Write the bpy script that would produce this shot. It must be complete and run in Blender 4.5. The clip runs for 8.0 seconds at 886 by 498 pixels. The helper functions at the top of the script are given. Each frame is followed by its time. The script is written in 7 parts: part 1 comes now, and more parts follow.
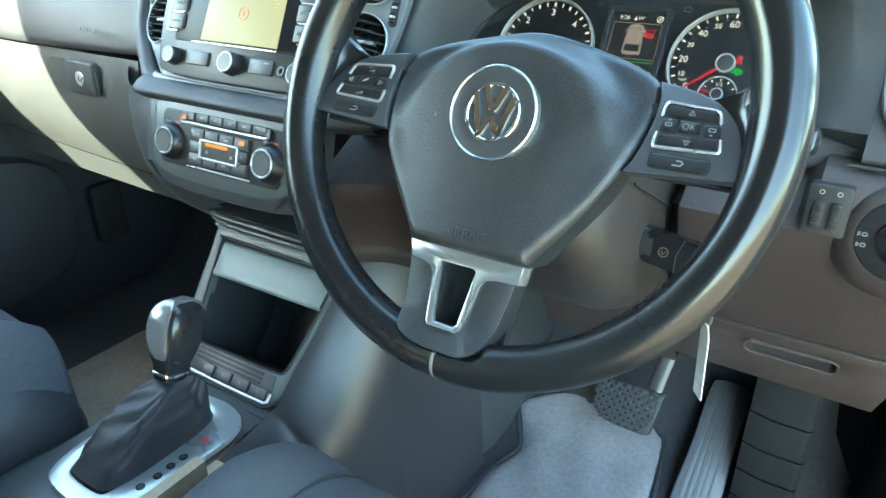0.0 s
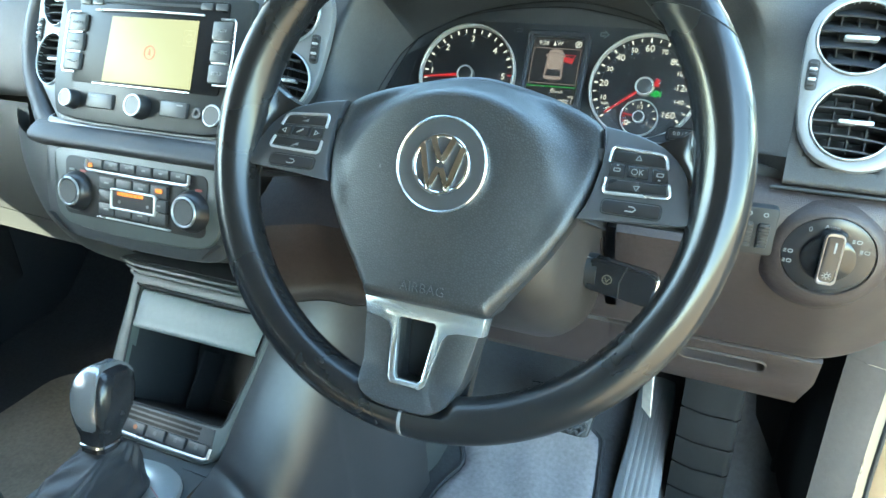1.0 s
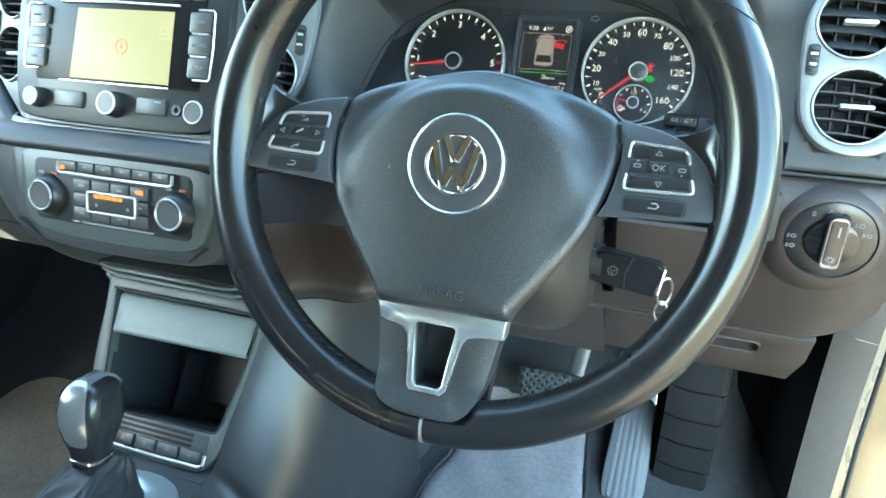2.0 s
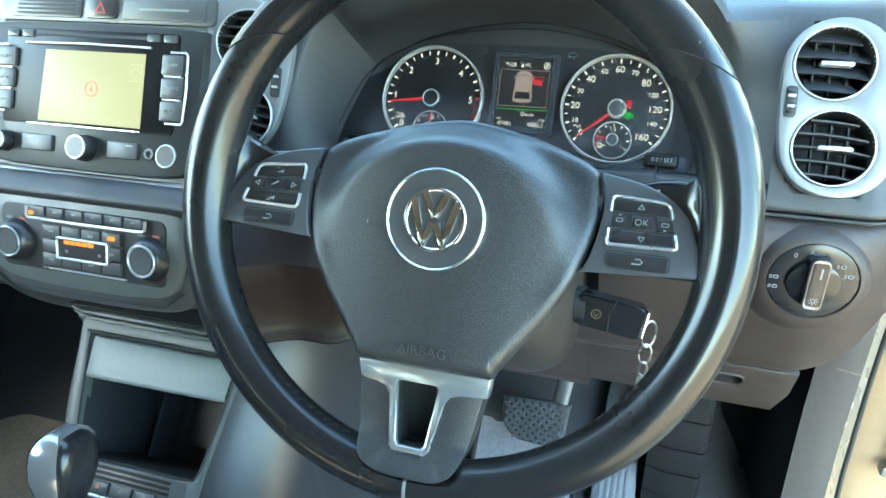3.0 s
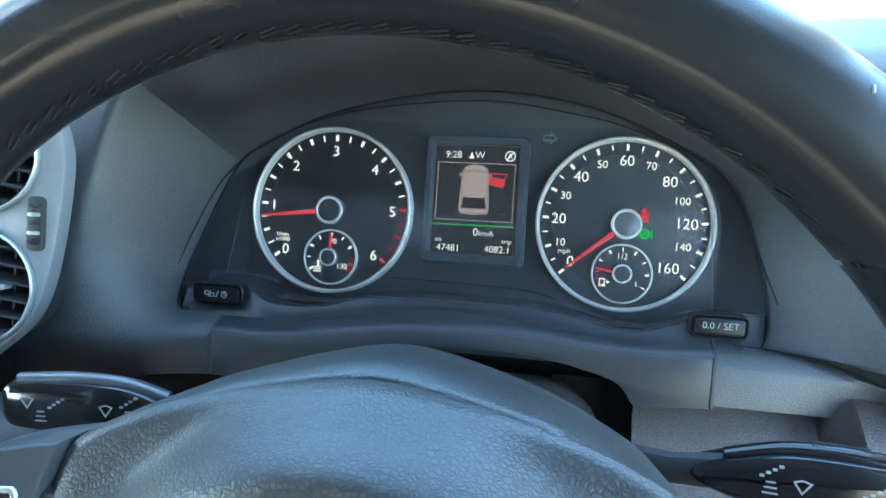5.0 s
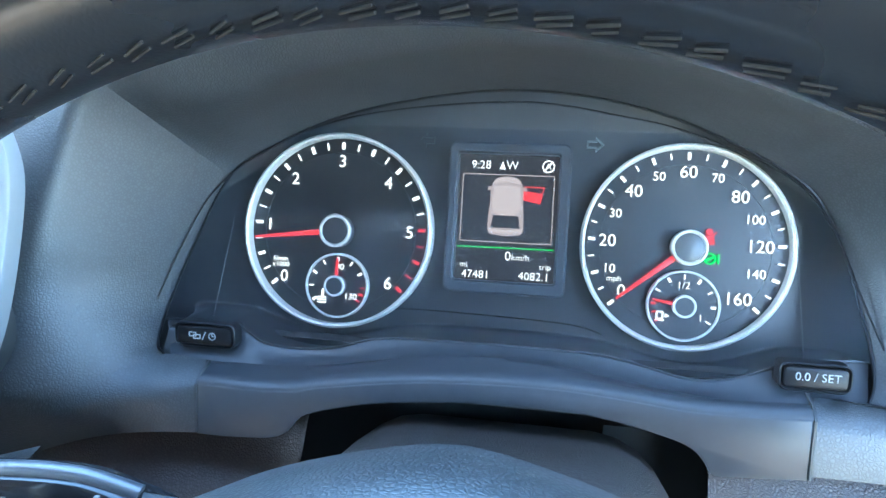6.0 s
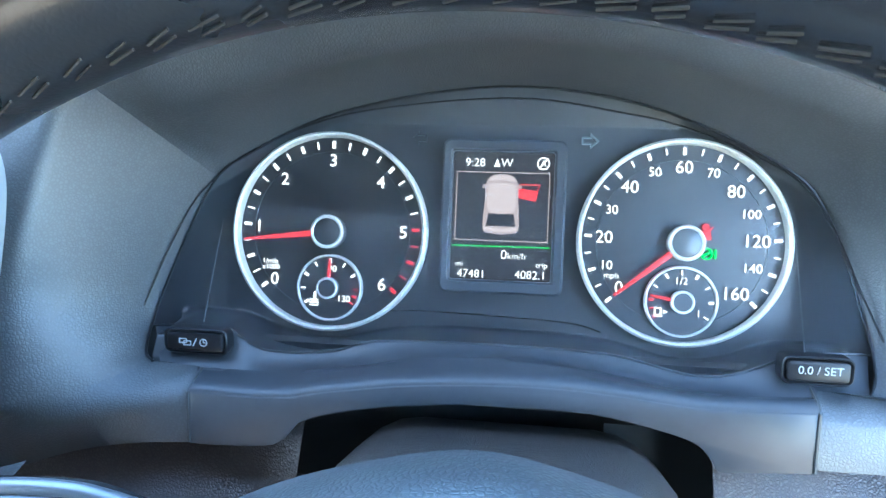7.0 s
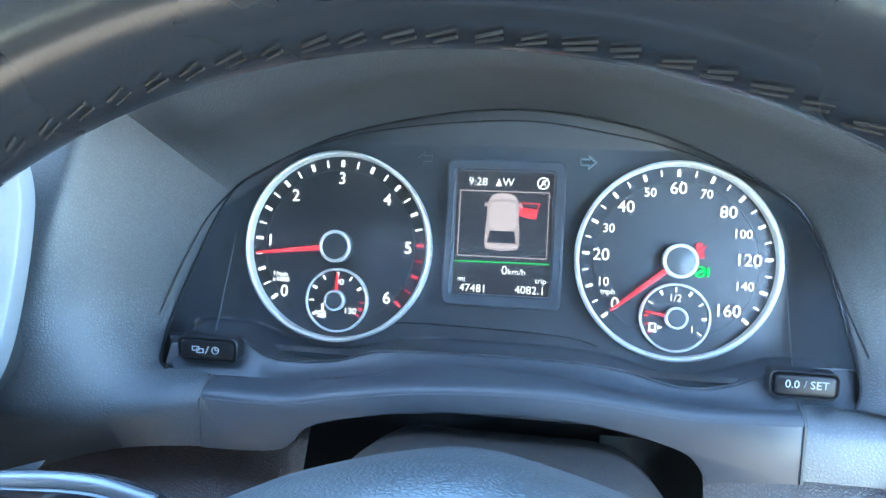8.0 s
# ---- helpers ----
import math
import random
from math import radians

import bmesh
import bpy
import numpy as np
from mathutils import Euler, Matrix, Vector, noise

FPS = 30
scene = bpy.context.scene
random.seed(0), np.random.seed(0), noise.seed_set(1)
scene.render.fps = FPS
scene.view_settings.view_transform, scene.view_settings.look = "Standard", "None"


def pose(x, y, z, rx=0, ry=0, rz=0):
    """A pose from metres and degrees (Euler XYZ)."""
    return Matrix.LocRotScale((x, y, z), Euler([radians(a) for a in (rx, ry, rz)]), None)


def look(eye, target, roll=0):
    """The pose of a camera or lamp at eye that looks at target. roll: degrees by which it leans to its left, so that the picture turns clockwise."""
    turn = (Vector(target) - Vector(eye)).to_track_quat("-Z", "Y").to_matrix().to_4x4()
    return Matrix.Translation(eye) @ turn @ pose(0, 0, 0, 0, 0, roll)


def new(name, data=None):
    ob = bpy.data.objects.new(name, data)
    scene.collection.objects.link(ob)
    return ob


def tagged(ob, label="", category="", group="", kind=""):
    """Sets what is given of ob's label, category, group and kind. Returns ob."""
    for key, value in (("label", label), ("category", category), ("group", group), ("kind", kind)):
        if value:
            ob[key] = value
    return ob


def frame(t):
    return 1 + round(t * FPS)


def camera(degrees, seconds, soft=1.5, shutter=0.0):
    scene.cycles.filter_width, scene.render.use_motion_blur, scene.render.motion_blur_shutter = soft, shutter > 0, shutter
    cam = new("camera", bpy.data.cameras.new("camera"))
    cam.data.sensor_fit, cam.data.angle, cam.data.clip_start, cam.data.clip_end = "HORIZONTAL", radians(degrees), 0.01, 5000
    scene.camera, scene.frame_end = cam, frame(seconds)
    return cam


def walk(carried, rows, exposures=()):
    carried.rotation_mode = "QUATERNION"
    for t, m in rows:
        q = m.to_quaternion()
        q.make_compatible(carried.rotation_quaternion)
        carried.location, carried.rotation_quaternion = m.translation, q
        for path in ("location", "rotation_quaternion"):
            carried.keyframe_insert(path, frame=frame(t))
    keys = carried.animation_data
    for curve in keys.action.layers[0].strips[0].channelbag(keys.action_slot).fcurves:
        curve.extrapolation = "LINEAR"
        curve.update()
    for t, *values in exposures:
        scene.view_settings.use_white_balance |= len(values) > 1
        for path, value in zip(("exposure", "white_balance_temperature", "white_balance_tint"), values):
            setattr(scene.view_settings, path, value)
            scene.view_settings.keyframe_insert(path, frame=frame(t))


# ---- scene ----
cam = camera(66.1, 8.0)
# seconds, eye (m), turn to the left, tilt up and lean (degrees)
ROWS = [
    (0, 0.2093, -0.3908, 0.7663, 32.49, -26.02, -0.07),
    (0.5, 0.1782, -0.3804, 0.7777, 28.52, -27.63, -0.37),
    (1, 0.1692, -0.3846, 0.7982, 23.75, -26.49, -0.81),
    (2.5, 0.1163, -0.3751, 0.8148, 19.26, -29.17, -1.14),
    (3, 0.1216, -0.3596, 0.8283, 18.06, -27.64, -1.26),
    (3.5, 0.1290, -0.3152, 0.8286, 15.90, -27.08, -1.44),
    (4, 0.1178, -0.2701, 0.8210, 13.79, -27.34, -1.52),
    (4.5, 0.0853, -0.1742, 0.8215, 12.79, -26.82, -1.54),
    (5, 0.0550, -0.0875, 0.8164, 12.11, -26.89, -1.88),
    (6.5, 0.0172, -0.0233, 0.8040, 10.61, -28.07, -2.17),
    (7, 0.0125, -0.0227, 0.8036, 9.06, -27.90, -1.90),
    (7.5, 0.0140, -0.0364, 0.8085, 9.14, -27.48, -1.90),
    (8, 0.0180, -0.0360, 0.8082, 9.88, -26.23, -1.60),
]
# seconds, stops, kelvin, tint
LIGHT = [(0, 4.61, 6750, -12), (0.6, 4.84, 6750, -12), (2.8, 4.80, 6600, -12), (3.6, 4.68, 6500, -11), (5.0, 4.76, 5950, -7), (6.3, 5.86, 5470, -2), (8, 5.92, 5470, -2)]
walk(cam, [(t, pose(x, y, z, 0, 0, yaw) @ pose(0, 0, 0, 90 + pitch, 0, 0) @ pose(0, 0, 0, 0, 0, roll)) for t, x, y, z, yaw, pitch, roll in ROWS], LIGHT)

# ---- world, sun and exposure ----
SUN = Vector((-0.36, -0.74, 0.57)).normalized()
world = bpy.data.worlds.new("sky")
scene.world = world
world.use_nodes = True
wn = world.node_tree.nodes
sky = wn.new("ShaderNodeTexSky")
sky.sky_type = "NISHITA"
sky.sun_disc = False
sky.sun_elevation = math.asin(SUN.z)
sky.sun_rotation = math.atan2(SUN.x, SUN.y)
wn["Background"].inputs["Strength"].default_value = 0.15
world.node_tree.links.new(sky.outputs[0], wn["Background"].inputs["Color"])
sun = new("sun", bpy.data.lights.new("sun", "SUN"))
sun.data.energy, sun.data.angle, sun.data.color = 2.3, radians(0.5), (1.0, 0.93, 0.82)
sun.matrix_world = look((0, 0, 6), Vector((0, 0, 6)) - SUN)


# ---- materials ----
LIT = 0.078  # how bright the lit marks are beside the daylight
def mat(name, color, rough=0.5, metal=0.0, grain=0.0, size=0.0015, cells=True, vary=0.12, wear=0.06, spec=0.5, coat=0.0, coat_rough=0.2, cavity=0.0):
    """A surface with a colour that drifts at two scales, uneven gloss and a fine relief of the given size in metres."""
    m = bpy.data.materials.new(name)
    m.use_nodes = True
    nt = m.node_tree
    b = nt.nodes["Principled BSDF"]
    b.inputs["Metallic"].default_value = metal
    b.inputs["Specular IOR Level"].default_value = spec
    b.inputs["Coat Weight"].default_value = coat
    b.inputs["Coat Roughness"].default_value = coat_rough
    co = nt.nodes.new("ShaderNodeTexCoord")
    big = nt.nodes.new("ShaderNodeTexNoise")
    big.inputs["Scale"].default_value, big.inputs["Detail"].default_value = 9.0, 5.0
    fine = nt.nodes.new("ShaderNodeTexNoise")
    fine.inputs["Scale"].default_value, fine.inputs["Detail"].default_value = 160.0, 4.0
    nt.links.new(co.outputs["Object"], big.inputs["Vector"])
    nt.links.new(co.outputs["Object"], fine.inputs["Vector"])
    add = nt.nodes.new("ShaderNodeMath")
    add.operation = "ADD"
    nt.links.new(big.outputs[0], add.inputs[0])
    nt.links.new(fine.outputs[0], add.inputs[1])
    ramp = nt.nodes.new("ShaderNodeMapRange")
    ramp.inputs["From Min"].default_value, ramp.inputs["From Max"].default_value = 0.6, 1.4
    ramp.inputs["To Min"].default_value, ramp.inputs["To Max"].default_value = 1 - vary, 1 + vary
    nt.links.new(add.outputs[0], ramp.inputs["Value"])
    mul = nt.nodes.new("ShaderNodeVectorMath")
    mul.operation = "SCALE"
    mul.inputs[0].default_value = color
    nt.links.new(ramp.outputs[0], mul.inputs["Scale"])
    nt.links.new(mul.outputs[0], b.inputs["Base Color"])
    gloss = nt.nodes.new("ShaderNodeMapRange")
    gloss.inputs["From Min"].default_value, gloss.inputs["From Max"].default_value = 0.3, 0.7
    gloss.inputs["To Min"].default_value, gloss.inputs["To Max"].default_value = max(0.02, rough - wear), min(1.0, rough + wear)
    nt.links.new(big.outputs[0], gloss.inputs["Value"])
    nt.links.new(gloss.outputs[0], b.inputs["Roughness"])
    if grain:
        if cells:
            tex = nt.nodes.new("ShaderNodeTexVoronoi")
            tex.feature = "DISTANCE_TO_EDGE"
            tex.inputs["Scale"].default_value = 1 / size
            flat = nt.nodes.new("ShaderNodeMapRange")
            flat.interpolation_type = "SMOOTHSTEP"
            flat.inputs["From Max"].default_value = 0.30
            nt.links.new(tex.outputs["Distance"], flat.inputs["Value"])
            out = flat.outputs[0]
        else:
            tex = nt.nodes.new("ShaderNodeTexNoise")
            tex.inputs["Scale"].default_value, tex.inputs["Detail"].default_value = 1 / size, 3.0
            out = tex.outputs[0]
        bend = nt.nodes.new("ShaderNodeTexNoise")
        bend.inputs["Scale"].default_value, bend.inputs["Detail"].default_value = 0.45 / size, 2.0
        push = nt.nodes.new("ShaderNodeVectorMath")
        push.operation = "MULTIPLY_ADD"
        push.inputs[1].default_value = (size * 0.8,) * 3
        nt.links.new(co.outputs["Object"], bend.inputs["Vector"])
        nt.links.new(bend.outputs["Color"], push.inputs[0])
        nt.links.new(co.outputs["Object"], push.inputs[2])
        nt.links.new(push.outputs[0], tex.inputs["Vector"])
        bump = nt.nodes.new("ShaderNodeBump")
        bump.inputs["Strength"].default_value, bump.inputs["Distance"].default_value = grain, size * 0.22
        nt.links.new(out, bump.inputs["Height"])
        nt.links.new(bump.outputs[0], b.inputs["Normal"])
        # shade in the creases of the grain, put into the colour
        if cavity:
            crease_shade, both = nt.nodes.new("ShaderNodeMapRange"), nt.nodes.new("ShaderNodeMath")
            crease_shade.inputs["To Min"].default_value = 1 - cavity
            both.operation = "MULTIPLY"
            nt.links.new(out, crease_shade.inputs["Value"])
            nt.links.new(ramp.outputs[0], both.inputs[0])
            nt.links.new(crease_shade.outputs[0], both.inputs[1])
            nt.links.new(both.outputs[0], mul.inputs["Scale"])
    return m


def glow(name, color, strength):
    m = bpy.data.materials.new(name)
    m.use_nodes = True
    b = m.node_tree.nodes["Principled BSDF"]
    b.inputs["Base Color"].default_value = (0.01, 0.01, 0.01, 1)
    b.inputs["Roughness"].default_value = 0.4
    b.inputs["Specular IOR Level"].default_value = 0.15
    b.inputs["Emission Color"].default_value = (*color, 1)
    b.inputs["Emission Strength"].default_value = strength * LIT
    return m


def clear(name, tint, gloss, rough, smudge=0.0):
    m = bpy.data.materials.new(name)
    m.use_nodes = True
    nt = m.node_tree
    nt.nodes.remove(nt.nodes["Principled BSDF"])
    t, g, mix = nt.nodes.new("ShaderNodeBsdfTransparent"), nt.nodes.new("ShaderNodeBsdfGlossy"), nt.nodes.new("ShaderNodeMixShader")
    fr = nt.nodes.new("ShaderNodeFresnel")
    fr.inputs["IOR"].default_value = 1.45
    k = nt.nodes.new("ShaderNodeMath")
    k.operation = "MULTIPLY"
    k.inputs[1].default_value = gloss
    t.inputs["Color"].default_value = (*tint, 1)
    g.inputs["Roughness"].default_value = rough
    nt.links.new(fr.outputs[0], k.inputs[0])
    nt.links.new(k.outputs[0], mix.inputs[0])
    if smudge:
        co, no, mr = nt.nodes.new("ShaderNodeTexCoord"), nt.nodes.new("ShaderNodeTexNoise"), nt.nodes.new("ShaderNodeMapRange")
        no.inputs["Scale"].default_value, no.inputs["Detail"].default_value = 26.0, 7.0
        mr.inputs["From Min"].default_value, mr.inputs["From Max"].default_value = 0.42, 0.72
        mr.inputs["To Min"].default_value, mr.inputs["To Max"].default_value = gloss, gloss + smudge
        nt.links.new(co.outputs["Object"], no.inputs["Vector"])
        nt.links.new(no.outputs[0], mr.inputs["Value"])
        nt.links.new(mr.outputs[0], k.inputs[1])
    nt.links.new(t.outputs[0], mix.inputs[1])
    nt.links.new(g.outputs[0], mix.inputs[2])
    last = mix
    if smudge:
        # dust and wiping marks: fine streaks inside broad patches
        turn, streak, film, both = nt.nodes.new("ShaderNodeMapping"), nt.nodes.new("ShaderNodeTexNoise"), nt.nodes.new("ShaderNodeMapRange"), nt.nodes.new("ShaderNodeMath")
        turn.inputs["Rotation"].default_value = (0.4, 0.3, 0.9)
        turn.inputs["Scale"].default_value = (1.0, 6.0, 3.0)
        streak.inputs["Scale"].default_value, streak.inputs["Detail"].default_value = 140.0, 5.0
        film.inputs["From Min"].default_value, film.inputs["From Max"].default_value = 0.38, 0.75
        film.inputs["To Min"].default_value, film.inputs["To Max"].default_value = 0.008, 0.055
        both.operation = "MULTIPLY_ADD"
        patch = nt.nodes.new("ShaderNodeMath")
        patch.operation = "MULTIPLY"
        dust, over = nt.nodes.new("ShaderNodeBsdfDiffuse"), nt.nodes.new("ShaderNodeMixShader")
        dust.inputs["Color"].default_value = (0.34, 0.36, 0.40, 1)
        nt.links.new(co.outputs["Object"], turn.inputs["Vector"])
        nt.links.new(turn.outputs[0], streak.inputs["Vector"])
        nt.links.new(no.outputs[0], film.inputs["Value"])
        nt.links.new(film.outputs[0], patch.inputs[0])
        nt.links.new(streak.outputs[0], patch.inputs[1])
        nt.links.new(patch.outputs[0], both.inputs[0])
        both.inputs[1].default_value = 1.5
        both.inputs[2].default_value = 0.004
        nt.links.new(both.outputs[0], over.inputs[0])
        nt.links.new(mix.outputs[0], over.inputs[1])
        nt.links.new(dust.outputs[0], over.inputs[2])
        last = over
    nt.links.new(last.outputs[0], nt.nodes["Material Output"].inputs["Surface"])
    return m


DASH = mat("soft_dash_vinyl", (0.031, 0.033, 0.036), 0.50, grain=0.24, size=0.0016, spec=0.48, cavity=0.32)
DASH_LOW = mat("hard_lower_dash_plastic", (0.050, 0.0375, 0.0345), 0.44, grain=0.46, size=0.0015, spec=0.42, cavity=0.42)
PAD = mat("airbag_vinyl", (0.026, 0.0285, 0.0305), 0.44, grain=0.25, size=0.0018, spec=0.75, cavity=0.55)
COLUMN = mat("column_shroud_plastic", (0.026, 0.022, 0.020), 0.40, grain=0.5, size=0.0015, spec=0.5)
LEATHER = mat("worn_black_leather", (0.0090, 0.0095, 0.0105), 0.27, grain=0.05, size=0.0013, wear=0.11, spec=0.42, coat=0.18, coat_rough=0.10)
SPOKE = mat("satin_black_plastic", (0.016, 0.017, 0.019), 0.36)
SPOKEPANEL = mat("satin_spoke_plastic", (0.038, 0.041, 0.046), 0.36, spec=0.9)
PUSH = mat("black_push_button", (0.009, 0.009, 0.010), 0.34, spec=0.14)
BUTTON = mat("button_black_plastic", (0.018, 0.018, 0.019), 0.3)
GLOSS = mat("gloss_black_plastic", (0.010, 0.010, 0.011), 0.14, wear=0.04)
KNOBBLACK = mat("satin_black_knob", (0.016, 0.016, 0.018), 0.26)
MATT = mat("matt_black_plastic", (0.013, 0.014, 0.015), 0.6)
DIAL = mat("dial_black", (0.006, 0.006, 0.007), 0.45, vary=0.05)
FASCIA = mat("cluster_fascia_black", (0.015, 0.016, 0.018), 0.4)
BAR = mat("satin_grey_black_trim", (0.026, 0.028, 0.033), 0.43, spec=0.26)
CHROME = mat("polished_chrome", (0.75, 0.76, 0.77), 0.1, metal=1.0, vary=0.04, wear=0.04)
SATIN = mat("satin_chrome", (0.60, 0.62, 0.63), 0.30, metal=0.75, vary=0.05)
TRIM = mat("satin_silver_trim", (0.52, 0.55, 0.555), 0.24, metal=0.85, vary=0.04)
SILVER = mat("brushed_silver_paint", (0.185, 0.195, 0.205), 0.40, metal=0.35, vary=0.05)
GREY = mat("grey_console_plastic", (0.165, 0.188, 0.185), 0.38, vary=0.08)
RINGWHITE = mat("bright_dial_ring", (0.44, 0.425, 0.385), 0.36, metal=0.15, vary=0.03)
ALU = mat("pale_aluminium_paint", (0.44, 0.47, 0.48), 0.30, metal=0.6, vary=0.05)
MATBEIGE = mat("beige_grey_mat", (0.25, 0.222, 0.18), 0.95, grain=0.9, size=0.0025, cells=False, vary=0.28)
MID = mat("mid_grey_plastic", (0.078, 0.090, 0.088), 0.42, vary=0.08)
CONSOLE = mat("dark_console_plastic", (0.045, 0.049, 0.052), 0.42, vary=0.1)
RADIOFACE = mat("black_radio_face", (0.027, 0.030, 0.030), 0.40, vary=0.08, spec=0.35)
SIDE = mat("dark_console_side", (0.034, 0.034, 0.037), 0.35, grain=0.15, size=0.0012)
RECESS = mat("black_tray_rubber", (0.020, 0.022, 0.024), 0.75)
THREAD = mat("grey_thread", (0.021, 0.019, 0.018), 0.9, spec=0.15)
SUEDE = mat("dark_blue_grey_suede", (0.050, 0.054, 0.063), 0.9, grain=0.4, size=0.0012, cells=False, vary=0.2)
SEATLEATHER = mat("black_seat_leather", (0.024, 0.025, 0.029), 0.5, grain=0.3, size=0.002)
CARPET = mat("dark_carpet", (0.046, 0.047, 0.051), 0.95, grain=0.9, size=0.0025, cells=False, vary=0.3)
SUNLIT_TAN = mat("sunlit_bolster_tan", (0.31, 0.25, 0.17), 0.95, grain=0.9, size=0.0025, cells=False, vary=0.25)
MAT_GREY = mat("grey_floor_mat", (0.285, 0.262, 0.272), 0.95, grain=0.8, size=0.002, cells=False, vary=0.28)
RUBBER = mat("pedal_rubber", (0.022, 0.023, 0.024), 0.55, vary=0.2)
PEDALRUBBER = mat("worn_tread_rubber", (0.058, 0.060, 0.064), 0.5, vary=0.2)
FOOTREST = mat("black_footrest_plastic", (0.0125, 0.0132, 0.0145), 0.75, spec=0.14)
PEDAL = mat("grey_pedal_plastic", (0.115, 0.122, 0.135), 0.5, vary=0.15)
STEEL = mat("dull_steel", (0.35, 0.35, 0.36), 0.35, metal=1.0)
PAINT = mat("beige_body_paint", (0.31, 0.22, 0.135), 0.3, vary=0.06, coat=0.5)
SILL = mat("grey_sill_plastic", (0.085, 0.074, 0.070), 0.5, grain=0.6, size=0.0016)
GLOVE = mat("glovebox_plastic", (0.060, 0.064, 0.064), 0.5, grain=0.35, size=0.0014)
LINING = mat("pale_pillar_cloth", (0.45, 0.45, 0.43), 0.95, vary=0.06)
HEADLINER = mat("grey_headliner", (0.18, 0.18, 0.175), 0.95, vary=0.06)
DOORCARD = mat("black_door_card", (0.034, 0.036, 0.040), 0.6, vary=0.15)
PAPER = mat("worn_paper_tag", (0.55, 0.54, 0.50), 0.7, vary=0.2)
GROUND = mat("sandy_ground", (0.27, 0.195, 0.125), 0.95, grain=0.5, size=0.02, cells=False, vary=0.3)
WHITE = glow("white_lit_marks", (1.0, 0.96, 0.90), 0.51)
GREYMARK = mat("printed_grey_marks", (0.22, 0.23, 0.23), 0.6, vary=0.03)
FAINTMARK = mat("faint_printed_marks", (0.20, 0.20, 0.205), 0.6, vary=0.03)
REDLIT = glow("red_lit", (1.0, 0.04, 0.05), 0.30)
GREENLIT = glow("green_lit", (0.05, 0.75, 0.08), 0.40)
ORANGE = glow("orange_lit", (1.0, 0.27, 0.04), 0.9)
PINKLIT = glow("pale_pink_lit", (0.80, 0.62, 0.57), 0.22)
PINKDIM = glow("dim_pink_lit", (0.42, 0.32, 0.30), 0.32)
LCDBLACK = glow("lcd_black", (0.012, 0.010, 0.012), 0.5)
NAVLIT = glow("pale_yellow_map", (0.74, 0.72, 0.44), 0.52)
NAVRED = glow("map_red_marks", (0.70, 0.22, 0.14), 0.8)
NAVDIM = glow("map_faint_marks", (0.55, 0.52, 0.33), 0.8)
GLASS = clear("window_glass", (0.93, 0.96, 0.95), 0.8, 0.0)
TINT = clear("tinted_rear_glass", (0.16, 0.17, 0.17), 0.8, 0.0)
LENS = clear("cluster_lens", (0.97, 0.97, 0.98), 0.10, 0.16, 0.36)


# ---- building blocks: a shape is a list of (points, faces) ----
def axes(o, u, v):
    u, v = Vector(u).normalized(), Vector(v).normalized()
    n = u.cross(v)
    return Matrix(((u.x, v.x, n.x, o[0]), (u.y, v.y, n.y, o[1]), (u.z, v.z, n.z, o[2]), (0, 0, 0, 1)))


def put(F, geo):
    return [([F @ Vector(p) for p in vs], fs) for vs, fs in geo]


def rrect(cx, cy, w, h, r, n=4):
    out = []
    for k, (sx, sy) in enumerate(((1, 1), (-1, 1), (-1, -1), (1, -1))):
        for i in range(n + 1):
            a = radians(90 * k + 90 * i / n)
            out.append((cx + sx * (w / 2 - r) + r * math.cos(a), cy + sy * (h / 2 - r) + r * math.sin(a)))
    return out


def circle(cx, cy, r, n=32):
    return [(cx + r * math.cos(2 * math.pi * i / n), cy + r * math.sin(2 * math.pi * i / n)) for i in range(n)]


def smooth_line(pts, k=6, closed=False):
    """Catmull-Rom through the points."""
    P = [Vector(p) for p in pts]
    n, out = len(P), []
    for i in range(n if closed else n - 1):
        a, b, c, d = (P[(i + j) % n] if closed else P[min(max(i + j, 0), n - 1)] for j in (-1, 0, 1, 2))
        for s in range(k):
            t = s / k
            out.append(0.5 * (2 * b + (c - a) * t + (2 * a - 5 * b + 4 * c - d) * t * t + (3 * b - a - 3 * c + d) * t**3))
    if not closed:
        out.append(P[-1])
    return [tuple(p) for p in out]


def ccw(poly):
    s = sum(a[0] * b[1] - b[0] * a[1] for a, b in zip(poly, poly[1:] + poly[:1]))
    return list(poly) if s > 0 else list(reversed(poly))


def inset(poly, d):
    """A counter-clockwise outline moved inwards by d."""
    n, out = len(poly), []
    for i in range(n):
        a, b, c = Vector(poly[i - 1][:2]), Vector(poly[i][:2]), Vector(poly[(i + 1) % n][:2])
        e, g = (b - a), (c - b)
        if e.length < 1e-9 or g.length < 1e-9:
            out.append(tuple(b))
            continue
        e, g = e.normalized(), g.normalized()
        m = Vector((-e.y, e.x)) + Vector((-g.y, g.x))
        m = m / max(0.35, m.length_squared / 2) if m.length > 1e-6 else Vector((-e.y, e.x))
        out.append((b.x + d * m.x, b.y + d * m.y))
    return out


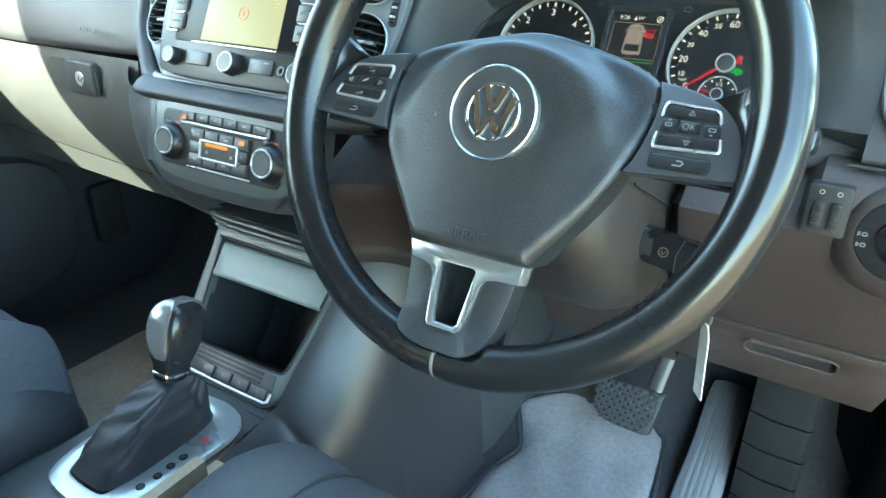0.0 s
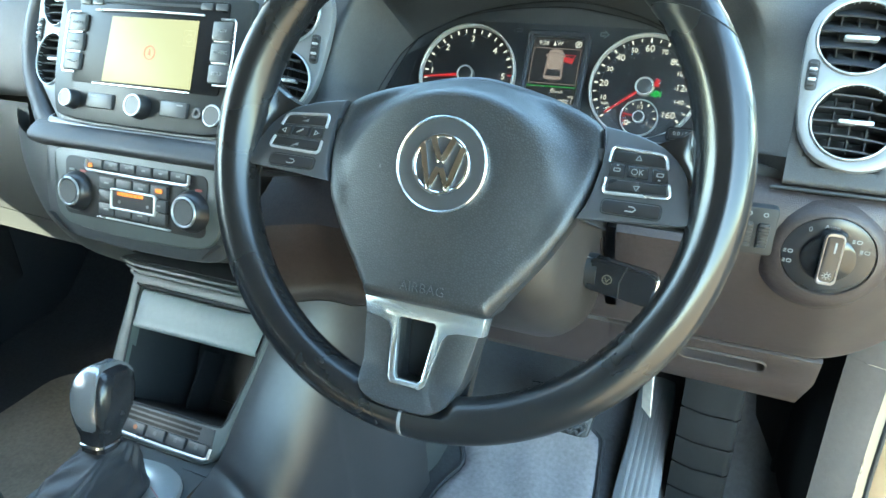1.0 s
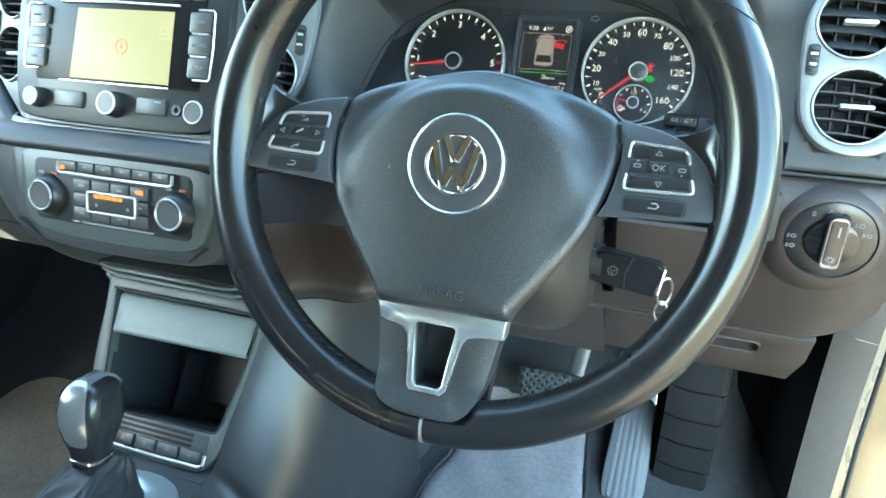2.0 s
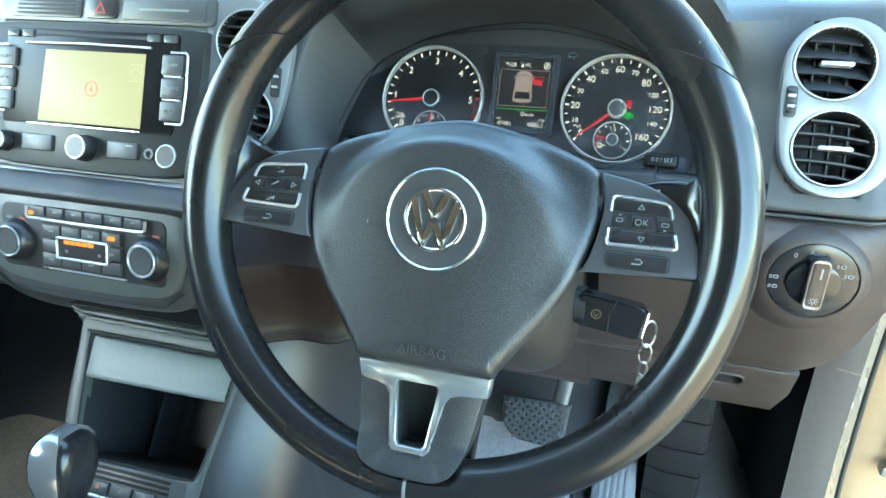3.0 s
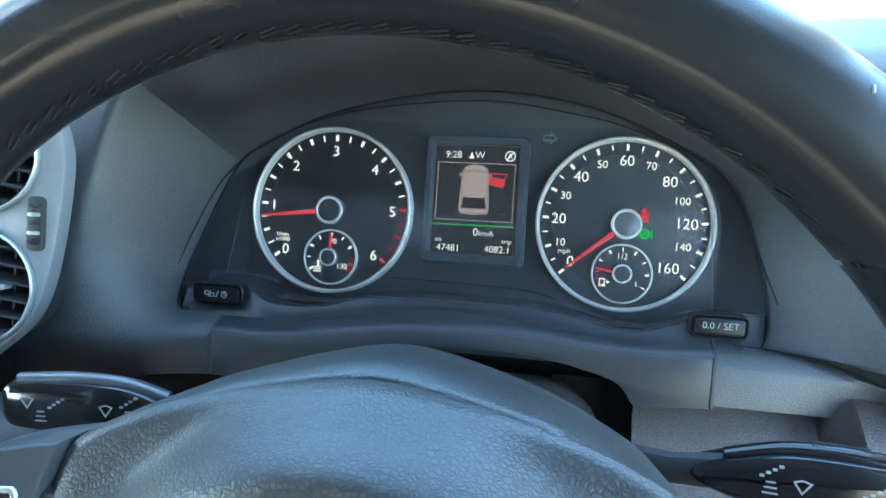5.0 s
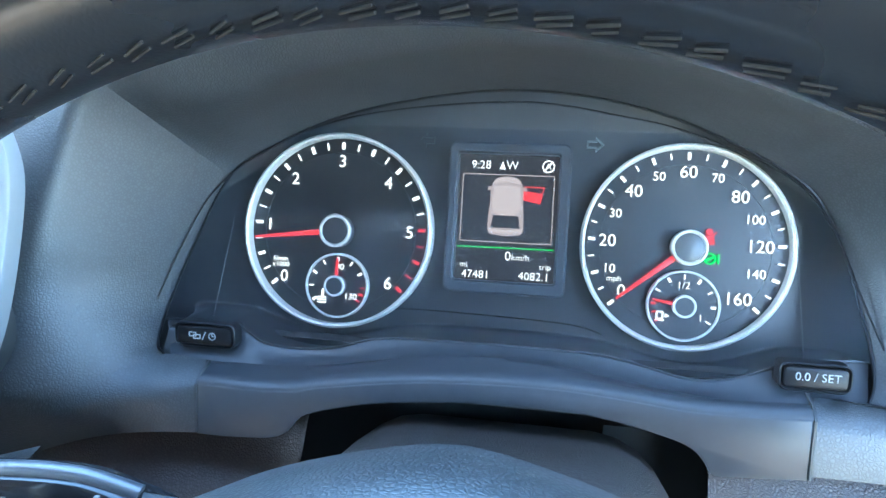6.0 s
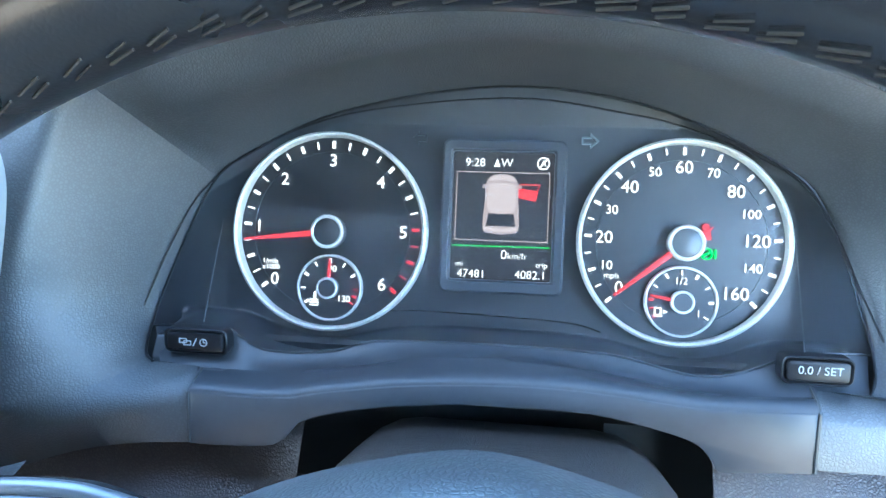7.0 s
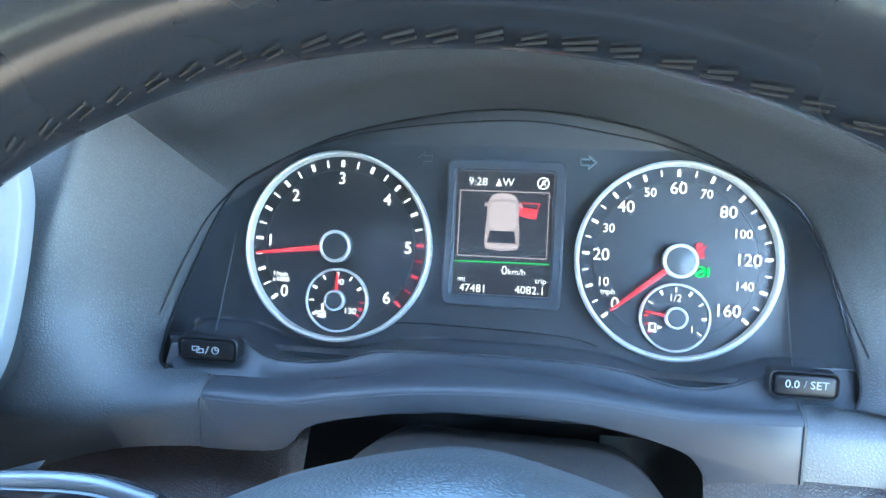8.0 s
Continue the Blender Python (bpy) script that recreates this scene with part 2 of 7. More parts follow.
def plate(poly, w0, w1, b=0.0, lift=None):
    """An outline from depth w0 to w1, its front edge rounded by b. lift(x, y) adds to the depth."""
    poly = ccw([tuple(p[:2]) for p in poly])
    n = len(poly)
    rows = [(poly, w0), (poly, w1 - b)]
    if b:
        rows += [(inset(poly, b * 0.3), w1 - b * 0.3), (inset(poly, b), w1)]
    vs = [(x, y, w + (lift(x, y) if lift else 0)) for ring, w in rows for x, y in ring]
    fs = [(k * n + i, k * n + (i + 1) % n, (k + 1) * n + (i + 1) % n, (k + 1) * n + i) for k in range(len(rows) - 1) for i in range(n)]
    fs.append(tuple(range((len(rows) - 1) * n, len(rows) * n)))
    fs.append(tuple(reversed(range(n))))
    return [(vs, fs)]


def hollow(outer, inner, w0, w1, b=0.0, lift=None):
    """A plate with one hole: both outlines have as many points, counter-clockwise from the same side."""
    n = len(outer)
    rows = [(inner, w0), (outer, w0), (outer, w1 - b), (inset(outer, b), w1), (inset(inner, -b), w1), (inner, w1 - b), (inner, w0)]
    vs = [(x, y, w + (lift(x, y) if lift else 0)) for ring, w in rows for x, y in [p[:2] for p in ring]]
    fs = [(k * n + i, k * n + (i + 1) % n, (k + 1) * n + (i + 1) % n, (k + 1) * n + i) for k in range(len(rows) - 1) for i in range(n)]
    return [(vs, fs)]


def cut_plate(outer, holes, w0, w1, b=0.0, lift=None):
    """A plate with any number of holes; its edges are rounded by b."""
    outer, holes = ccw([tuple(p[:2]) for p in outer]), [ccw([tuple(p[:2]) for p in h]) for h in holes]
    vs, fs = [], []
    bm = bmesh.new()
    edges = []
    for k, loop in enumerate([outer] + holes):
        n, g = len(loop), (b if k == 0 else -b)
        rows = [(loop, w0), (loop, w1 - b)] + ([(inset(loop, g * 0.3), w1 - b * 0.3), (inset(loop, g), w1)] if b else [])
        at = len(vs)
        vs += [(x, y, w) for ring_, w in rows for x, y in ring_]
        fs += [(at + r * n + i, at + r * n + (i + 1) % n, at + (r + 1) * n + (i + 1) % n, at + (r + 1) * n + i) for r in range(len(rows) - 1) for i in range(n)]
        last = [bm.verts.new((x, y, w1)) for x, y in rows[-1][0]] if b else [bm.verts.new((x, y, w1)) for x, y in loop]
        edges += [bm.edges.new((last[i], last[(i + 1) % n])) for i in range(n)]
    bmesh.ops.triangle_fill(bm, use_beauty=True, edges=edges)
    bm.verts.index_update()
    at = len(vs)
    vs += [tuple(v.co) for v in bm.verts]
    fs += [tuple(at + v.index for v in f.verts) for f in bm.faces]
    bm.free()
    if lift:
        vs = [(x, y, w + lift(x, y)) for x, y, w in vs]
    return [(vs, fs)]


def lathe(profile, n=40, cx=0.0, cy=0.0, open_front=False):
    """Radius and depth pairs turned round the depth axis."""
    vs, fs = [], []
    for r, w in profile:
        vs += [(cx + r * math.cos(2 * math.pi * i / n), cy + r * math.sin(2 * math.pi * i / n), w) for i in range(n)]
    for k in range(len(profile) - 1):
        fs += [(k * n + i, k * n + (i + 1) % n, (k + 1) * n + (i + 1) % n, (k + 1) * n + i) for i in range(n)]
    if profile[0][0] > 1e-6 and not open_front:
        fs.append(tuple(reversed(range(n))))
    if profile[-1][0] > 1e-6:
        fs.append(tuple(range((len(profile) - 1) * n, len(profile) * n)))
    return [(vs, fs)]


def ring(r0, r1, w0, w1, b=0.0006, n=64, cx=0.0, cy=0.0):
    vs, fs = [], []
    prof = [(r0, w0), (r0, w1 - b), (r0 + b, w1), (r1 - b, w1), (r1, w1 - b), (r1, w0)]
    m = len(prof)
    for r, w in prof:
        vs += [(cx + r * math.cos(2 * math.pi * i / n), cy + r * math.sin(2 * math.pi * i / n), w) for i in range(n)]
    fs = [(k * n + i, k * n + (i + 1) % n, (k + 1) % m * n + (i + 1) % n, (k + 1) % m * n + i)[::-1] for k in range(m) for i in range(n)]
    return [(vs, fs)]


def loft(sections, closed=False, caps=False):
    """Quads between rows of points of one length."""
    n, vs, fs = len(sections[0]), [], []
    for s in sections:
        vs += [tuple(p) for p in s]
    for k in range(len(sections) - 1):
        for i in range(n if closed else n - 1):
            j = (i + 1) % n
            fs.append((k * n + i, k * n + j, (k + 1) * n + j, (k + 1) * n + i))
    if caps:
        fs.append(tuple(reversed(range(n))))
        fs.append(tuple(range((len(sections) - 1) * n, len(sections) * n)))
    return [(vs, fs)]


def tube(path, r, n=10, closed=False, flat=1.0, up=(0, 0, 1), caps=True):
    """A round or flattened rod along a path; r is a number or one for each point."""
    P = [Vector(p) for p in path]
    m, rows = len(P), []
    for i in range(m):
        a, c = (P[i - 1], P[(i + 1) % m]) if closed else (P[max(i - 1, 0)], P[min(i + 1, m - 1)])
        t = (c - a).normalized()
        s = t.cross(Vector(up))
        s = s.normalized() if s.length > 1e-4 else t.cross(Vector((1, 0.2, 0))).normalized()
        q = s.cross(t)
        rr = r[i] if isinstance(r, (list, tuple)) else r
        rows.append([P[i] + rr * (s * math.cos(2 * math.pi * k / n) + q * flat * math.sin(2 * math.pi * k / n)) for k in range(n)])
    if closed:
        rows.append(rows[0])
    return loft(rows, True, caps and not closed)


def block(x0, x1, y0, y1, z0, z1, b=0.0, seg=2):
    vs = [(x, y, z) for z in (z0, z1) for x, y in ((x0, y0), (x1, y0), (x1, y1), (x0, y1))]
    fs = [(3, 2, 1, 0), (4, 5, 6, 7), (0, 1, 5, 4), (1, 2, 6, 5), (2, 3, 7, 6), (3, 0, 4, 7)]
    return rounded([(vs, fs)], b, seg) if b else [(vs, fs)]


def rounded(geo, b, seg=2, angle=25):
    out = []
    for vs, fs in geo:
        bm = bmesh.new()
        bv = [bm.verts.new(v) for v in vs]
        for f in fs:
            bm.faces.new([bv[i] for i in f])
        bm.normal_update()
        edges = [e for e in bm.edges if len(e.link_faces) == 2 and e.calc_face_angle() > radians(angle)]
        bmesh.ops.bevel(bm, geom=edges, offset=b, segments=seg, affect="EDGES", clamp_overlap=True)
        bm.verts.index_update()
        out.append(([tuple(v.co) for v in bm.verts], [tuple(v.index for v in f.verts) for f in bm.faces]))
        bm.free()
    return out


def grid(fn, nu, nv):
    """A sheet of points fn(s, t) for s and t from 0 to 1."""
    return loft([[fn(i / nu, j / nv) for i in range(nu + 1)] for j in range(nv + 1)])


def letters(body, size, F, depth=0.0002, align="CENTER", shear=0.0, bold=-0.010):
    c = bpy.data.curves.new("letters", "FONT")
    c.body, c.size, c.extrude, c.align_x, c.align_y, c.shear = body, size, depth, align, "CENTER", shear
    c.resolution_u, c.offset = 3, bold * size
    ob = bpy.data.objects.new("letters", c)
    me = bpy.data.meshes.new_from_object(ob)
    mid = Vector((0, 0, 0))
    if align == "CENTER":
        xs, ys = [v.co.x for v in me.vertices], [v.co.y for v in me.vertices]
        mid = Vector(((min(xs) + max(xs)) / 2, (min(ys) + max(ys)) / 2, 0))
    geo = [([F @ (v.co - mid) for v in me.vertices], [tuple(p.vertices) for p in me.polygons])]
    bpy.data.objects.remove(ob)
    bpy.data.curves.remove(c)
    bpy.data.meshes.remove(me)
    return geo


BASE = {}


def mesh_of(name, geo, material, origin, smooth=38):
    vs, fs = [], []
    for v, f in geo:
        k = len(vs)
        vs += [Vector(p) - origin for p in v]
        fs += [tuple(i + k for i in q) for q in f]
    me = bpy.data.meshes.new(name)
    me.from_pydata(vs, [], fs)
    bm = bmesh.new()
    bm.from_mesh(me)
    bmesh.ops.remove_doubles(bm, verts=bm.verts, dist=1e-6)
    bmesh.ops.recalc_face_normals(bm, faces=bm.faces)
    bm.to_mesh(me)
    bm.free()
    me.materials.append(material)
    if smooth:
        me.polygons.foreach_set("use_smooth", [True] * len(me.polygons))
        me.set_sharp_from_angle(angle=radians(smooth))
    me.update()
    return me


def thing(name, at, label, category, group="", kind=""):
    ob = new(name)
    ob.location = at
    ob.empty_display_size = 0.02
    BASE[ob] = Vector(at)
    return tagged(ob, label, category, group, kind)


def part(name, geo, material, parent, label="", smooth=38):
    ob = new(name, mesh_of(name, geo, material, BASE[parent], smooth))
    ob.parent = parent
    BASE[ob] = BASE[parent]
    return tagged(ob, label) if label else ob


def solo(name, geo, material, label, category, group="", kind="", smooth=38):
    P = [Vector(p) for v, _ in geo for p in v]
    at = Vector((sum(p.x for p in P) / len(P), sum(p.y for p in P) / len(P), min(p.z for p in P)))
    ob = new(name, mesh_of(name, geo, material, at, smooth))
    ob.location = at
    BASE[ob] = at
    return tagged(ob, label, category, group, kind)


# ---- the planes on which things lie ----
SA, CA = math.sin(radians(25)), math.cos(radians(25))
WH = axes((0, 0, 0.65), (1, 0, 0), (0, SA, CA))
CL = axes((-0.008, 0.301, 0.638), (1, 0, 0), (0, 0.469, 0.883))
VE = axes((0.218, 0.211, 0.674), (1, 0, 0), (0, 0.469, 0.883))
RA = axes((-0.39, 0.138, 0.655), (1, 0, 0), (0, 0.43, 0.903))
CM = axes((-0.384, 0.085, 0.54), (1, 0, 0), (0, 0.30, 0.954))
UP = axes((0, 0.165, 0), (1, 0, 0), (0, 0, 1))
TOP = axes((0, 0, 0.262), (1, 0, 0), (0, 1, 0))


# ---- the setting: ground, floor, shell of the cabin ----
solo("ground", [([(-300, -300, -0.45), (300, -300, -0.45), (300, 300, -0.45), (-300, 300, -0.45)], [(0, 1, 2, 3)])], GROUND,
     "pale sandy ground outside the car", "ground", kind="structure")


def sheet(profile, x0, x1, nx=1, thick=0.012):
    """A bent sheet with thickness: a line of (y, z) carried from x0 to x1."""
    n = len(profile)
    back = []
    for i, (y, z) in enumerate(profile):
        a, b = profile[max(i - 1, 0)], profile[min(i + 1, n - 1)]
        ty, tz = b[0] - a[0], b[1] - a[1]
        d = math.hypot(ty, tz) or 1
        back.append((y - tz / d * -thick, z + ty / d * -thick))
    loop = list(profile) + back[::-1]
    return loft([[(x0 + (x1 - x0) * k / nx, y, z) for y, z in loop] for k in range(nx + 1)], True, True)


floor_line = [(-1.3, 0.0), (0.34, 0.0), (0.42, 0.008), (0.49, 0.035), (0.56, 0.10), (0.68, 0.24), (0.75, 0.42), (0.755, 0.60)]
solo("floor", sheet([(y, z - 0.004) for y, z in floor_line][::-1], -0.26, 0.37), CARPET, "dark grey carpet of the driver's footwell", "floor", kind="structure")
solo("floor_passenger", sheet([(y, z - 0.004) for y, z in floor_line][::-1], -1.155, -0.50), CARPET, "dark carpet of the passenger footwell", "floor", kind="structure")
solo("ceiling", sheet([(-2.1, 1.10), (-1.7, 1.18), (-0.9, 1.23), (-0.2, 1.21), (0.05, 1.16)], -1.15, 0.40, 1, 0.03), HEADLINER, "grey cloth headliner", "ceiling", kind="structure")


def wall_x(x, poly, t, name, material, label):
    return solo(name, put(axes((x, 0, 0), (0, 1, 0), (0, 0, 1)), plate(poly, 0, t)), material, label, "wall", kind="structure")


# passenger side: lower wall, pillars and roof rail round the window
wall_x(-1.17, [(-2.1, -0.05), (0.75, -0.05), (0.75, 0.78), (-2.1, 0.74)], 0.03, "wall_left", DOORCARD, "black lower wall behind the passenger door")
wall_x(-1.165, [(-2.1, 1.11), (0.1, 1.10), (0.0, 1.19), (-2.1, 1.19)], 0.05, "trim_rail_left", LINING, "pale roof rail over the passenger window")
wall_x(-1.165, [(-0.98, 0.73), (-0.83, 0.73), (-0.80, 1.12), (-0.90, 1.12)], 0.05, "trim_pillar_left", LINING, "pale pillar between the side windows")
# driver's side: the door stands open, the rear door is shut
wall_x(0.39, [(-2.1, -0.05), (-0.85, -0.05), (-0.80, 0.74), (-2.1, 0.74)], 0.03, "wall_right", DOORCARD, "black rear door behind the driver's seat")
wall_x(0.385, [(-2.1, 1.11), (0.1, 1.10), (0.0, 1.19), (-2.1, 1.19)], 0.05, "trim_rail_right", LINING, "pale roof rail over the open door")
wall_x(0.385, [(-0.98, 0.0), (-0.80, 0.0), (-0.78, 1.12), (-0.88, 1.12)], 0.05, "trim_pillar_right", LINING, "pale pillar behind the open door")
solo("wall_rear", block(-1.17, 0.42, -2.13, -2.10, -0.05, 0.80), DOORCARD, "dark rear bench wall closing the cabin", "wall", kind="structure")
solo("wall_front", block(-1.17, 0.37, 0.76, 0.79, -0.05, 0.685), MATT, "black bulkhead behind the dashboard", "wall", kind="structure")
for nm, x, s in (("trim_pillar_front_left", -1.13, -1), ("trim_pillar_front_right", 0.37, 1)):
    solo(nm, tube([(x + 0.01 * s, 0.78, 0.74), (x, 0.42, 0.97), (x - 0.02 * s, 0.08, 1.16)], 0.038, 10, flat=0.7), LINING, "pale windscreen pillar trim", "pillar", kind="structure")
solo("trim_foot_right", loft([[(x + g, y, z) for x, y, z in smooth_line(r, 5)] for g, r in ((0, [(0.322, 0.305, 0.700), (0.332, 0.40, 0.700), (0.340, 0.52, 0.700), (0.346, 0.66, 0.700)]), (0, [(0.333, 0.312, 0.73), (0.342, 0.40, 0.735), (0.350, 0.52, 0.74), (0.354, 0.66, 0.74)]), (0, [(0.352, 0.325, 0.80), (0.358, 0.39, 0.82), (0.362, 0.46, 0.83), (0.364, 0.56, 0.83)]), (0, [(0.362, 0.335, 0.90), (0.368, 0.37, 0.92), (0.370, 0.41, 0.94), (0.372, 0.45, 0.95)]), (0.03, [(0.362, 0.335, 0.90), (0.368, 0.37, 0.92), (0.370, 0.41, 0.94), (0.372, 0.45, 0.95)]), (0.03, [(0.345, 0.312, 0.70), (0.35, 0.40, 0.70), (0.354, 0.52, 0.70), (0.358, 0.66, 0.70)]))]), LINING, "pale trim at the foot of the windscreen pillar", "pillar", kind="structure", smooth=70)
pane = solo("window_1", loft([[(-1.11, 0.80, 0.68), (-0.385, 0.86, 0.68), (0.35, 0.80, 0.68)], [(-1.10, 0.09, 1.15), (-0.385, 0.13, 1.16), (0.33, 0.09, 1.15)]]), GLASS, "clear laminated windscreen", "windscreen", kind="structure")
pane.visible_shadow = False
solo("window_2", block(-1.12, 0.37, -2.11, -2.105, 0.80, 1.12), TINT, "dark tinted rear window", "window", kind="structure")
for nm, x in (("window_3", -1.15), ("window_4", 0.40)):
    solo(nm, block(x, x + 0.005, -2.10, -0.93, 0.74, 1.115), TINT, "dark tinted rear side window", "window", kind="structure")


# ---- dashboard ----
dash = thing("dashboard", (-0.4, 0.3, 0.3), "dark grey soft-touch dashboard with grained vinyl skin", "dashboard")


def top_skin(s, t):
    x = -1.12 + 1.47 * s
    mid = max(0.0, min(1.0, (0.172 - abs(x + 0.006)) / 0.02))
    y0 = 0.262 + 0.075 * mid + 0.25 * max(0, x - 0.26) ** 1.3 + 0.08 * max(0.0, -0.62 - x)
    y = y0 + (0.80 - y0) * t
    z = 0.748 - 0.060 * t + 0.012 * math.exp(-((x - 0.25) / 0.09) ** 2 - ((y - 0.42) / 0.09) ** 2) - 0.012 * max(0, 1 - t * 14) ** 2 - 0.9 * max(0, x - 0.27) ** 2
    return (x, y, z)


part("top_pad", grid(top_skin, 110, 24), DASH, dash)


side_line = smooth_line([(0.320, 0.7395), (0.295, 0.7445), (0.274, 0.7450), (0.258, 0.7405), (0.246, 0.728), (0.225, 0.70), (0.205, 0.662), (0.188, 0.631), (0.177, 0.611), (0.1745, 0.6045), (0.177, 0.6015), (0.184, 0.6005)], 6)


def side_y(z):
    """How far forward the upright skin beside the hood lies at a height."""
    for (ya, za), (yb, zb) in zip(side_line, side_line[1:]):
        if zb <= z <= za:
            return ya + (yb - ya) * (za - z) / max(1e-6, za - zb)
    return 0.295 if z > 0.74 else 0.1815


def right_skin(s, t):
    x = 0.212 + 0.133 * s
    y, z = side_line[round(t * (len(side_line) - 1))]
    e = ((abs(x - 0.2515) / 0.035) ** 3 + (abs(z - 0.6745) / 0.058) ** 3) ** (1 / 3)
    well = 0.045 * max(0.0, min(1.0, (1.0 - e) / 0.12))
    return (x, y + 4.84 * max(0, x - 0.285) ** 1.6 + 0.006 + well, z - max(0, x - 0.27) ** 2 * (1 - t))


part("end_panel", grid(right_skin, 64, 42), DASH, dash, "grained end panel that carries the side vents")


def left_skin(s, t):
    line = smooth_line([(0.30, 0.748), (0.258, 0.741), (0.225, 0.725), (0.195, 0.685), (0.175, 0.64), (0.166, 0.606), (0.175, 0.601)], 4)
    x = -1.12 + 0.548 * s
    y, z = line[round(t * (len(line) - 1))]
    return (x, y - 0.018 * math.sin(min(1, s * 1.1) * math.pi) + 0.012 * max(0, s - 0.96) / 0.04, z)


part("passenger_panel", grid(left_skin, 30, 24), DASH, dash)
part("airbag_lettering_bar", put(axes((-0.695, 0.149, 0.632), (1, 0, 0), (0, 0.45, 0.89)), [g for k in range(5) for g in plate(rrect(-0.016 + 0.008 * k, 0, 0.005, 0.006, 0.001, 2), 0, 0.0006)]), MATT, dash)

# knee panel below the instruments, from the console to the door
def knee(s, t):
    x = -0.274 + 0.619 * s
    line = [(0.205, 0.600), (0.186, 0.597), (0.172, 0.589), (0.166, 0.567), (0.172, 0.535), (0.20, 0.48), (0.236, 0.425), (0.247, 0.408), (0.262, 0.404)]
    line = smooth_line(line, 4)
    y, z = line[round(t * (len(line) - 1))]
    left = max(0.0, min(1.0, (-0.06 - x) / 0.05))
    z = z + left * 0.012 * max(0, (t - 0.5) * 2)
    m = max(0.0, min(1.0, ((0.190 if x > 0 else 0.286) - abs(x)) / 0.012))
    if z > 0.545:
        k = (z - 0.545) / 0.055
        y, z = y + (0.169 + 0.041 * k - y) * m, z + (0.545 + 0.036 * k - z) * m
    below = max(0.0, min(1.0, (0.560 - z) / 0.055))
    pull = max(0.0, min(1.0, (-0.088 - x) / 0.085)) * below
    far = max(0.0, min(1.0, (-0.200 - x) / 0.07)) * below
    y = y + 0.02 * left - (0.040 + 0.088 * max(0, t - 0.45) / 0.55) * pull * pull * (3 - 2 * pull) - 0.030 * far * far * (3 - 2 * far) + 4.0 * max(0, x - 0.27) ** 1.6
    return (x, y, z)


knee_geo = grid(knee, 56, 32)
slot = [f for v, fs in knee_geo for f in fs if 0.079 < sum(v[i][0] for i in f) / 4 < 0.0912 and 0.440 < sum(v[i][2] for i in f) / 4 < 0.566]
mouth = [f for v, fs in knee_geo for f in fs if -0.096 < sum(v[i][0] for i in f) / 4 < 0.089 and sum(v[i][2] for i in f) / 4 > 0.530]
knee_geo = [(v, [f for f in fs if f not in slot and f not in mouth]) for v, fs in knee_geo]
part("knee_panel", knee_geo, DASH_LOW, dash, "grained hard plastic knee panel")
part("knee_shoulder", loft([[Vector(knee(i / 56, j / 32)) + Vector((0, -0.0022, 0.0016)) * (0.1 + 0.9 * min(1, (12 - i) / 4, (14 - j) / 4)) for i in range(0, 13)] for j in range(0, 15)]), DASH_LOW, dash, "grained shoulder beside the column", 60)
# a black sheet added behind the slot stands in for its deep shade
part("column_gap_shade", loft([[Vector(knee(0.52 + 0.02 * i, j / 32)) + Vector((0, 0.035, -0.012)) for i in range(6)] for j in range(4, 32)]), MATT, dash, "black sheet added as the shade in the gap beside the column")
part("seam", tube([(0.204 + 0.012 * k, 0.1805 + 4.6 * max(0, 0.204 + 0.012 * k - 0.285) ** 1.6, 0.5992) for k in range(12)], 0.0016, 6), MATT, dash)
lower = smooth_line([(0.256, 0.402), (0.262, 0.395), (0.285, 0.352), (0.302, 0.322), (0.312, 0.306), (0.33, 0.298), (0.42, 0.31)], 4)
part("lower_panel", sheet(lower, -0.075, 0.084, 1, 0.004), DASH_LOW, dash)
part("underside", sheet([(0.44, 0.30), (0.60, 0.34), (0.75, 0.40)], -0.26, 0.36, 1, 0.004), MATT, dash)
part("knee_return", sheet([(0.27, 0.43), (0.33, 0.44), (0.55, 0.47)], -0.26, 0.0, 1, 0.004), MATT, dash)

# ---- hood over the instruments ----
hood_in = [(-0.161, -0.0665, 0.058), (-0.168, -0.0600, 0.052), (-0.169, -0.030, 0.034), (-0.153, 0.0216, 0.022), (-0.133, 0.039, 0.022), (-0.082, 0.0623, 0.022), (-0.002, 0.0757, 0.022), (0.07, 0.0668, 0.022), (0.134, 0.0385, 0.022), (0.155, 0.014, 0.022), (0.164, -0.027, 0.036), (0.1645, -0.0510, 0.050), (0.160, -0.0610, 0.057)]
brow = [(-0.200, -0.075), (-0.200, -0.05), (-0.199, -0.02), (-0.182, 0.055), (-0.150, 0.078), (-0.085, 0.092), (0.0, 0.098), (0.085, 0.093), (0.146, 0.080), (0.178, 0.048), (0.202, -0.02), (0.205, -0.05), (0.206, -0.075)]
brow_w = [0.112, 0.112, 0.112, 0.102, 0.112, 0.134, 0.147, 0.134, 0.112, 0.098, 0.10, 0.10, 0.10]
hi, br = smooth_line(hood_in, 6), smooth_line([(x, y, w) for (x, y), w in zip(brow, brow_w)], 6)
n_h = len(hi)
K0, K1 = 19, n_h - 20  # where the hood creases into the cheeks


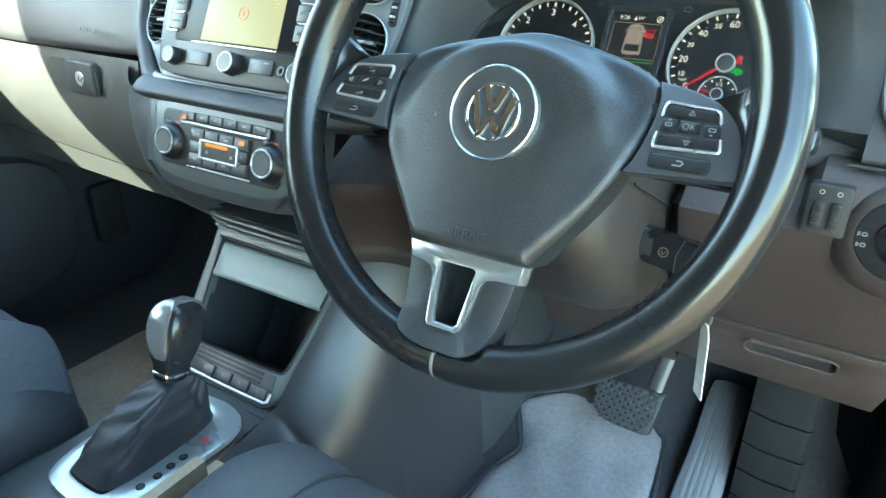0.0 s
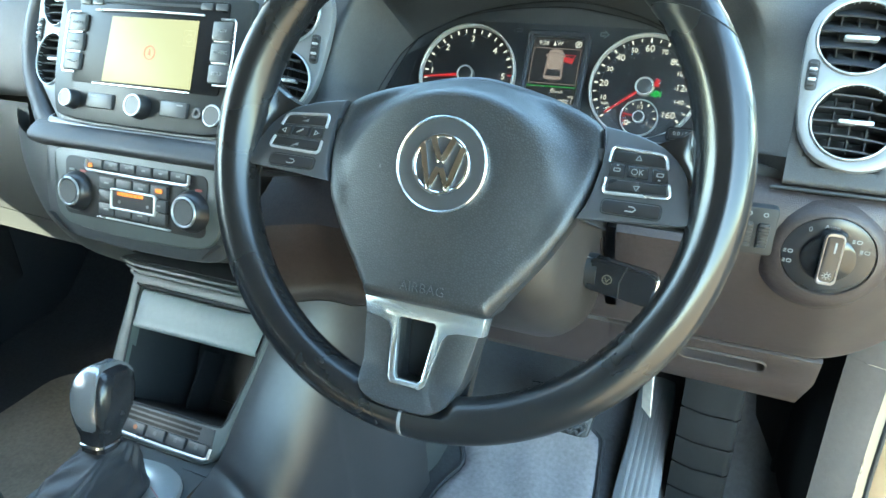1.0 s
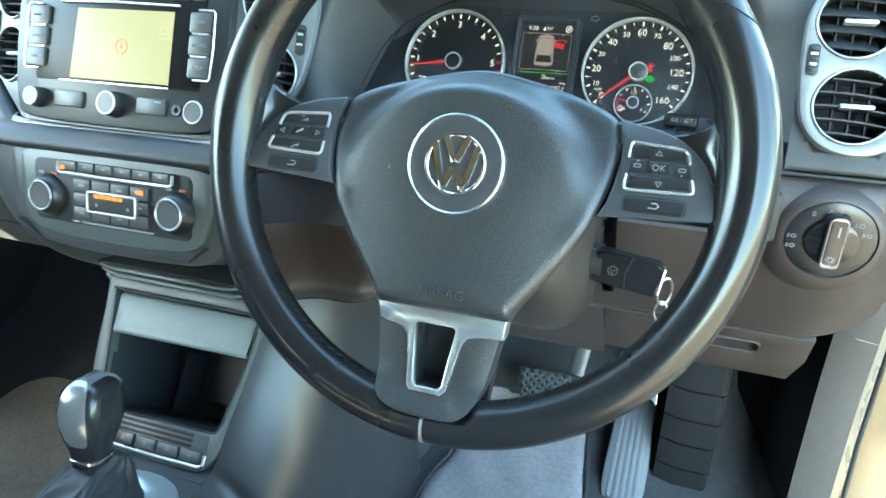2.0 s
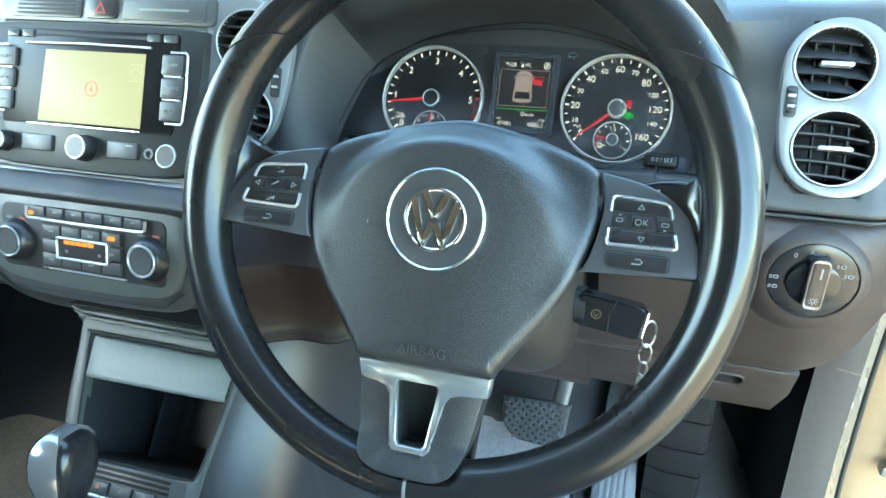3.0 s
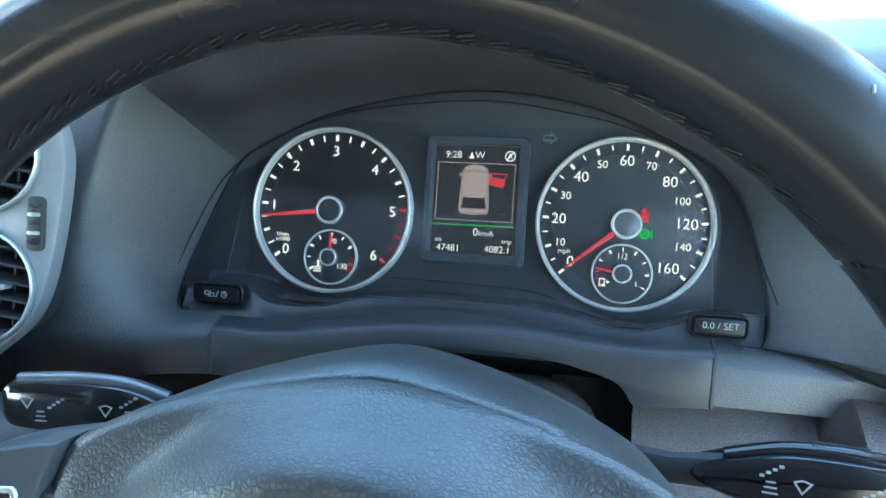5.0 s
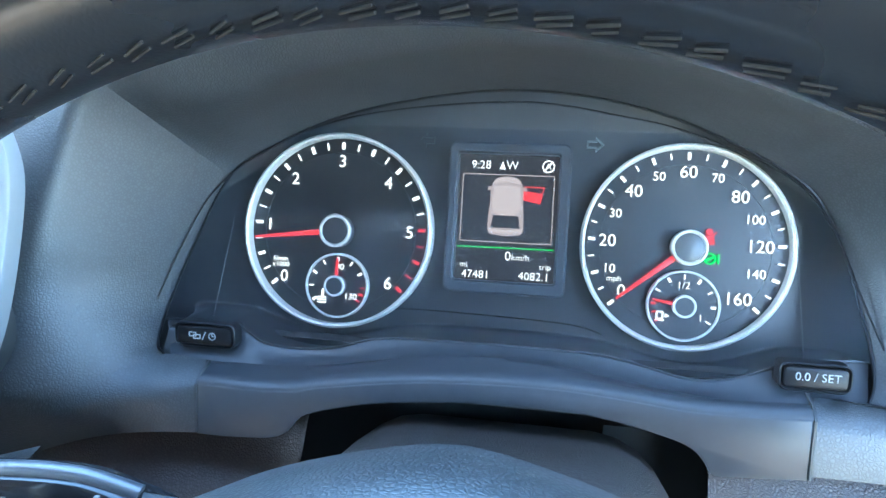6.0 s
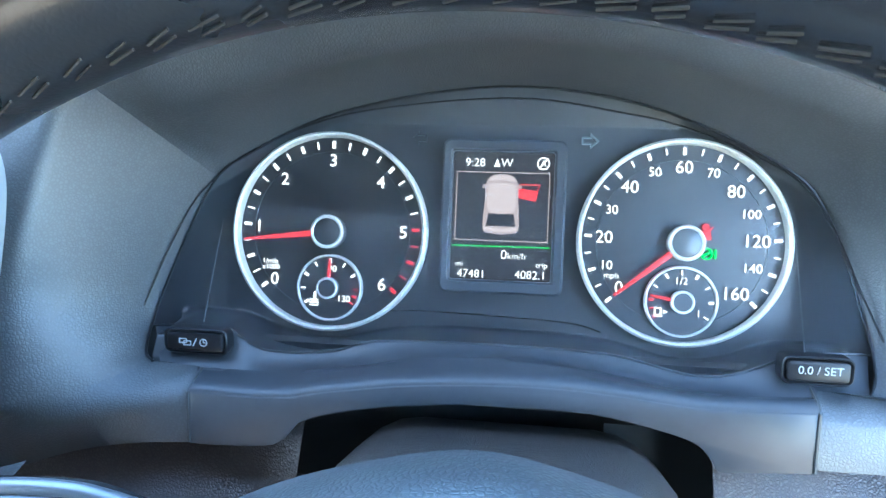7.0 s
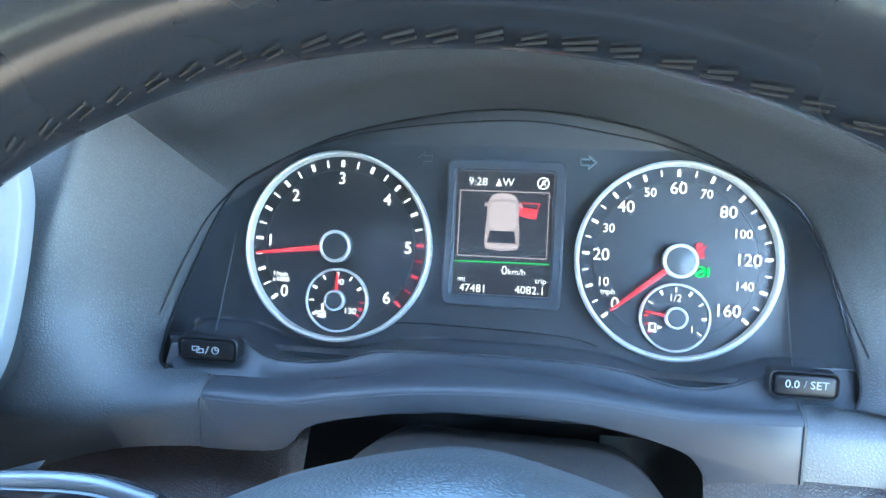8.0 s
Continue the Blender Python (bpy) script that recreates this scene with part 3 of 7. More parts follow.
def hood_row(f):
    """From the inner edge (0) out under the deep overhang, then up over a ridge to the brow (1)."""
    out = []
    for i, ((ax, ay, aw), (bx, by, bw)) in enumerate(zip(hi, br)):
        mid = math.sin(max(0.0, min(1.0, (i - K0) / (K1 - K0))) * math.pi) ** 0.8
        g = f + (0.10 * math.sin(min(1.0, f / 0.62) * math.pi) + 0.9 * max(0.0, (f - 0.58) / 0.42) ** 1.3 + 0.1 * f - f) * mid
        d = f
        out.append((ax + (bx - ax) * g, ay + (by - ay) * g, aw + (bw - aw) * d))
    return out


rows = [hood_row(k / 14) for k in range(15)]
over = [[(x * 1.02, y * 1.03 + 0.004, w - 0.004) for x, y, w in rows[-1]], [(x * 1.03, y * 1.05 + 0.007, w - 0.02) for x, y, w in rows[-1]],
        [(x * 1.05, y * 0.98 + 0.006, w - 0.06) for x, y, w in rows[-1]], [(x * 1.08, y * 0.86, w - 0.13) for x, y, w in rows[-1]]]
arch = range(K0, K1 + 1)
part("hood_shell", put(CL, loft([[r[i] for i in arch] for r in [rows[-1]] + over])), DASH, dash)
part("instrument_hood", put(CL, loft([[r[i] for i in arch] for r in rows])), DASH, dash, "grained hood arching over the instruments", 60)


def lean(p):
    """The trim bar leans back towards its top."""
    k = min(1.1, (p[2] - 0.583) / 0.042)
    return Vector((p[0], p[1] + 0.012 * k, p[2] - 0.0098 * k))


def cheek(s):
    """The rounded skin from the edge of the lens to the upright skin beside it, and on down to the end of the trim bar."""
    end_x = -0.262 if s < 0 else 0.213
    idx = list(range(K0, -1, -1)) if s < 0 else list(range(K1, n_h))
    out = []
    for n, i in enumerate(idx):
        f = n / (len(idx) - 1)
        A, B = CL @ Vector(hi[i]), CL @ Vector(rows[-1][i])
        B.z -= 0.016 * f * f
        if s > 0:
            B = B.lerp(Vector((0.180, 0.197, 0.624)), max(0.0, (f - 0.35) / 0.65) ** 1.4)
        C = Vector((end_x, side_y(B.z) + (0.006 if s > 0 else 0.004), B.z))
        if s > 0:
            B = B.lerp(A.lerp(C, 0.62), 0.75 * max(0.0, min(1.0, f / 0.3)))
        out.append((A, B, C, max(0.0, 1 - f * 2.2)))
    xb = -0.1428 if s < 0 else 0.1268
    B0, C0_ = out[-1][1:3]
    dz = 0.0 if s < 0 else 0.0130
    for A, dB, z, dy in ((Vector((xb + s * 0.004, 0.2110, 0.6118 if s < 0 else 0.6080)), 0.0, 0.605, 0.0), (Vector((xb, 0.1985, 0.6085)), 0.0, 0.601, 0.002), (Vector((xb, 0.1955, 0.602)), 0.001, 0.596, 0.006), (Vector((xb, 0.1955, 0.5795)), 0.006, 0.583, 0.018), (Vector((xb, 0.225, 0.5765)), 0.03, 0.580, 0.045)):
        A = lean(A + Vector((0, 0, dz)))
        if s < 0:
            fall = max(0.0, min(1.0, (0.6115 - A.z) / 0.032))
            out.append((A, Vector((B0.x + 0.012 * fall, B0.y + (0.184 - B0.y) * min(1.0, fall * 1.6) + dB, z - 0.004 * fall)), Vector((C0_.x, C0_.y + 0.4 * dB, z - 0.034 * fall)), 0.0))
            continue
        out.append((A, Vector((0.176, A.y + 0.001, A.z - 0.001)), Vector((C0_.x, C0_.y + 0.006 + dy * 0.5, A.z - 0.006)), 0.0))
    lines = []
    for A, B, C, sharp in out:
        row = []
        for k in range(25):
            t = k / 24
            p = A.lerp(B, 0.85), B.lerp(C, 0.12)
            q = A * (1 - t) ** 3 + p[0] * 3 * t * (1 - t) ** 2 + p[1] * 3 * t * t * (1 - t) + C * t ** 3
            line = A.lerp(B, t * 2) if t < 0.5 else B.lerp(C, t * 2 - 1)
            row.append(q.lerp(line, sharp))
        lines.append(row)
    B, C = out[0][1], out[0][2]
    up = []
    for k in range(9):
        z = B.z + (0.7445 - B.z) * k / 8
        gap = B.y - side_y(B.z) - 0.006
        up.append([(B.x + (C.x - B.x) * j / 10, side_y(z) + 0.006 + gap * (1 - j / 10) * (1 - k / 8), z) for j in range(11)])
    part("hood_shoulder", loft(up), DASH, dash, "", 70)
    part("hood_cheek", loft(lines), DASH, dash, "rounded grained cheek beside the instruments", 70)


cheek(-1)
cheek(1)

# ---- instrument cluster ----
cluster = thing("instrument_cluster", (-0.008, 0.27, 0.585), "lit instrument cluster with two round dials and a colour display", "instrument cluster")


def bowl(s, t):
    """The black face: flat behind the dials, coming forward at its lower edge to a shelf."""
    u = -0.205 + 0.410 * s
    v = -0.078 + 0.158 * t
    w = 0.0
    wave = 0.010 * (math.exp(-((u + 0.094) / 0.032) ** 2) + math.exp(-((u - 0.096) / 0.032) ** 2)) - 0.003 * max(0.0, min(1.0, (abs(u) - 0.12) / 0.02))
    d = -0.048 - wave - v
    if d > 0:
        w += max(0.0, min(1.0, (0.174 - abs(u + 0.002)) / 0.012)) * (0.044 * min(1.0, d / 0.010) ** 2 * (3 - 2 * min(1.0, d / 0.010)) + 0.4 * min(0.02, d))
    side = max(0.0, abs(u + 0.002) - 0.150)
    w += min(0.006, 0.2 * side)
    top = max(0.0, v - 0.060 + 0.9 * max(0, abs(u) - 0.09) ** 1.2)
    w += 0.4 * top
    return (u, v, w)


part("fascia", put(CL, grid(bowl, 230, 200)), FASCIA, cluster)
edge = [(-0.176, -0.052), (-0.166, -0.0094), (-0.155, 0.0187), (-0.131, 0.0402), (-0.079, 0.0605), (0.003, 0.0695), (0.058, 0.063), (0.093, 0.0545), (0.137, 0.0344), (0.153, 0.0107), (0.163, -0.0206), (0.172, -0.047)]
part("lens_line", put(CL, tube([(x, y, 0.0235 + 0.027 * max(0.0, min(1.0, (0.030 - y) / 0.082))) for x, y in smooth_line(edge, 6)], 0.00045, 5)), PUSH, cluster)
part("hood_edge", put(CL, tube([(x * 0.998, y * 0.995, w + 0.0012) for x, y, w in hi], 0.0007, 6)), PUSH, cluster)


def tick(cx, cy, a, r0, r1, wd, w=0.0062):
    sn, cs = math.sin(radians(a)), math.cos(radians(a))
    c = [(r0, -wd / 2), (r1, -wd / 2), (r1, wd / 2), (r0, wd / 2)]
    return plate([(cx + r * sn + o * cs, cy + r * cs - o * sn) for r, o in c], w - 0.001, w)


def pointer(cx, cy, a, r0, r1, w0, w1, w):
    sn, cs = math.sin(radians(a)), math.cos(radians(a))
    c = [(r0, -w0 / 2), (r1, -w1 / 2), (r1, w1 / 2), (r0, w0 / 2)]
    return plate([(cx + r * sn + o * cs, cy + r * cs - o * sn) for r, o in c], w - 0.0016, w, 0.0004)


def on_dial(cx, cy, a, r, w=0.0064):
    return CL @ Matrix.Translation((cx + r * math.sin(radians(a)), cy + r * math.cos(radians(a)), w))


def gauge(name, cx, cy, r, label):
    g = part(name, put(CL, lathe([(0.0, 0.0045), (r - 0.002, 0.0045), (r - 0.001, 0.002), (r - 0.001, -0.01)], 64, cx, cy)), DIAL, cluster, label)
    part("bezel_ring", put(CL, ring(r - 0.0025, r - 0.0001, 0.002, 0.0115, 0.0010, 96, cx, cy)), RINGWHITE, g, "bright silver bezel ring")
    part("inner_step", put(CL, ring(r - 0.0105, r - 0.0100, 0.004, 0.0049, 0.0001, 96, cx, cy)), FASCIA, g)
    return g


TX, SX = -0.0919, 0.0918
tacho = gauge("rev_counter", TX, 0, 0.0537, "black rev counter with a red needle below one")
speedo = gauge("speedometer", SX, 0.001, 0.0524, "black speedometer in miles per hour with a red needle at zero")
ticks, reds = [], []
for k in range(25):
    v = k / 4
    a = -130 + 43.4 * v
    long = k % 2 == 0
    shape = tick(TX, 0, a, 0.0452, 0.0490, 0.0017 if long else 0.0008)
    if v >= 5:
        reds += shape
    else:
        ticks += shape
for v in range(7):
    part("numeral", letters(str(v), 0.0094, on_dial(TX, 0, 44.0 * (v - 3) + 0.6, 0.0386 if v in (2, 3, 4) else 0.0404), bold=0.0), WHITE, tacho)
part("unit_lettering", letters("1/min", 0.0040, CL @ Matrix.Translation((TX - 0.0329, -0.0171, 0.0064))), WHITE, tacho)
part("unit_lettering", letters("x1000", 0.0040, CL @ Matrix.Translation((TX - 0.0327, -0.0203, 0.0064))), WHITE, tacho)
tagged(part("scale_marks", put(CL, ticks), WHITE, tacho), kind="stuff")
tagged(part("red_scale_marks", put(CL, reds), REDLIT, tacho), kind="stuff")


def mph(v):
    return -131 + v * 2.18 if v <= 80 else 43.4 + (v - 80) * 1.078


ticks = []
for v in list(range(0, 81, 5)) + list(range(90, 161, 10)):
    long = v % 10 == 0 if v <= 80 else v % 20 == 0
    ticks += tick(SX, 0.001, mph(v), 0.0446 if long else 0.0452, 0.0482, 0.0016 if long else 0.0008)
for v in (0, 10, 20, 30, 40, 50, 60, 70, 80, 100, 120, 140, 160):
    big = v % 20 == 0 and v not in (100, 140)
    part("numeral", letters(str(v), 0.0090 if big else 0.0066, on_dial(SX, 0.001, mph(v) + (2.0 if v == 160 else 2.6 if v == 0 else 0), 0.0368 if v > 75 else 0.0384), bold=0.0), WHITE, speedo)
part("unit_lettering", letters("mph", 0.0044, on_dial(SX - 0.0341, -0.0173, 0, 0)), WHITE, speedo)
tagged(part("scale_marks", put(CL, ticks), WHITE, speedo), kind="stuff")


def small_gauge(parent, cx, cy, name, a_needle, marks, red_from, red_side, words):
    g = part(name, put(CL, lathe([(0.0, 0.0072), (0.0172, 0.0072), (0.0172, 0.004)], 48, cx, cy)), DIAL, parent)
    part("thin_ring", put(CL, ring(0.0168, 0.0180, 0.004, 0.0086, 0.0004, 56, cx, cy)), RINGWHITE, g)
    white, red = [], []
    for k, a in enumerate(marks):
        shape = tick(cx, cy, a, 0.0134, 0.0158, 0.0013 if k % 2 == 0 else 0.0007, 0.0082)
        if (red_side > 0 and a >= red_from) or (red_side < 0 and a <= red_from):
            red += shape
        else:
            white += shape
    tagged(part("scale_marks", put(CL, white), WHITE, g), kind="stuff")
    if red:
        tagged(part("red_scale_marks", put(CL, red), REDLIT, g), kind="stuff")
    part("needle", put(CL, pointer(cx, cy, a_needle, 0.004, 0.0155, 0.0018, 0.0009, 0.011)), REDLIT, g, "red needle")
    part("hub", put(CL, lathe([(0.0056, 0.007), (0.0056, 0.0115), (0.0045, 0.0125), (0.0, 0.0125)], 32, cx, cy)), SPOKE, g)
    part("hub_ring", put(CL, ring(0.0045, 0.0058, 0.0105, 0.0128, 0.0004, 36, cx, cy)), RINGWHITE, g)
    for txt, du, dv, size in words:
        part("numeral", letters(txt, size, CL @ Matrix.Translation((cx + du, cy + dv, 0.0084))), WHITE, g)
    return g


temp_g = small_gauge(tacho, TX + 0.0012, -0.0304, "temperature_gauge", 2, [-122, -92, -62, -32, 0, 32, 62, 92, 107, 122], 90, 1, [("90", 0.0015, 0.0105, 0.005), ("130", 0.0088, -0.0055, 0.005)])
part("coolant_symbol", put(CL, [g for k in range(3) for g in plate(rrect(TX - 0.0070, -0.0372 - 0.0014 * k, 0.005, 0.0007, 0.0003, 2), 0.0074, 0.0082)] + plate(rrect(TX - 0.0066, -0.0350, 0.0012, 0.005, 0.0004, 2), 0.0074, 0.0082)), WHITE, temp_g)
fuel_g = small_gauge(speedo, SX + 0.0006, -0.0286, "fuel_gauge", -80, [-122, -105, -88, -60, -30, 0, 30, 60, 90, 122], -85, -1, [("1/2", 0.0, 0.0105, 0.0052), ("1", 0.0085, -0.0055, 0.0052)])
part("pump_symbol", put(CL, plate(rrect(SX - 0.0106, -0.0364, 0.0046, 0.0006, 0.0001, 2), 0.0074, 0.0082) + hollow(rrect(SX - 0.0106, -0.0340, 0.0036, 0.0042, 0.0004, 2), rrect(SX - 0.0106, -0.0340, 0.0022, 0.0028, 0.0002, 2), 0.0074, 0.0082) + plate([(SX - 0.0080, -0.0330), (SX - 0.0056, -0.0340), (SX - 0.0080, -0.0350)], 0.0074, 0.0082)), WHITE, fuel_g)
for g, cx, cy, a in ((tacho, TX, -0.0002, -96.8), (speedo, SX + 0.0014, 0.0010, -129.3)):
    part("needle", put(CL, pointer(cx, cy, a, 0.0085, 0.0475 if g is tacho else 0.0440, 0.0030, 0.0012, 0.0105)), REDLIT, g, "red needle")
    part("hub", put(CL, lathe([(0.0088, 0.004), (0.0088, 0.0115), (0.0074, 0.0125), (0.0, 0.0125)], 40, cx, cy)), SPOKE if g is tacho else CONSOLE, g)
    part("hub_ring", put(CL, ring(0.0072, 0.0090, 0.0105, 0.0132, 0.0006, 48, cx, cy)), RINGWHITE, g)
part("seatbelt_light", put(CL, plate(circle(SX + 0.0115, 0.0095, 0.0017, 12), 0.005, 0.0066) + plate([(SX + 0.0085, 0.003), (SX + 0.0145, 0.003), (SX + 0.0135, 0.0075), (SX + 0.0095, 0.0075)], 0.005, 0.0066) + tick(SX + 0.0115, 0.006, 45, -0.005, 0.005, 0.0008, 0.0068)), REDLIT, cluster, "lit red seat belt warning light")
part("brake_light", put(CL, ring(0.0022, 0.0031, 0.005, 0.0066, 0.0002, 24, SX + 0.0125, -0.004) + tick(SX + 0.0125, -0.004, 60, -0.002, 0.002, 0.0012, 0.0066) + [g for s in (-1, 1) for g in plate(rrect(SX + 0.0125 + s * 0.0042, -0.004, 0.0008, 0.005, 0.0003, 2), 0.005, 0.0066)]), GREENLIT, cluster, "lit green brake warning light")
for s, u0 in ((-1, -0.046), (1, 0.045)):
    arrow = [(u0 - s * 0.0045, 0.0505), (u0, 0.0505), (u0, 0.0485), (u0 + s * 0.0045, 0.0525), (u0, 0.0565), (u0, 0.0545), (u0 - s * 0.0045, 0.0545)]
    part("indicator_arrow", put(CL, hollow(ccw(arrow), inset(ccw(arrow), 0.0008), -0.001, 0.0016 if s < 0 else 0.0022)), SPOKE if s < 0 else MID, cluster)

# the display between the dials
lcd = part("display", put(CL, plate(rrect(0.0005, 0.0115, 0.0535, 0.0680, 0.001, 2), -0.004, 0.0032)), LCDBLACK, cluster, "lit colour display with a car and an open door")
lo, li = rrect(0.001, 0.011, 0.0645, 0.0805, 0.004, 3), rrect(0.0005, 0.0115, 0.0532, 0.0676, 0.0012, 3)
part("display_frame", put(CL, hollow(lo, li, 0.0, 0.0095, 0.0012, lambda x, y: -0.10 * max(0, 0.004 - abs(abs(x - 0.0005) - 0.0268)))), BAR, cluster, "bevelled grey frame")
LW = 0.0036


def lcd_text(txt, u, v, size, align="CENTER"):
    return letters(txt, size, CL @ Matrix.Translation((u, v, LW)), 0.0001, align)


for txt, u, v, size, al in (("9:28", -0.0145, 0.0398, 0.0062, "CENTER"), ("W", 0.0022, 0.0398, 0.0062, "CENTER"), ("0", 0.0023, -0.0086, 0.0070, "CENTER"), ("km/h", 0.0090, -0.0092, 0.0048, "CENTER"),
                            ("mi", -0.0234, -0.0143, 0.0044, "LEFT"), ("47481", -0.0152, -0.0192, 0.0061, "CENTER"), ("trip", 0.0222, -0.0141, 0.0044, "CENTER"), ("4082.1", 0.0160, -0.0188, 0.0061, "CENTER")):
    part("display_text", lcd_text(txt, u, v, size, al), WHITE, lcd)
part("compass_arrow", put(CL, plate([(-0.0046, 0.0376), (-0.0014, 0.0376), (-0.003, 0.0419)], 0.003, LW)), WHITE, lcd)
part("start_stop_symbol", put(CL, ring(0.0027, 0.0033, 0.003, LW, 0.0001, 28, 0.0212, 0.0398) + tick(0.0212, 0.0398, 40, -0.0036, 0.0036, 0.0007, LW)) + lcd_text("A", 0.0212, 0.0398, 0.005), WHITE, lcd)
bo, bi = rrect(0.0003, 0.0166, 0.0492, 0.0365, 0.0004, 2), rrect(0.0003, 0.0166, 0.0484, 0.0357, 0.0004, 2)
part("display_border", put(CL, hollow(bo, bi, 0.003, LW)), PINKLIT, lcd)
part("display_line", put(CL, plate([(-0.0255, -0.0044), (0.0265, -0.0040), (0.0265, -0.0045), (-0.0255, -0.0049)], 0.003, LW)), GREENLIT, lcd)
car = smooth_line([(-0.0085, 0.003), (0, 0.0008), (0.0085, 0.003), (0.0095, 0.010), (0.0088, 0.020), (0.0085, 0.028), (0.006, 0.0325), (0, 0.0338), (-0.006, 0.0325), (-0.0085, 0.028), (-0.0088, 0.020), (-0.0095, 0.010)], 4, True)
part("car_picture", put(CL, plate(car, 0.003, LW + 0.0003) + [g for k in (-1, 1) for g in plate([(k * 0.0106, 0.0260), (k * 0.0085, 0.0262), (k * 0.0085, 0.0283), (k * 0.0102, 0.0283)], 0.003, LW)]), PINKDIM, lcd)
part("car_roof", put(CL, plate(smooth_line([(-0.0066, 0.0142), (0.0066, 0.0142), (0.0070, 0.0265), (0.0062, 0.0283), (0, 0.0290), (-0.0062, 0.0283), (-0.0070, 0.0265)], 3, True), 0.0035, LW + 0.0006)), PINKLIT, lcd)
part("car_bonnet", put(CL, plate(smooth_line([(-0.0066, 0.0300), (0, 0.0308), (0.0066, 0.0300), (0.0052, 0.0325), (0, 0.0332), (-0.0052, 0.0325)], 3, True), 0.0035, LW + 0.0006)), PINKLIT, lcd)
part("car_window", put(CL, plate([(-0.0078, 0.0062), (0.0078, 0.0062), (0.0066, 0.0128), (-0.0066, 0.0128)], 0.0035, LW + 0.0006)), LCDBLACK, lcd)
part("car_tailgate", put(CL, plate(smooth_line([(-0.0082, 0.0040), (0, 0.0032), (0.0082, 0.0040), (0.0078, 0.0056), (0, 0.0050), (-0.0078, 0.0056)], 3, True), 0.0035, LW + 0.0006)), PINKLIT, lcd)
part("car_bumper", put(CL, plate(smooth_line([(-0.0078, 0.0018), (0, 0.0008), (0.0078, 0.0018), (0.0070, 0.0026), (0, 0.0018), (-0.0070, 0.0026)], 3, True), 0.0035, LW + 0.0006)), LCDBLACK, lcd)
part("open_door_picture", put(CL, plate([(0.0088, 0.0215), (0.0180, 0.0197), (0.0190, 0.0248), (0.0088, 0.0262)], 0.003, LW) + hollow(ccw([(0.0086, 0.0260), (0.0186, 0.0246), (0.0201, 0.0288), (0.0094, 0.0288)]), inset(ccw([(0.0086, 0.0260), (0.0186, 0.0246), (0.0201, 0.0288), (0.0094, 0.0288)]), 0.0006), 0.003, LW)), REDLIT, lcd, "red open door mark")
for u0, v0, wd, txt in ((-0.1395, -0.0555, 0.0285, ""), (0.1385, -0.0515, 0.0255, "0.0 / SET")):
    f = CL @ pose(u0, v0, 0.058, 8)
    part("button_well", put(f, hollow(rrect(0, 0, wd + 0.0036, 0.0124, 0.0036, 4), rrect(0, 0, wd + 0.0010, 0.0100, 0.0024, 4), -0.006, 0.0012, 0.0006)), PUSH, cluster)
    key = part("reset_button", put(f, plate(rrect(0, 0, wd, 0.0092, 0.002, 3), -0.012, 0.0022, 0.0013)), PUSH, cluster, "gloss black push button")
    if txt:
        part("button_mark", letters(txt, 0.0050, f @ Matrix.Translation((0.0006, 0.0007, 0.0024))), GREYMARK, key)
        continue
    marks = [g for k in (-1, 1) for g in hollow(rrect(-0.0052 + k * 0.0013, -k * 0.0006, 0.0046, 0.0028, 0.0004, 2), rrect(-0.0052 + k * 0.0013, -k * 0.0006, 0.0036, 0.0018, 0.0002, 2), 0.0018, 0.0025)]
    marks += tick(0.0005, 0, 25, -0.0025, 0.0025, 0.0006, 0.0025) + ring(0.0017, 0.0023, 0.0018, 0.0025, 0.0001, 24, 0.0056, 0) + tick(0.0056, 0, 0, 0, 0.0016, 0.0005, 0.0025) + tick(0.0056, 0, 90, 0, 0.0014, 0.0005, 0.0025)
    part("button_mark", put(f @ Matrix.Diagonal((0.85, 0.85, 1, 1)), marks), GREYMARK, key, "printed page and clock symbols")


def level(line, x):
    """The height of a line of points at a place along it."""
    for p, q in zip(line, line[1:]):
        if p[0] <= x <= q[0]:
            return p[1] + (q[1] - p[1]) * (x - p[0]) / max(1e-9, q[0] - p[0])
    return line[0][1] if x < line[0][0] else line[-1][1]


def lens_w(v, u=0.0):
    """The clear lens leans: deep at the top, forward at its foot, with a facet bent back at each side."""
    low = max(0.0, min(1.0, (0.030 - v) / 0.082))
    return 0.023 + 0.027 * low - 0.18 * low * max(0.0, abs(u + 0.002) - 0.138)


lens_top = smooth_line(edge, 6)
lens_low = smooth_line([(-0.1720, -0.0515), (-0.1540, -0.0495), (-0.1285, -0.0497), (-0.1210, -0.0532), (-0.1118, -0.0580), (-0.0942, -0.0593), (-0.0744, -0.0573), (-0.0606, -0.0529), (-0.0469, -0.0508), (-0.0066, -0.0499), (0.0193, -0.0499), (0.0445, -0.0504), (0.0618, -0.0521), (0.0861, -0.0575), (0.1002, -0.0577), (0.1117, -0.0548), (0.1229, -0.0503), (0.1318, -0.0465), (0.1583, -0.0452), (0.1680, -0.0460)], 4)
cols = []
for k in range(91):
    u = -0.1715 + 0.3395 * k / 90
    hi_v, lo_v = level(lens_top, u), level(lens_low, u)
    cols.append([(u, lo_v + (hi_v - lo_v) * j / 14, lens_w(lo_v + (hi_v - lo_v) * j / 14, u)) for j in range(15)])
cover = part("lens", put(CL, loft(cols)), LENS, cluster, "clear smudged plastic lens", 70)
part("lens_foot_edge", put(CL, tube([(u, v, lens_w(v, u) + 0.0002) for u, v in lens_low], 0.00045, 5)), SPOKE, cluster, "thin moulded edge at the foot of the lens")
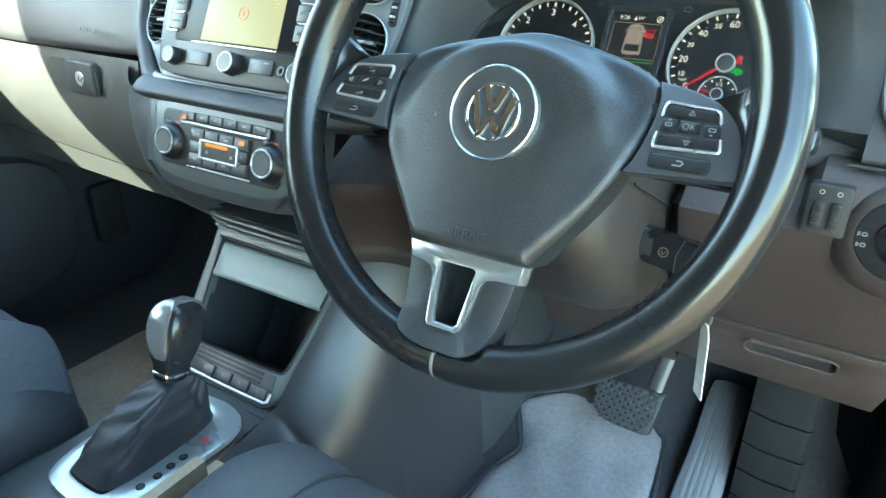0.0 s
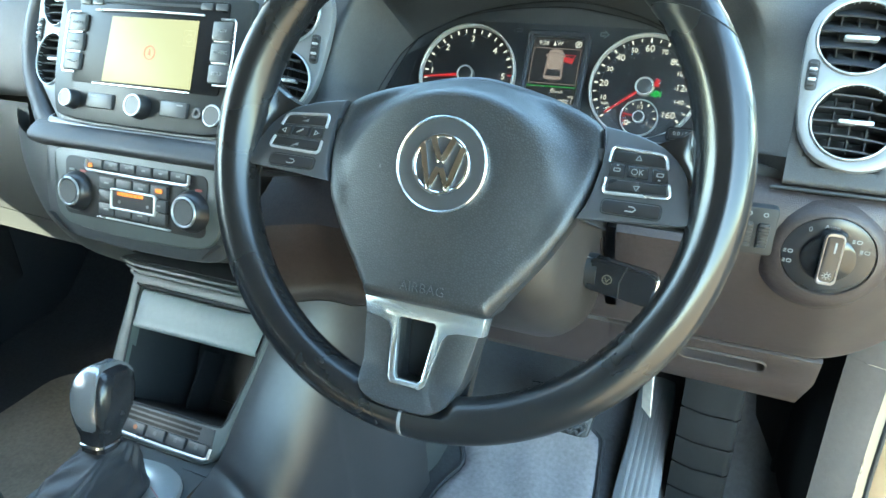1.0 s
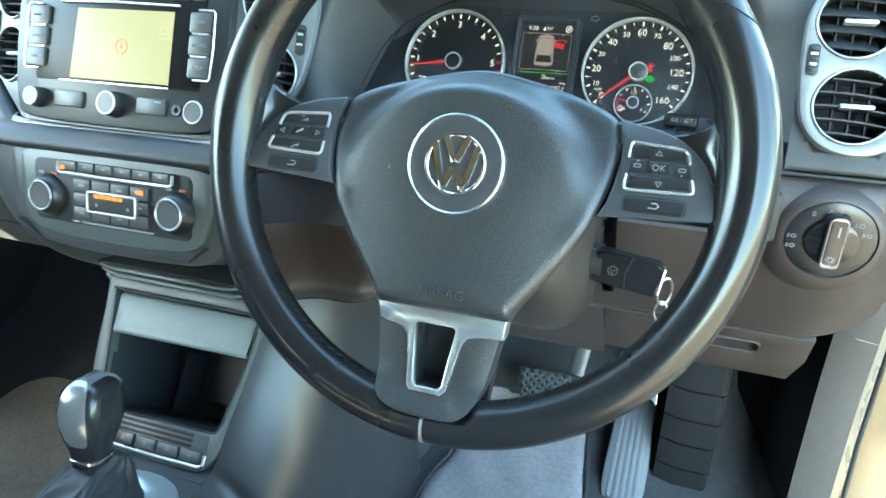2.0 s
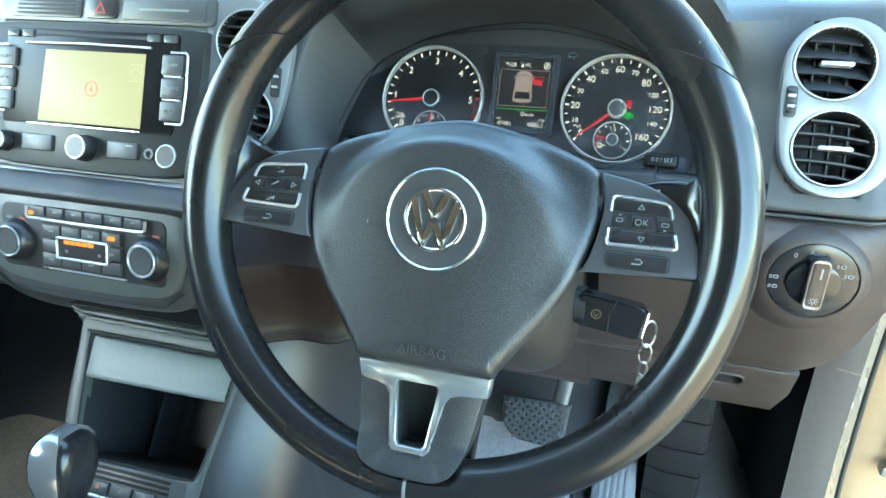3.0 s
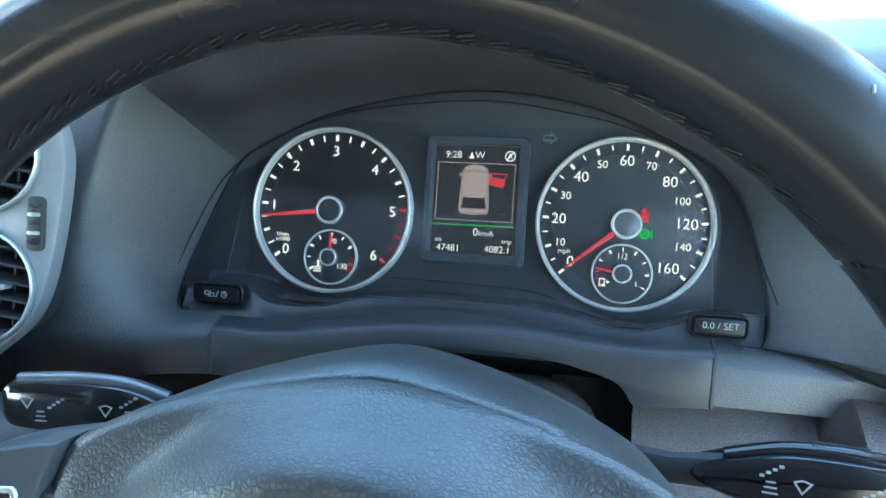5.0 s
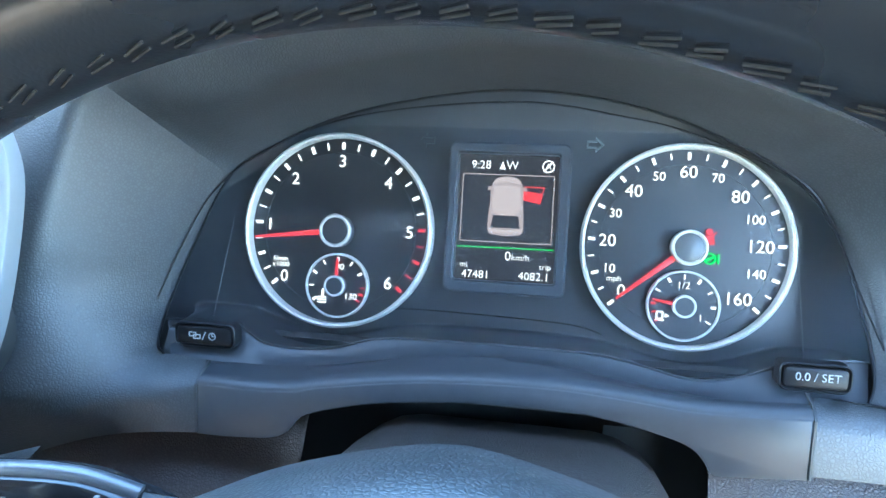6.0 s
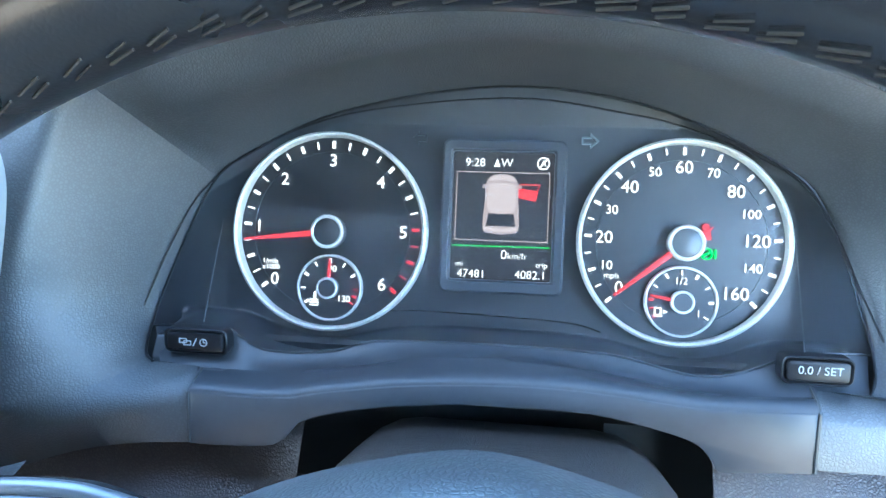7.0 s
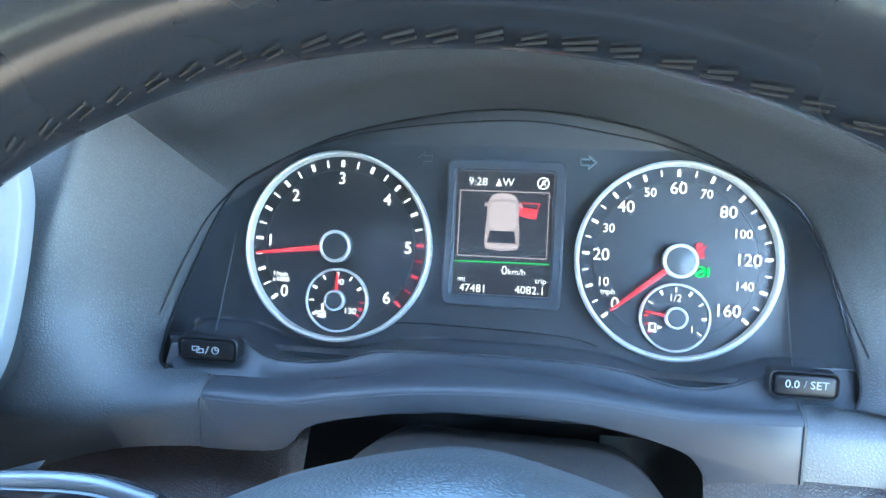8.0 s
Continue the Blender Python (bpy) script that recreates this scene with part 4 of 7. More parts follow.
for e in (-0.1410, 0.1370):
    part("lens_facet_line", put(CL, tube([(e, v, lens_w(v, e) + 0.0001) for v in (-0.047, -0.03, -0.012, 0.004)], 0.00022, 5)), SPOKE, cluster)
part("face_line", put(CL, tube(smooth_line([(-0.0640, -0.0430, 0.0003), (-0.0500, -0.0410, 0.0003), (0.0, -0.0415, 0.0003), (0.0380, -0.0432, 0.0003), (0.0540, -0.0470, 0.0003)], 5), 0.0004, 5)), GLOSS, cluster)
shelf_foot = smooth_line([(-0.1640, 0.6135), (-0.1480, 0.6116), (-0.1347, 0.6114), (-0.1029, 0.6125), (-0.0755, 0.6168), (-0.0490, 0.6229), (-0.0116, 0.6277), (0.0239, 0.6266), (0.0700, 0.6186), (0.0923, 0.6162), (0.1179, 0.6166), (0.1420, 0.6175)], 5)
lines = []
for k in range(81):
    f = k / 80
    u = -0.1690 + 0.3340 * f
    v = level(lens_low, u)
    A = CL @ Vector((u, v, lens_w(v, u) - 0.0006))
    x = -0.1660 + 0.3180 * f
    B = lean((x, 0.2105, level(shelf_foot, x)))
    lines.append([A.lerp(B, j / 8) - Vector((0, 0, 0.0012 * math.sin(j / 8 * math.pi))) for j in range(9)])
part("fascia_shelf", loft(lines), BAR, cluster, "satin dark shelf below the lens", 70)
cover.visible_shadow = False

# the bar below the instruments
bar_top = [(-0.1430, 0.6125), (-0.1321, 0.6125), (-0.1175, 0.6121), (-0.0962, 0.6136), (-0.0828, 0.6171), (-0.0449, 0.6244), (-0.0095, 0.6279), (0.0241, 0.6287), (0.0524, 0.6266), (0.0778, 0.6238), (0.0982, 0.6238), (0.1262, 0.6252)]
bar_low = [(0.1262, 0.5910), (0.0998, 0.5887), (0.0897, 0.5885), (0.0861, 0.5944), (0.0808, 0.6012), (0.0694, 0.6063), (0.0471, 0.6119), (0.0248, 0.6146), (-0.0097, 0.6140), (-0.0459, 0.6101), (-0.0663, 0.6057), (-0.0823, 0.6007), (-0.0914, 0.5959), (-0.0975, 0.5869), (-0.1065, 0.5818), (-0.1292, 0.5797), (-0.1434, 0.5796)]
BARF = axes((0, 0.200, 0), (1, 0, 0), (0, 0, 1))
bt = smooth_line(bar_top, 4)
bar_geo = put(BARF, plate([(x, z - 0.0022) for x, z in bt] + smooth_line(bar_low, 3), -0.004, 0.006, 0.0012))
part("instrument_trim_bar", [([lean(p) for p in vs], fs) for vs, fs in bar_geo], BAR, dash, "satin dark trim bar")
shoulder_rows = []
for x, z in bt:
    back_z = level(shelf_foot, x)
    row = [(x, 0.1943, z - 0.0036), (x, 0.1945, z - 0.0020), (x, 0.1955, z - 0.0008), (x, 0.1972, z), (x, 0.2000, z + 0.0003)]
    shoulder_rows.append(row + [(x * 1.01, 0.2000 + 0.0105 * j / 4, z + (back_z - z) * j / 4) for j in range(1, 5)] + [(x * 1.01, 0.2125, back_z - 0.004)])
part("trim_bar_shelf", loft([[lean(p) for p in row] for row in shoulder_rows]), BAR, dash, "rounded top of the trim bar", 70)
for x in (-0.1436, 0.1268):
    part("bar_gap", tube([lean(p) for p in ((x, 0.2080, level(bt, x) + 0.0002), (x, 0.1985, level(bt, x)), (x, 0.1945, level(bt, x) - 0.003), (x, 0.1942, 0.594), (x, 0.1942, 0.581 if x < 0 else 0.592))], 0.0009, 6), MATT, dash)
# black plate added for the darkness of the hollow round the column
part("column_shade_plate", put(BARF, plate([(-0.145, 0.50), (0.145, 0.50), (0.145, 0.596), (-0.145, 0.596)], -0.06, -0.055)), MATT, dash)


# ---- round air vents ----
def round_vent(F, cx, cy, r, tilt, parent, louvres=5):
    v = part("air_vent", put(F, ring(r, r + 0.0014, -0.004, 0.0016, 0.0005, 64, cx, cy)), ALU, parent, "round vent with a thin bright ring and black louvres")
    part("vent_barrel", put(F, lathe([(r, 0.0), (r, -0.03), (0.0, -0.032)], 48, cx, cy, True)), MATT, v)
    for k in range(louvres):
        y = cy + (k - (louvres - 1) / 2) * 2 * r / (louvres + 0.4)
        h = math.sqrt(max(0, (r - 0.0012) ** 2 - (y - cy) ** 2))
        f = F @ Matrix.Translation((cx, y, -0.006)) @ pose(0, 0, 0, tilt, 0, -4)
        part("louvre", put(f, loft([[(x, y - 0.0016 * (x / r) ** 2, w) for y, w in ((-0.0007, -0.020), (-0.0011, 0.0005), (-0.0006, 0.0026), (0.0006, 0.0028), (0.0012, 0.0010), (0.0008, -0.020))] for x in [h * (-1 + 2 * q / 12) for q in range(13)]], True, True)), BAR, v)
    f = F @ Matrix.Translation((cx, cy, -0.004))
    part("vent_slider", put(f, plate(rrect(0.002, 0.0004, r * 0.86, 0.0032, 0.0013, 2), -0.004, 0.0034, 0.0008)), ALU, v, "bright slider tab")
    for dx in (-0.012, 0.0, 0.012):
        part("vent_fin", put(f, plate([(dx - 0.0006, -r * 0.8), (dx + 0.0006, -r * 0.8), (dx + 0.0006, r * 0.8), (dx - 0.0006, r * 0.8)], -0.016, -0.008)), MATT, v)
    return v


def thumbwheel(F, cx, cy, h, parent):
    w = part("vent_wheel", put(F, plate(rrect(cx, cy, 0.0085, h, 0.003, 4), -0.002, 0.0012, 0.0008)), MATT, parent, "black ribbed vent wheel")
    for k in range(5):
        part("rib", put(F, plate(rrect(cx, cy + (k - 2) * h / 6, 0.0055, 0.0020, 0.0008, 2), 0.0, 0.0034, 0.0006)), SATIN if k % 2 else SPOKE, w)


side = thing("side_vent_panel", (0.25, 0.2, 0.60), "silver panel with two round air vents on the dashboard end", "air vent", "vent panels")
vo = smooth_line([(-0.007, 0.012), (-0.005, 0.047), (0.009, 0.065), (0.031, 0.072), (0.053, 0.066), (0.067, 0.047), (0.071, 0.014), (0.074, -0.034), (0.063, -0.056), (0.039, -0.0645), (0.012, -0.057), (-0.003, -0.034)], 6, True)
VENTS = [(0.0275, 0.0365, 0.0272), (0.0335, -0.0275, 0.0278)]
part("panel", put(VE @ Matrix.Translation((0, 0, 0.002)), cut_plate(vo, [circle(x, y, r + 0.0012, 48) for x, y, r in VENTS], -0.012, 0.0025, 0.0016)), SILVER, side, "satin silver surround")
VF = VE @ Matrix.Translation((0, 0, 0.0048))
round_vent(VF, 0.0275, 0.0365, 0.0272, 38, side, 4)
round_vent(VF, 0.0335, -0.0275, 0.0278, 4, side)
thumbwheel(VF, 0.0005, 0.0060, 0.024, side)


# ---- steering wheel ----
wheel = thing("steering_wheel", (0, 0.0, 0.48), "black leather three-spoke steering wheel with a worn shiny rim", "steering wheel")
RW = WH @ Matrix.Translation((0, 0.003, -0.011))


def rim_pts(a0, a1, n, grow=1.0, sink=0.0):
    """An oval section carried round the wheel from angle a0 to a1, counted from the top, clockwise."""
    rows = []
    for k in range(n + 1):
        a = radians(a0 + (a1 - a0) * k / n)
        sign = 1 if math.sin(a) >= 0 else -1
        swell = 1.0 + 0.05 * math.exp(-((abs(math.degrees(a)) - 62) / 16) ** 2)
        turn = abs((math.degrees(a) + 180) % 360 - 180)
        rest = math.exp(-((turn - 84) / (20 if turn < 84 else 13)) ** 2)
        row = []
        for j in range(24):
            b = 2 * math.pi * j / 24
            inner = max(0.0, -math.cos(b))
            rr = 0.1712 + (0.0157 * swell + 0.003 * rest * inner) * grow * math.cos(b)
            notch = max(0.0, min(1.0, (11.2 - abs(turn - 180)) / 1.4))
            w = 0.0172 * grow * swell * math.sin(b) - sink - 0.003 * rest * inner ** 2 - 0.016 * notch * min(1.0, max(0.0, inner - 0.32) * 3.5) * max(0.0, math.sin(b))
            q = a + sign * radians(7.5) * math.cos(b) * math.exp(-((turn - 54) / 14) ** 2)
            row.append((rr * math.sin(q), rr * math.cos(q), w))
        rows.append(row)
    return rows


rim = part("rim", put(RW, loft(rim_pts(-53.6, 53.6, 70), True, True) + loft(rim_pts(54.2, 179.6, 84), True, True) + loft(rim_pts(180.4, 305.8, 84), True, True)), LEATHER, wheel, "smooth black leather rim, shiny with wear")
part("rim_core", put(RW, loft(rim_pts(0, 360, 120, 0.955), True)), MATT, rim)
part("bottom_seam", put(RW, loft(rim_pts(179.65, 180.35, 2, 1.012), True, True)), FAINTMARK, rim, "pale seam at the foot of the rim")
stitch = []
for k in range(138):
    a = k * 360 / 138
    if 60 < a < 116 or 244 < a < 300 or 163 < a < 197:
        continue
    for s in (-1, 1):
        p = []
        for d, off in ((-0.85 + 0.2 * math.sin(k * 1.7 + s), 1.0 + 0.3 * math.sin(k * 3.1)), (0.8 + 0.2 * math.sin(k * 2.9), -1.0)):
            q = radians(a + d)
            b = radians(180 - 14 + s * 3.2 + off * 3.0)
            rr, w = 0.1712 + 0.0161 * math.cos(b), 0.0176 * math.sin(b)
            p.append((rr * math.sin(q), rr * math.cos(q), w))
        stitch += tube(p, 0.00025 + 0.00004 * math.sin(k * 2.3 + s), 5)
tagged(part("stitching", put(RW, stitch), THREAD, rim, "grey cross stitching inside the rim"), kind="stuff")

for a, b in ((38, 62), (40.5, 66), (52, 70), (60, 108), (61, 112), (66, 105)):
    part("rim_scuff", put(RW, tube([((0.1712 + 0.0158 * math.cos(radians(b + d))) * math.sin(radians(a + d * 0.05)), (0.1712 + 0.0158 * math.cos(radians(b + d))) * math.cos(radians(a + d * 0.05)), 0.0173 * math.sin(radians(b + d))) for d in (-3, 3)], 0.00035, 5)), GREYMARK, rim, "pale nick in the leather")

pad_half = [(0.0, 0.0655), (0.036, 0.0605), (0.070, 0.0515), (0.091, 0.041), (0.0955, 0.030), (0.0965, 0.015), (0.0945, -0.001), (0.0868, -0.026), (0.0738, -0.051), (0.0575, -0.0755), (0.0480, -0.0895), (0.0445, -0.0945), (0.030, -0.0955), (0.0, -0.0958)]
pad_line = smooth_line(pad_half + [(-x, y) for x, y in pad_half[-2:0:-1]], 5, True)


def pad_edge(x, y):
    return -0.0165 - 0.35 * max(-0.032, min(0.045, y)) - 0.35 * max(0.0, y - 0.045)


def pad_rows():
    rows = []
    cx, cy = 0.0, -0.010
    for s in [i / 26 for i in range(1, 27)]:
        row = []
        for x, y in pad_line:
            px, py = cx + (x - cx) * s, cy + (y - cy) * s
            crown = -0.0035 - 0.055 * py - 1.0 * px * px
            reach = math.hypot(px / 0.086, (py + 0.012) / 0.072)
            shoulder = max(0.0, min(1.0, (1.08 - reach) / 0.26))
            shoulder = shoulder * shoulder * (3 - 2 * shoulder)
            low = max(0.0, min(1.0, (-0.035 - py) / 0.03))
            side = max(0.0, min(1.0, (1 - s) / 0.10))
            shoulder = shoulder * (1 - low) + low * (side * (2 - side))
            e = pad_edge(x, y)
            base = e + (1 - s) * 0.010
            row.append((px, py, base + (crown - base) * shoulder - 0.004 * max(0, (s - 0.93) / 0.07) ** 2))
        rows.append(row)
    back = [(x * 0.985, y * 0.985, pad_edge(x, y) - 0.016) for x, y in pad_line]
    return rows + [back]


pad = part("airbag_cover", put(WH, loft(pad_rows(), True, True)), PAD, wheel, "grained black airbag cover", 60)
part("lettering", letters("AIRBAG", 0.0092, WH @ pose(0.001, -0.0815, 0.0048, 3), 0.0005, bold=-0.018), CONSOLE, pad, "embossed lettering")
part("scuff", put(WH, [g for p in ((-0.047, -0.006), (-0.043, -0.012), (-0.041, -0.014)) for g in plate(rrect(p[0], p[1], 0.0007, 0.0022, 0.0003, 2), -0.0065, -0.0052)]), GREYMARK, pad)
badge = part("badge_disc", put(WH, lathe([(0.031, -0.008), (0.031, 0.0012), (0.0285, 0.0022), (0.021, 0.0012), (0.0, 0.0008)], 56)), SPOKEPANEL, wheel, "round badge with a bright ring")
part("badge_ring", put(WH, ring(0.0299, 0.0318, -0.004, 0.0034, 0.0009, 64)), TRIM, badge)
part("badge_inner_ring", put(WH, ring(0.0176, 0.0200, 0.0, 0.0030, 0.0007, 56)), CHROME, badge)


def stroke(a, b, wd):
    a, b = Vector(a), Vector(b)
    t = (b - a).normalized()
    q = Vector((-t.y, t.x)) * wd / 2
    return plate([tuple(a + q), tuple(b + q), tuple(b - q), tuple(a - q)], 0.0, 0.0032, 0.0006)


for s in (-1, 1):
    part("badge_bar", put(WH, stroke((s * 0.0075, 0.0172), (s * 0.0004, 0.0012), 0.0044)), CHROME, badge)
    part("badge_bar", put(WH, stroke((s * 0.0142, 0.0120), (s * 0.0064, -0.0170), 0.0044)), CHROME, badge)
    part("badge_bar", put(WH, stroke((s * 0.0068, -0.0166), (s * 0.0010, -0.0020), 0.0042)), CHROME, badge)


def tilt_w(x, y):
    return -0.0125 - 0.33 * y + 0.10 * (abs(x) - 0.12)


def spoke(s):
    o = smooth_line([(0.0945, 0.0400), (0.1165, 0.0358), (0.1345, 0.0285), (0.1460, 0.0178), (0.1527, 0.0040), (0.1552, -0.0070), (0.1550, -0.0150), (0.1530, -0.0170)], 4) + [(0.1227, -0.0188), (0.0893, -0.0212), (0.0935, -0.0125), (0.0962, -0.001), (0.0984, 0.015), (0.0974, 0.030)]
    o = [(s * x, y) for x, y in o]
    sp = part("spoke_switch_panel", put(WH, plate(o, -0.024, -0.0015, 0.0012, tilt_w)), SPOKEPANEL, wheel, "satin black switch panel on the spoke")

    def up(dw=0.0):
        return lambda x, y: tilt_w(x, y) + dw

    c = [(0.1025, -0.0028), (0.1425, -0.0018), (0.1362, 0.0242), (0.1030, 0.0268)]

    def at(a, b):
        """A place in the key field: a across from the hub outwards, b upwards, 0 to 1."""
        p0 = Vector(c[0]) + (Vector(c[1]) - Vector(c[0])) * a
        p1 = Vector(c[3]) + (Vector(c[2]) - Vector(c[3])) * a
        q = p0 + (p1 - p0) * b
        return (s * q.x, q.y)

    for b0, b1, path in ((0.70, 1.0, [(0, 0.66), (0, 0.9), (0.04, 0.99), (0.12, 1.0), (0.5, 1.0), (0.85, 1.0), (0.96, 0.97), (1, 0.88), (1, 0.66)]),
                             (0.0, 0.30, [(0, 0.32), (0, 0.10), (0.03, 0.02), (0.1, 0.0), (0.5, 0.0), (0.88, 0.0), (0.97, 0.02), (1.0, 0.1), (1, 0.32)])):
        pts = [at(a, b) for a, b in smooth_line(path, 3)]
        part("bright_frame", put(WH, tube([(x, y, tilt_w(x, y) - 0.0002) for x, y in pts], 0.00105, 8, up=(0, 0.02, 1))), SATIN, sp, "bright chrome frame line")
        key = part("switch_key", put(WH, plate([at(0.05, b0), at(0.95, b0), at(0.95, b1 - 0.06 if b1 == 1.0 else b1), at(0.05, b1 - 0.06 if b1 == 1.0 else b1)] if b1 == 1.0 else [at(0.05, 0.07), at(0.95, 0.07), at(0.95, b1), at(0.05, b1)], -0.004, 0.0, 0.0006, tilt_w)), BUTTON, sp)
        cx, cy = at(0.5, 0.83 if b1 == 1.0 else 0.16)
        g = 1 if b1 == 1.0 else -1
        if s > 0:
            part("key_mark", put(WH, hollow(ccw([(cx - 0.0022, cy - g * 0.0014), (cx + 0.0022, cy - g * 0.0014), (cx, cy + g * 0.0022)]), inset(ccw([(cx - 0.0022, cy - g * 0.0014), (cx + 0.0022, cy - g * 0.0014), (cx, cy + g * 0.0022)]), 0.0005), -0.001, 0.0003, 0, tilt_w)), GREYMARK, key)
        else:
            part("key_mark", put(WH, plate([(cx - 0.003, cy - 0.0012), (cx + 0.002, cy - 0.0012), (cx + 0.002, cy + 0.0010)], -0.001, 0.0003, 0, tilt_w) + plate(rrect(cx - 0.0022, cy + g * 0.002, 0.0024, 0.0006, 0.0002, 2), -0.001, 0.0003, 0, tilt_w)), GREYMARK, key)
    for a0, a1 in ((0.03, 0.28), (0.74, 0.99)):
        key = part("switch_key", put(WH, plate([at(a0, 0.36), at(a1, 0.36), at(a1, 0.64), at(a0, 0.64)], -0.004, 0.0006, 0.0008, tilt_w)), BUTTON, sp)
        cx, cy = at((a0 + a1) / 2, 0.5)
        g = s * (1 if a0 > 0.5 else -1)
        if s < 0:
            tri = ccw([(cx - g * 0.0014, cy - 0.002), (cx - g * 0.0014, cy + 0.002), (cx + g * 0.0022, cy)])
            part("key_mark", put(WH, hollow(tri, inset(tri, 0.0005), 0.0, 0.0010, 0, tilt_w)), GREYMARK, key)
        else:
            part("key_mark", put(WH, hollow(rrect(cx, cy + 0.0004, 0.0042, 0.0024, 0.0005, 2), rrect(cx, cy + 0.0004, 0.0032, 0.0014, 0.0003, 2), 0.0, 0.0010, 0, tilt_w) + plate(rrect(cx, cy + (-0.0028 if a0 > 0.5 else 0.0034), 0.0015, 0.0009, 0.0002, 2), 0.0, 0.0010, 0, tilt_w)), GREYMARK, key)
    part("key_well", put(WH, plate([at(0.29, 0.36), at(0.73, 0.36), at(0.73, 0.66), at(0.29, 0.66)], -0.006, -0.0022, 0.0008, tilt_w)), CONSOLE, sp)
    okk = part("centre_key", put(WH, plate([at(0.34, 0.38), at(0.67, 0.38), at(0.67, 0.64), at(0.34, 0.64)], -0.004, 0.0012, 0.0010, tilt_w)), BUTTON, sp, "raised centre key")
    cx, cy = at(0.505, 0.51)
    if s > 0:
        part("key_mark", letters("OK", 0.0056, WH @ pose(cx, cy, tilt_w(cx, cy) + 0.0022, 17)), GREYMARK, okk)
    else:
        part("key_mark", put(WH, tube([(cx - 0.0025, cy - 0.0012, tilt_w(cx, cy) + 0.0016), (cx, cy + 0.0002, tilt_w(cx, cy) + 0.0013), (cx + 0.0022, cy + 0.0018, tilt_w(cx, cy) + 0.0008)], 0.0007, 6)), GREYMARK, okk)
    low_o = rrect(s * 0.1212, -0.0110, 0.0350, 0.0085, 0.0026, 4)
    lk = part("lower_key", put(WH, plate(low_o, -0.004, 0.0002, 0.0009, tilt_w)), BUTTON, sp, "single long key")
    part("key_gap", put(WH, hollow(rrect(s * 0.1212, -0.0110, 0.0366, 0.0100, 0.0032, 4), low_o, -0.004, -0.0011, 0, tilt_w)), MATT, sp)
    cx, cy = s * 0.1212, -0.0110
    mk = [(cx - 0.003, cy - 0.0014), (cx + 0.0016, cy - 0.0014), (cx + 0.003, cy), (cx + 0.0016, cy + 0.0014), (cx - 0.0012, cy + 0.0014)]
    part("key_mark", put(WH, tube([(x, y, tilt_w(x, y) + 0.0004) for x, y in mk], 0.0005, 5, up=(0, 0.01, 1))), GREYMARK, lk)


spoke(-1)
spoke(1)
for s in (-1, 1):
    inner = smooth_line([(0.1290, 0.0312), (0.1345, 0.0283), (0.1460, 0.0176), (0.1527, 0.0038), (0.1553, -0.0072), (0.1556, -0.0175)], 5)
    web = []
    for k, (x, y) in enumerate(inner):
        f = k / (len(inner) - 1)
        a = radians(68.0 + 31.0 * f ** 0.9)
        ox, oy, ow = 0.1640 * math.sin(a), 0.003 + 0.1640 * math.cos(a), 0.0036
        iw = tilt_w(x, y) - 0.0022
        row = []
        for j in range(11):
            t = j / 10
            bow = 0.010 * math.sin(t * math.pi) * max(0.0, 1 - f * 3.2)
            row.append((s * (ox + (x - ox) * t + bow), oy + (y - oy) * t - bow * 0.4, ow + (iw - ow) * (1 - (1 - t) ** 1.9)))
        web.append(row)
    under = [[(x, y, w - 0.016) for x, y, w in r] for r in web]
    part("thumb_web", put(WH, loft(web + [under[-1]]) + loft([under[0], web[0]])), LEATHER, rim, "leather running from the rim to the spoke", 70)

# lower spoke with its bright frame
ls = smooth_line([(-0.0425, -0.0945), (-0.0395, -0.125), (-0.0372, -0.145), (-0.0325, -0.1555), (-0.022, -0.1615), (-0.010, -0.1630)], 4) + smooth_line([(0.010, -0.1630), (0.020, -0.1615), (0.0295, -0.1540), (0.0345, -0.141), (0.0385, -0.122), (0.0435, -0.0945)], 4)
hole = [(-0.0125, -0.1035), (-0.0142, -0.1055), (-0.0115, -0.1425), (-0.0095, -0.1448), (0.0055, -0.1448), (0.0076, -0.1425), (0.0128, -0.1055), (0.0112, -0.1035)]

def low_w(x, y):
    lift = max(0.0, min(1.0, (math.hypot(x, y - 0.003) - 0.144) / 0.020))
    lift = lift * lift * (3 - 2 * lift)
    return -0.004 - 1.2 * x * x * (1 - lift) + 0.02 * (y + 0.09) + 0.0110 * lift


lower_spoke = part("lower_spoke", put(WH, cut_plate(ls, [hole], -0.020, 0.0, 0.0012, low_w)), PAD, wheel, "grained black lower spoke with an opening")
trim_out = [(-0.0430, -0.0935), (0.0450, -0.0935), (0.0438, -0.1062), (0.0280, -0.1072), (0.0215, -0.1090), (0.0182, -0.1135), (0.0112, -0.1455), (0.0085, -0.1482), (-0.0130, -0.1482), (-0.0157, -0.1455), (-0.0192, -0.1140), (-0.0222, -0.1092), (-0.0280, -0.1072), (-0.0400, -0.1058)]
part("bright_trim", put(WH, cut_plate(trim_out, [hole], -0.012, 0.0024, 0.0010, low_w)), TRIM, lower_spoke, "satin chrome frame on the lower spoke")
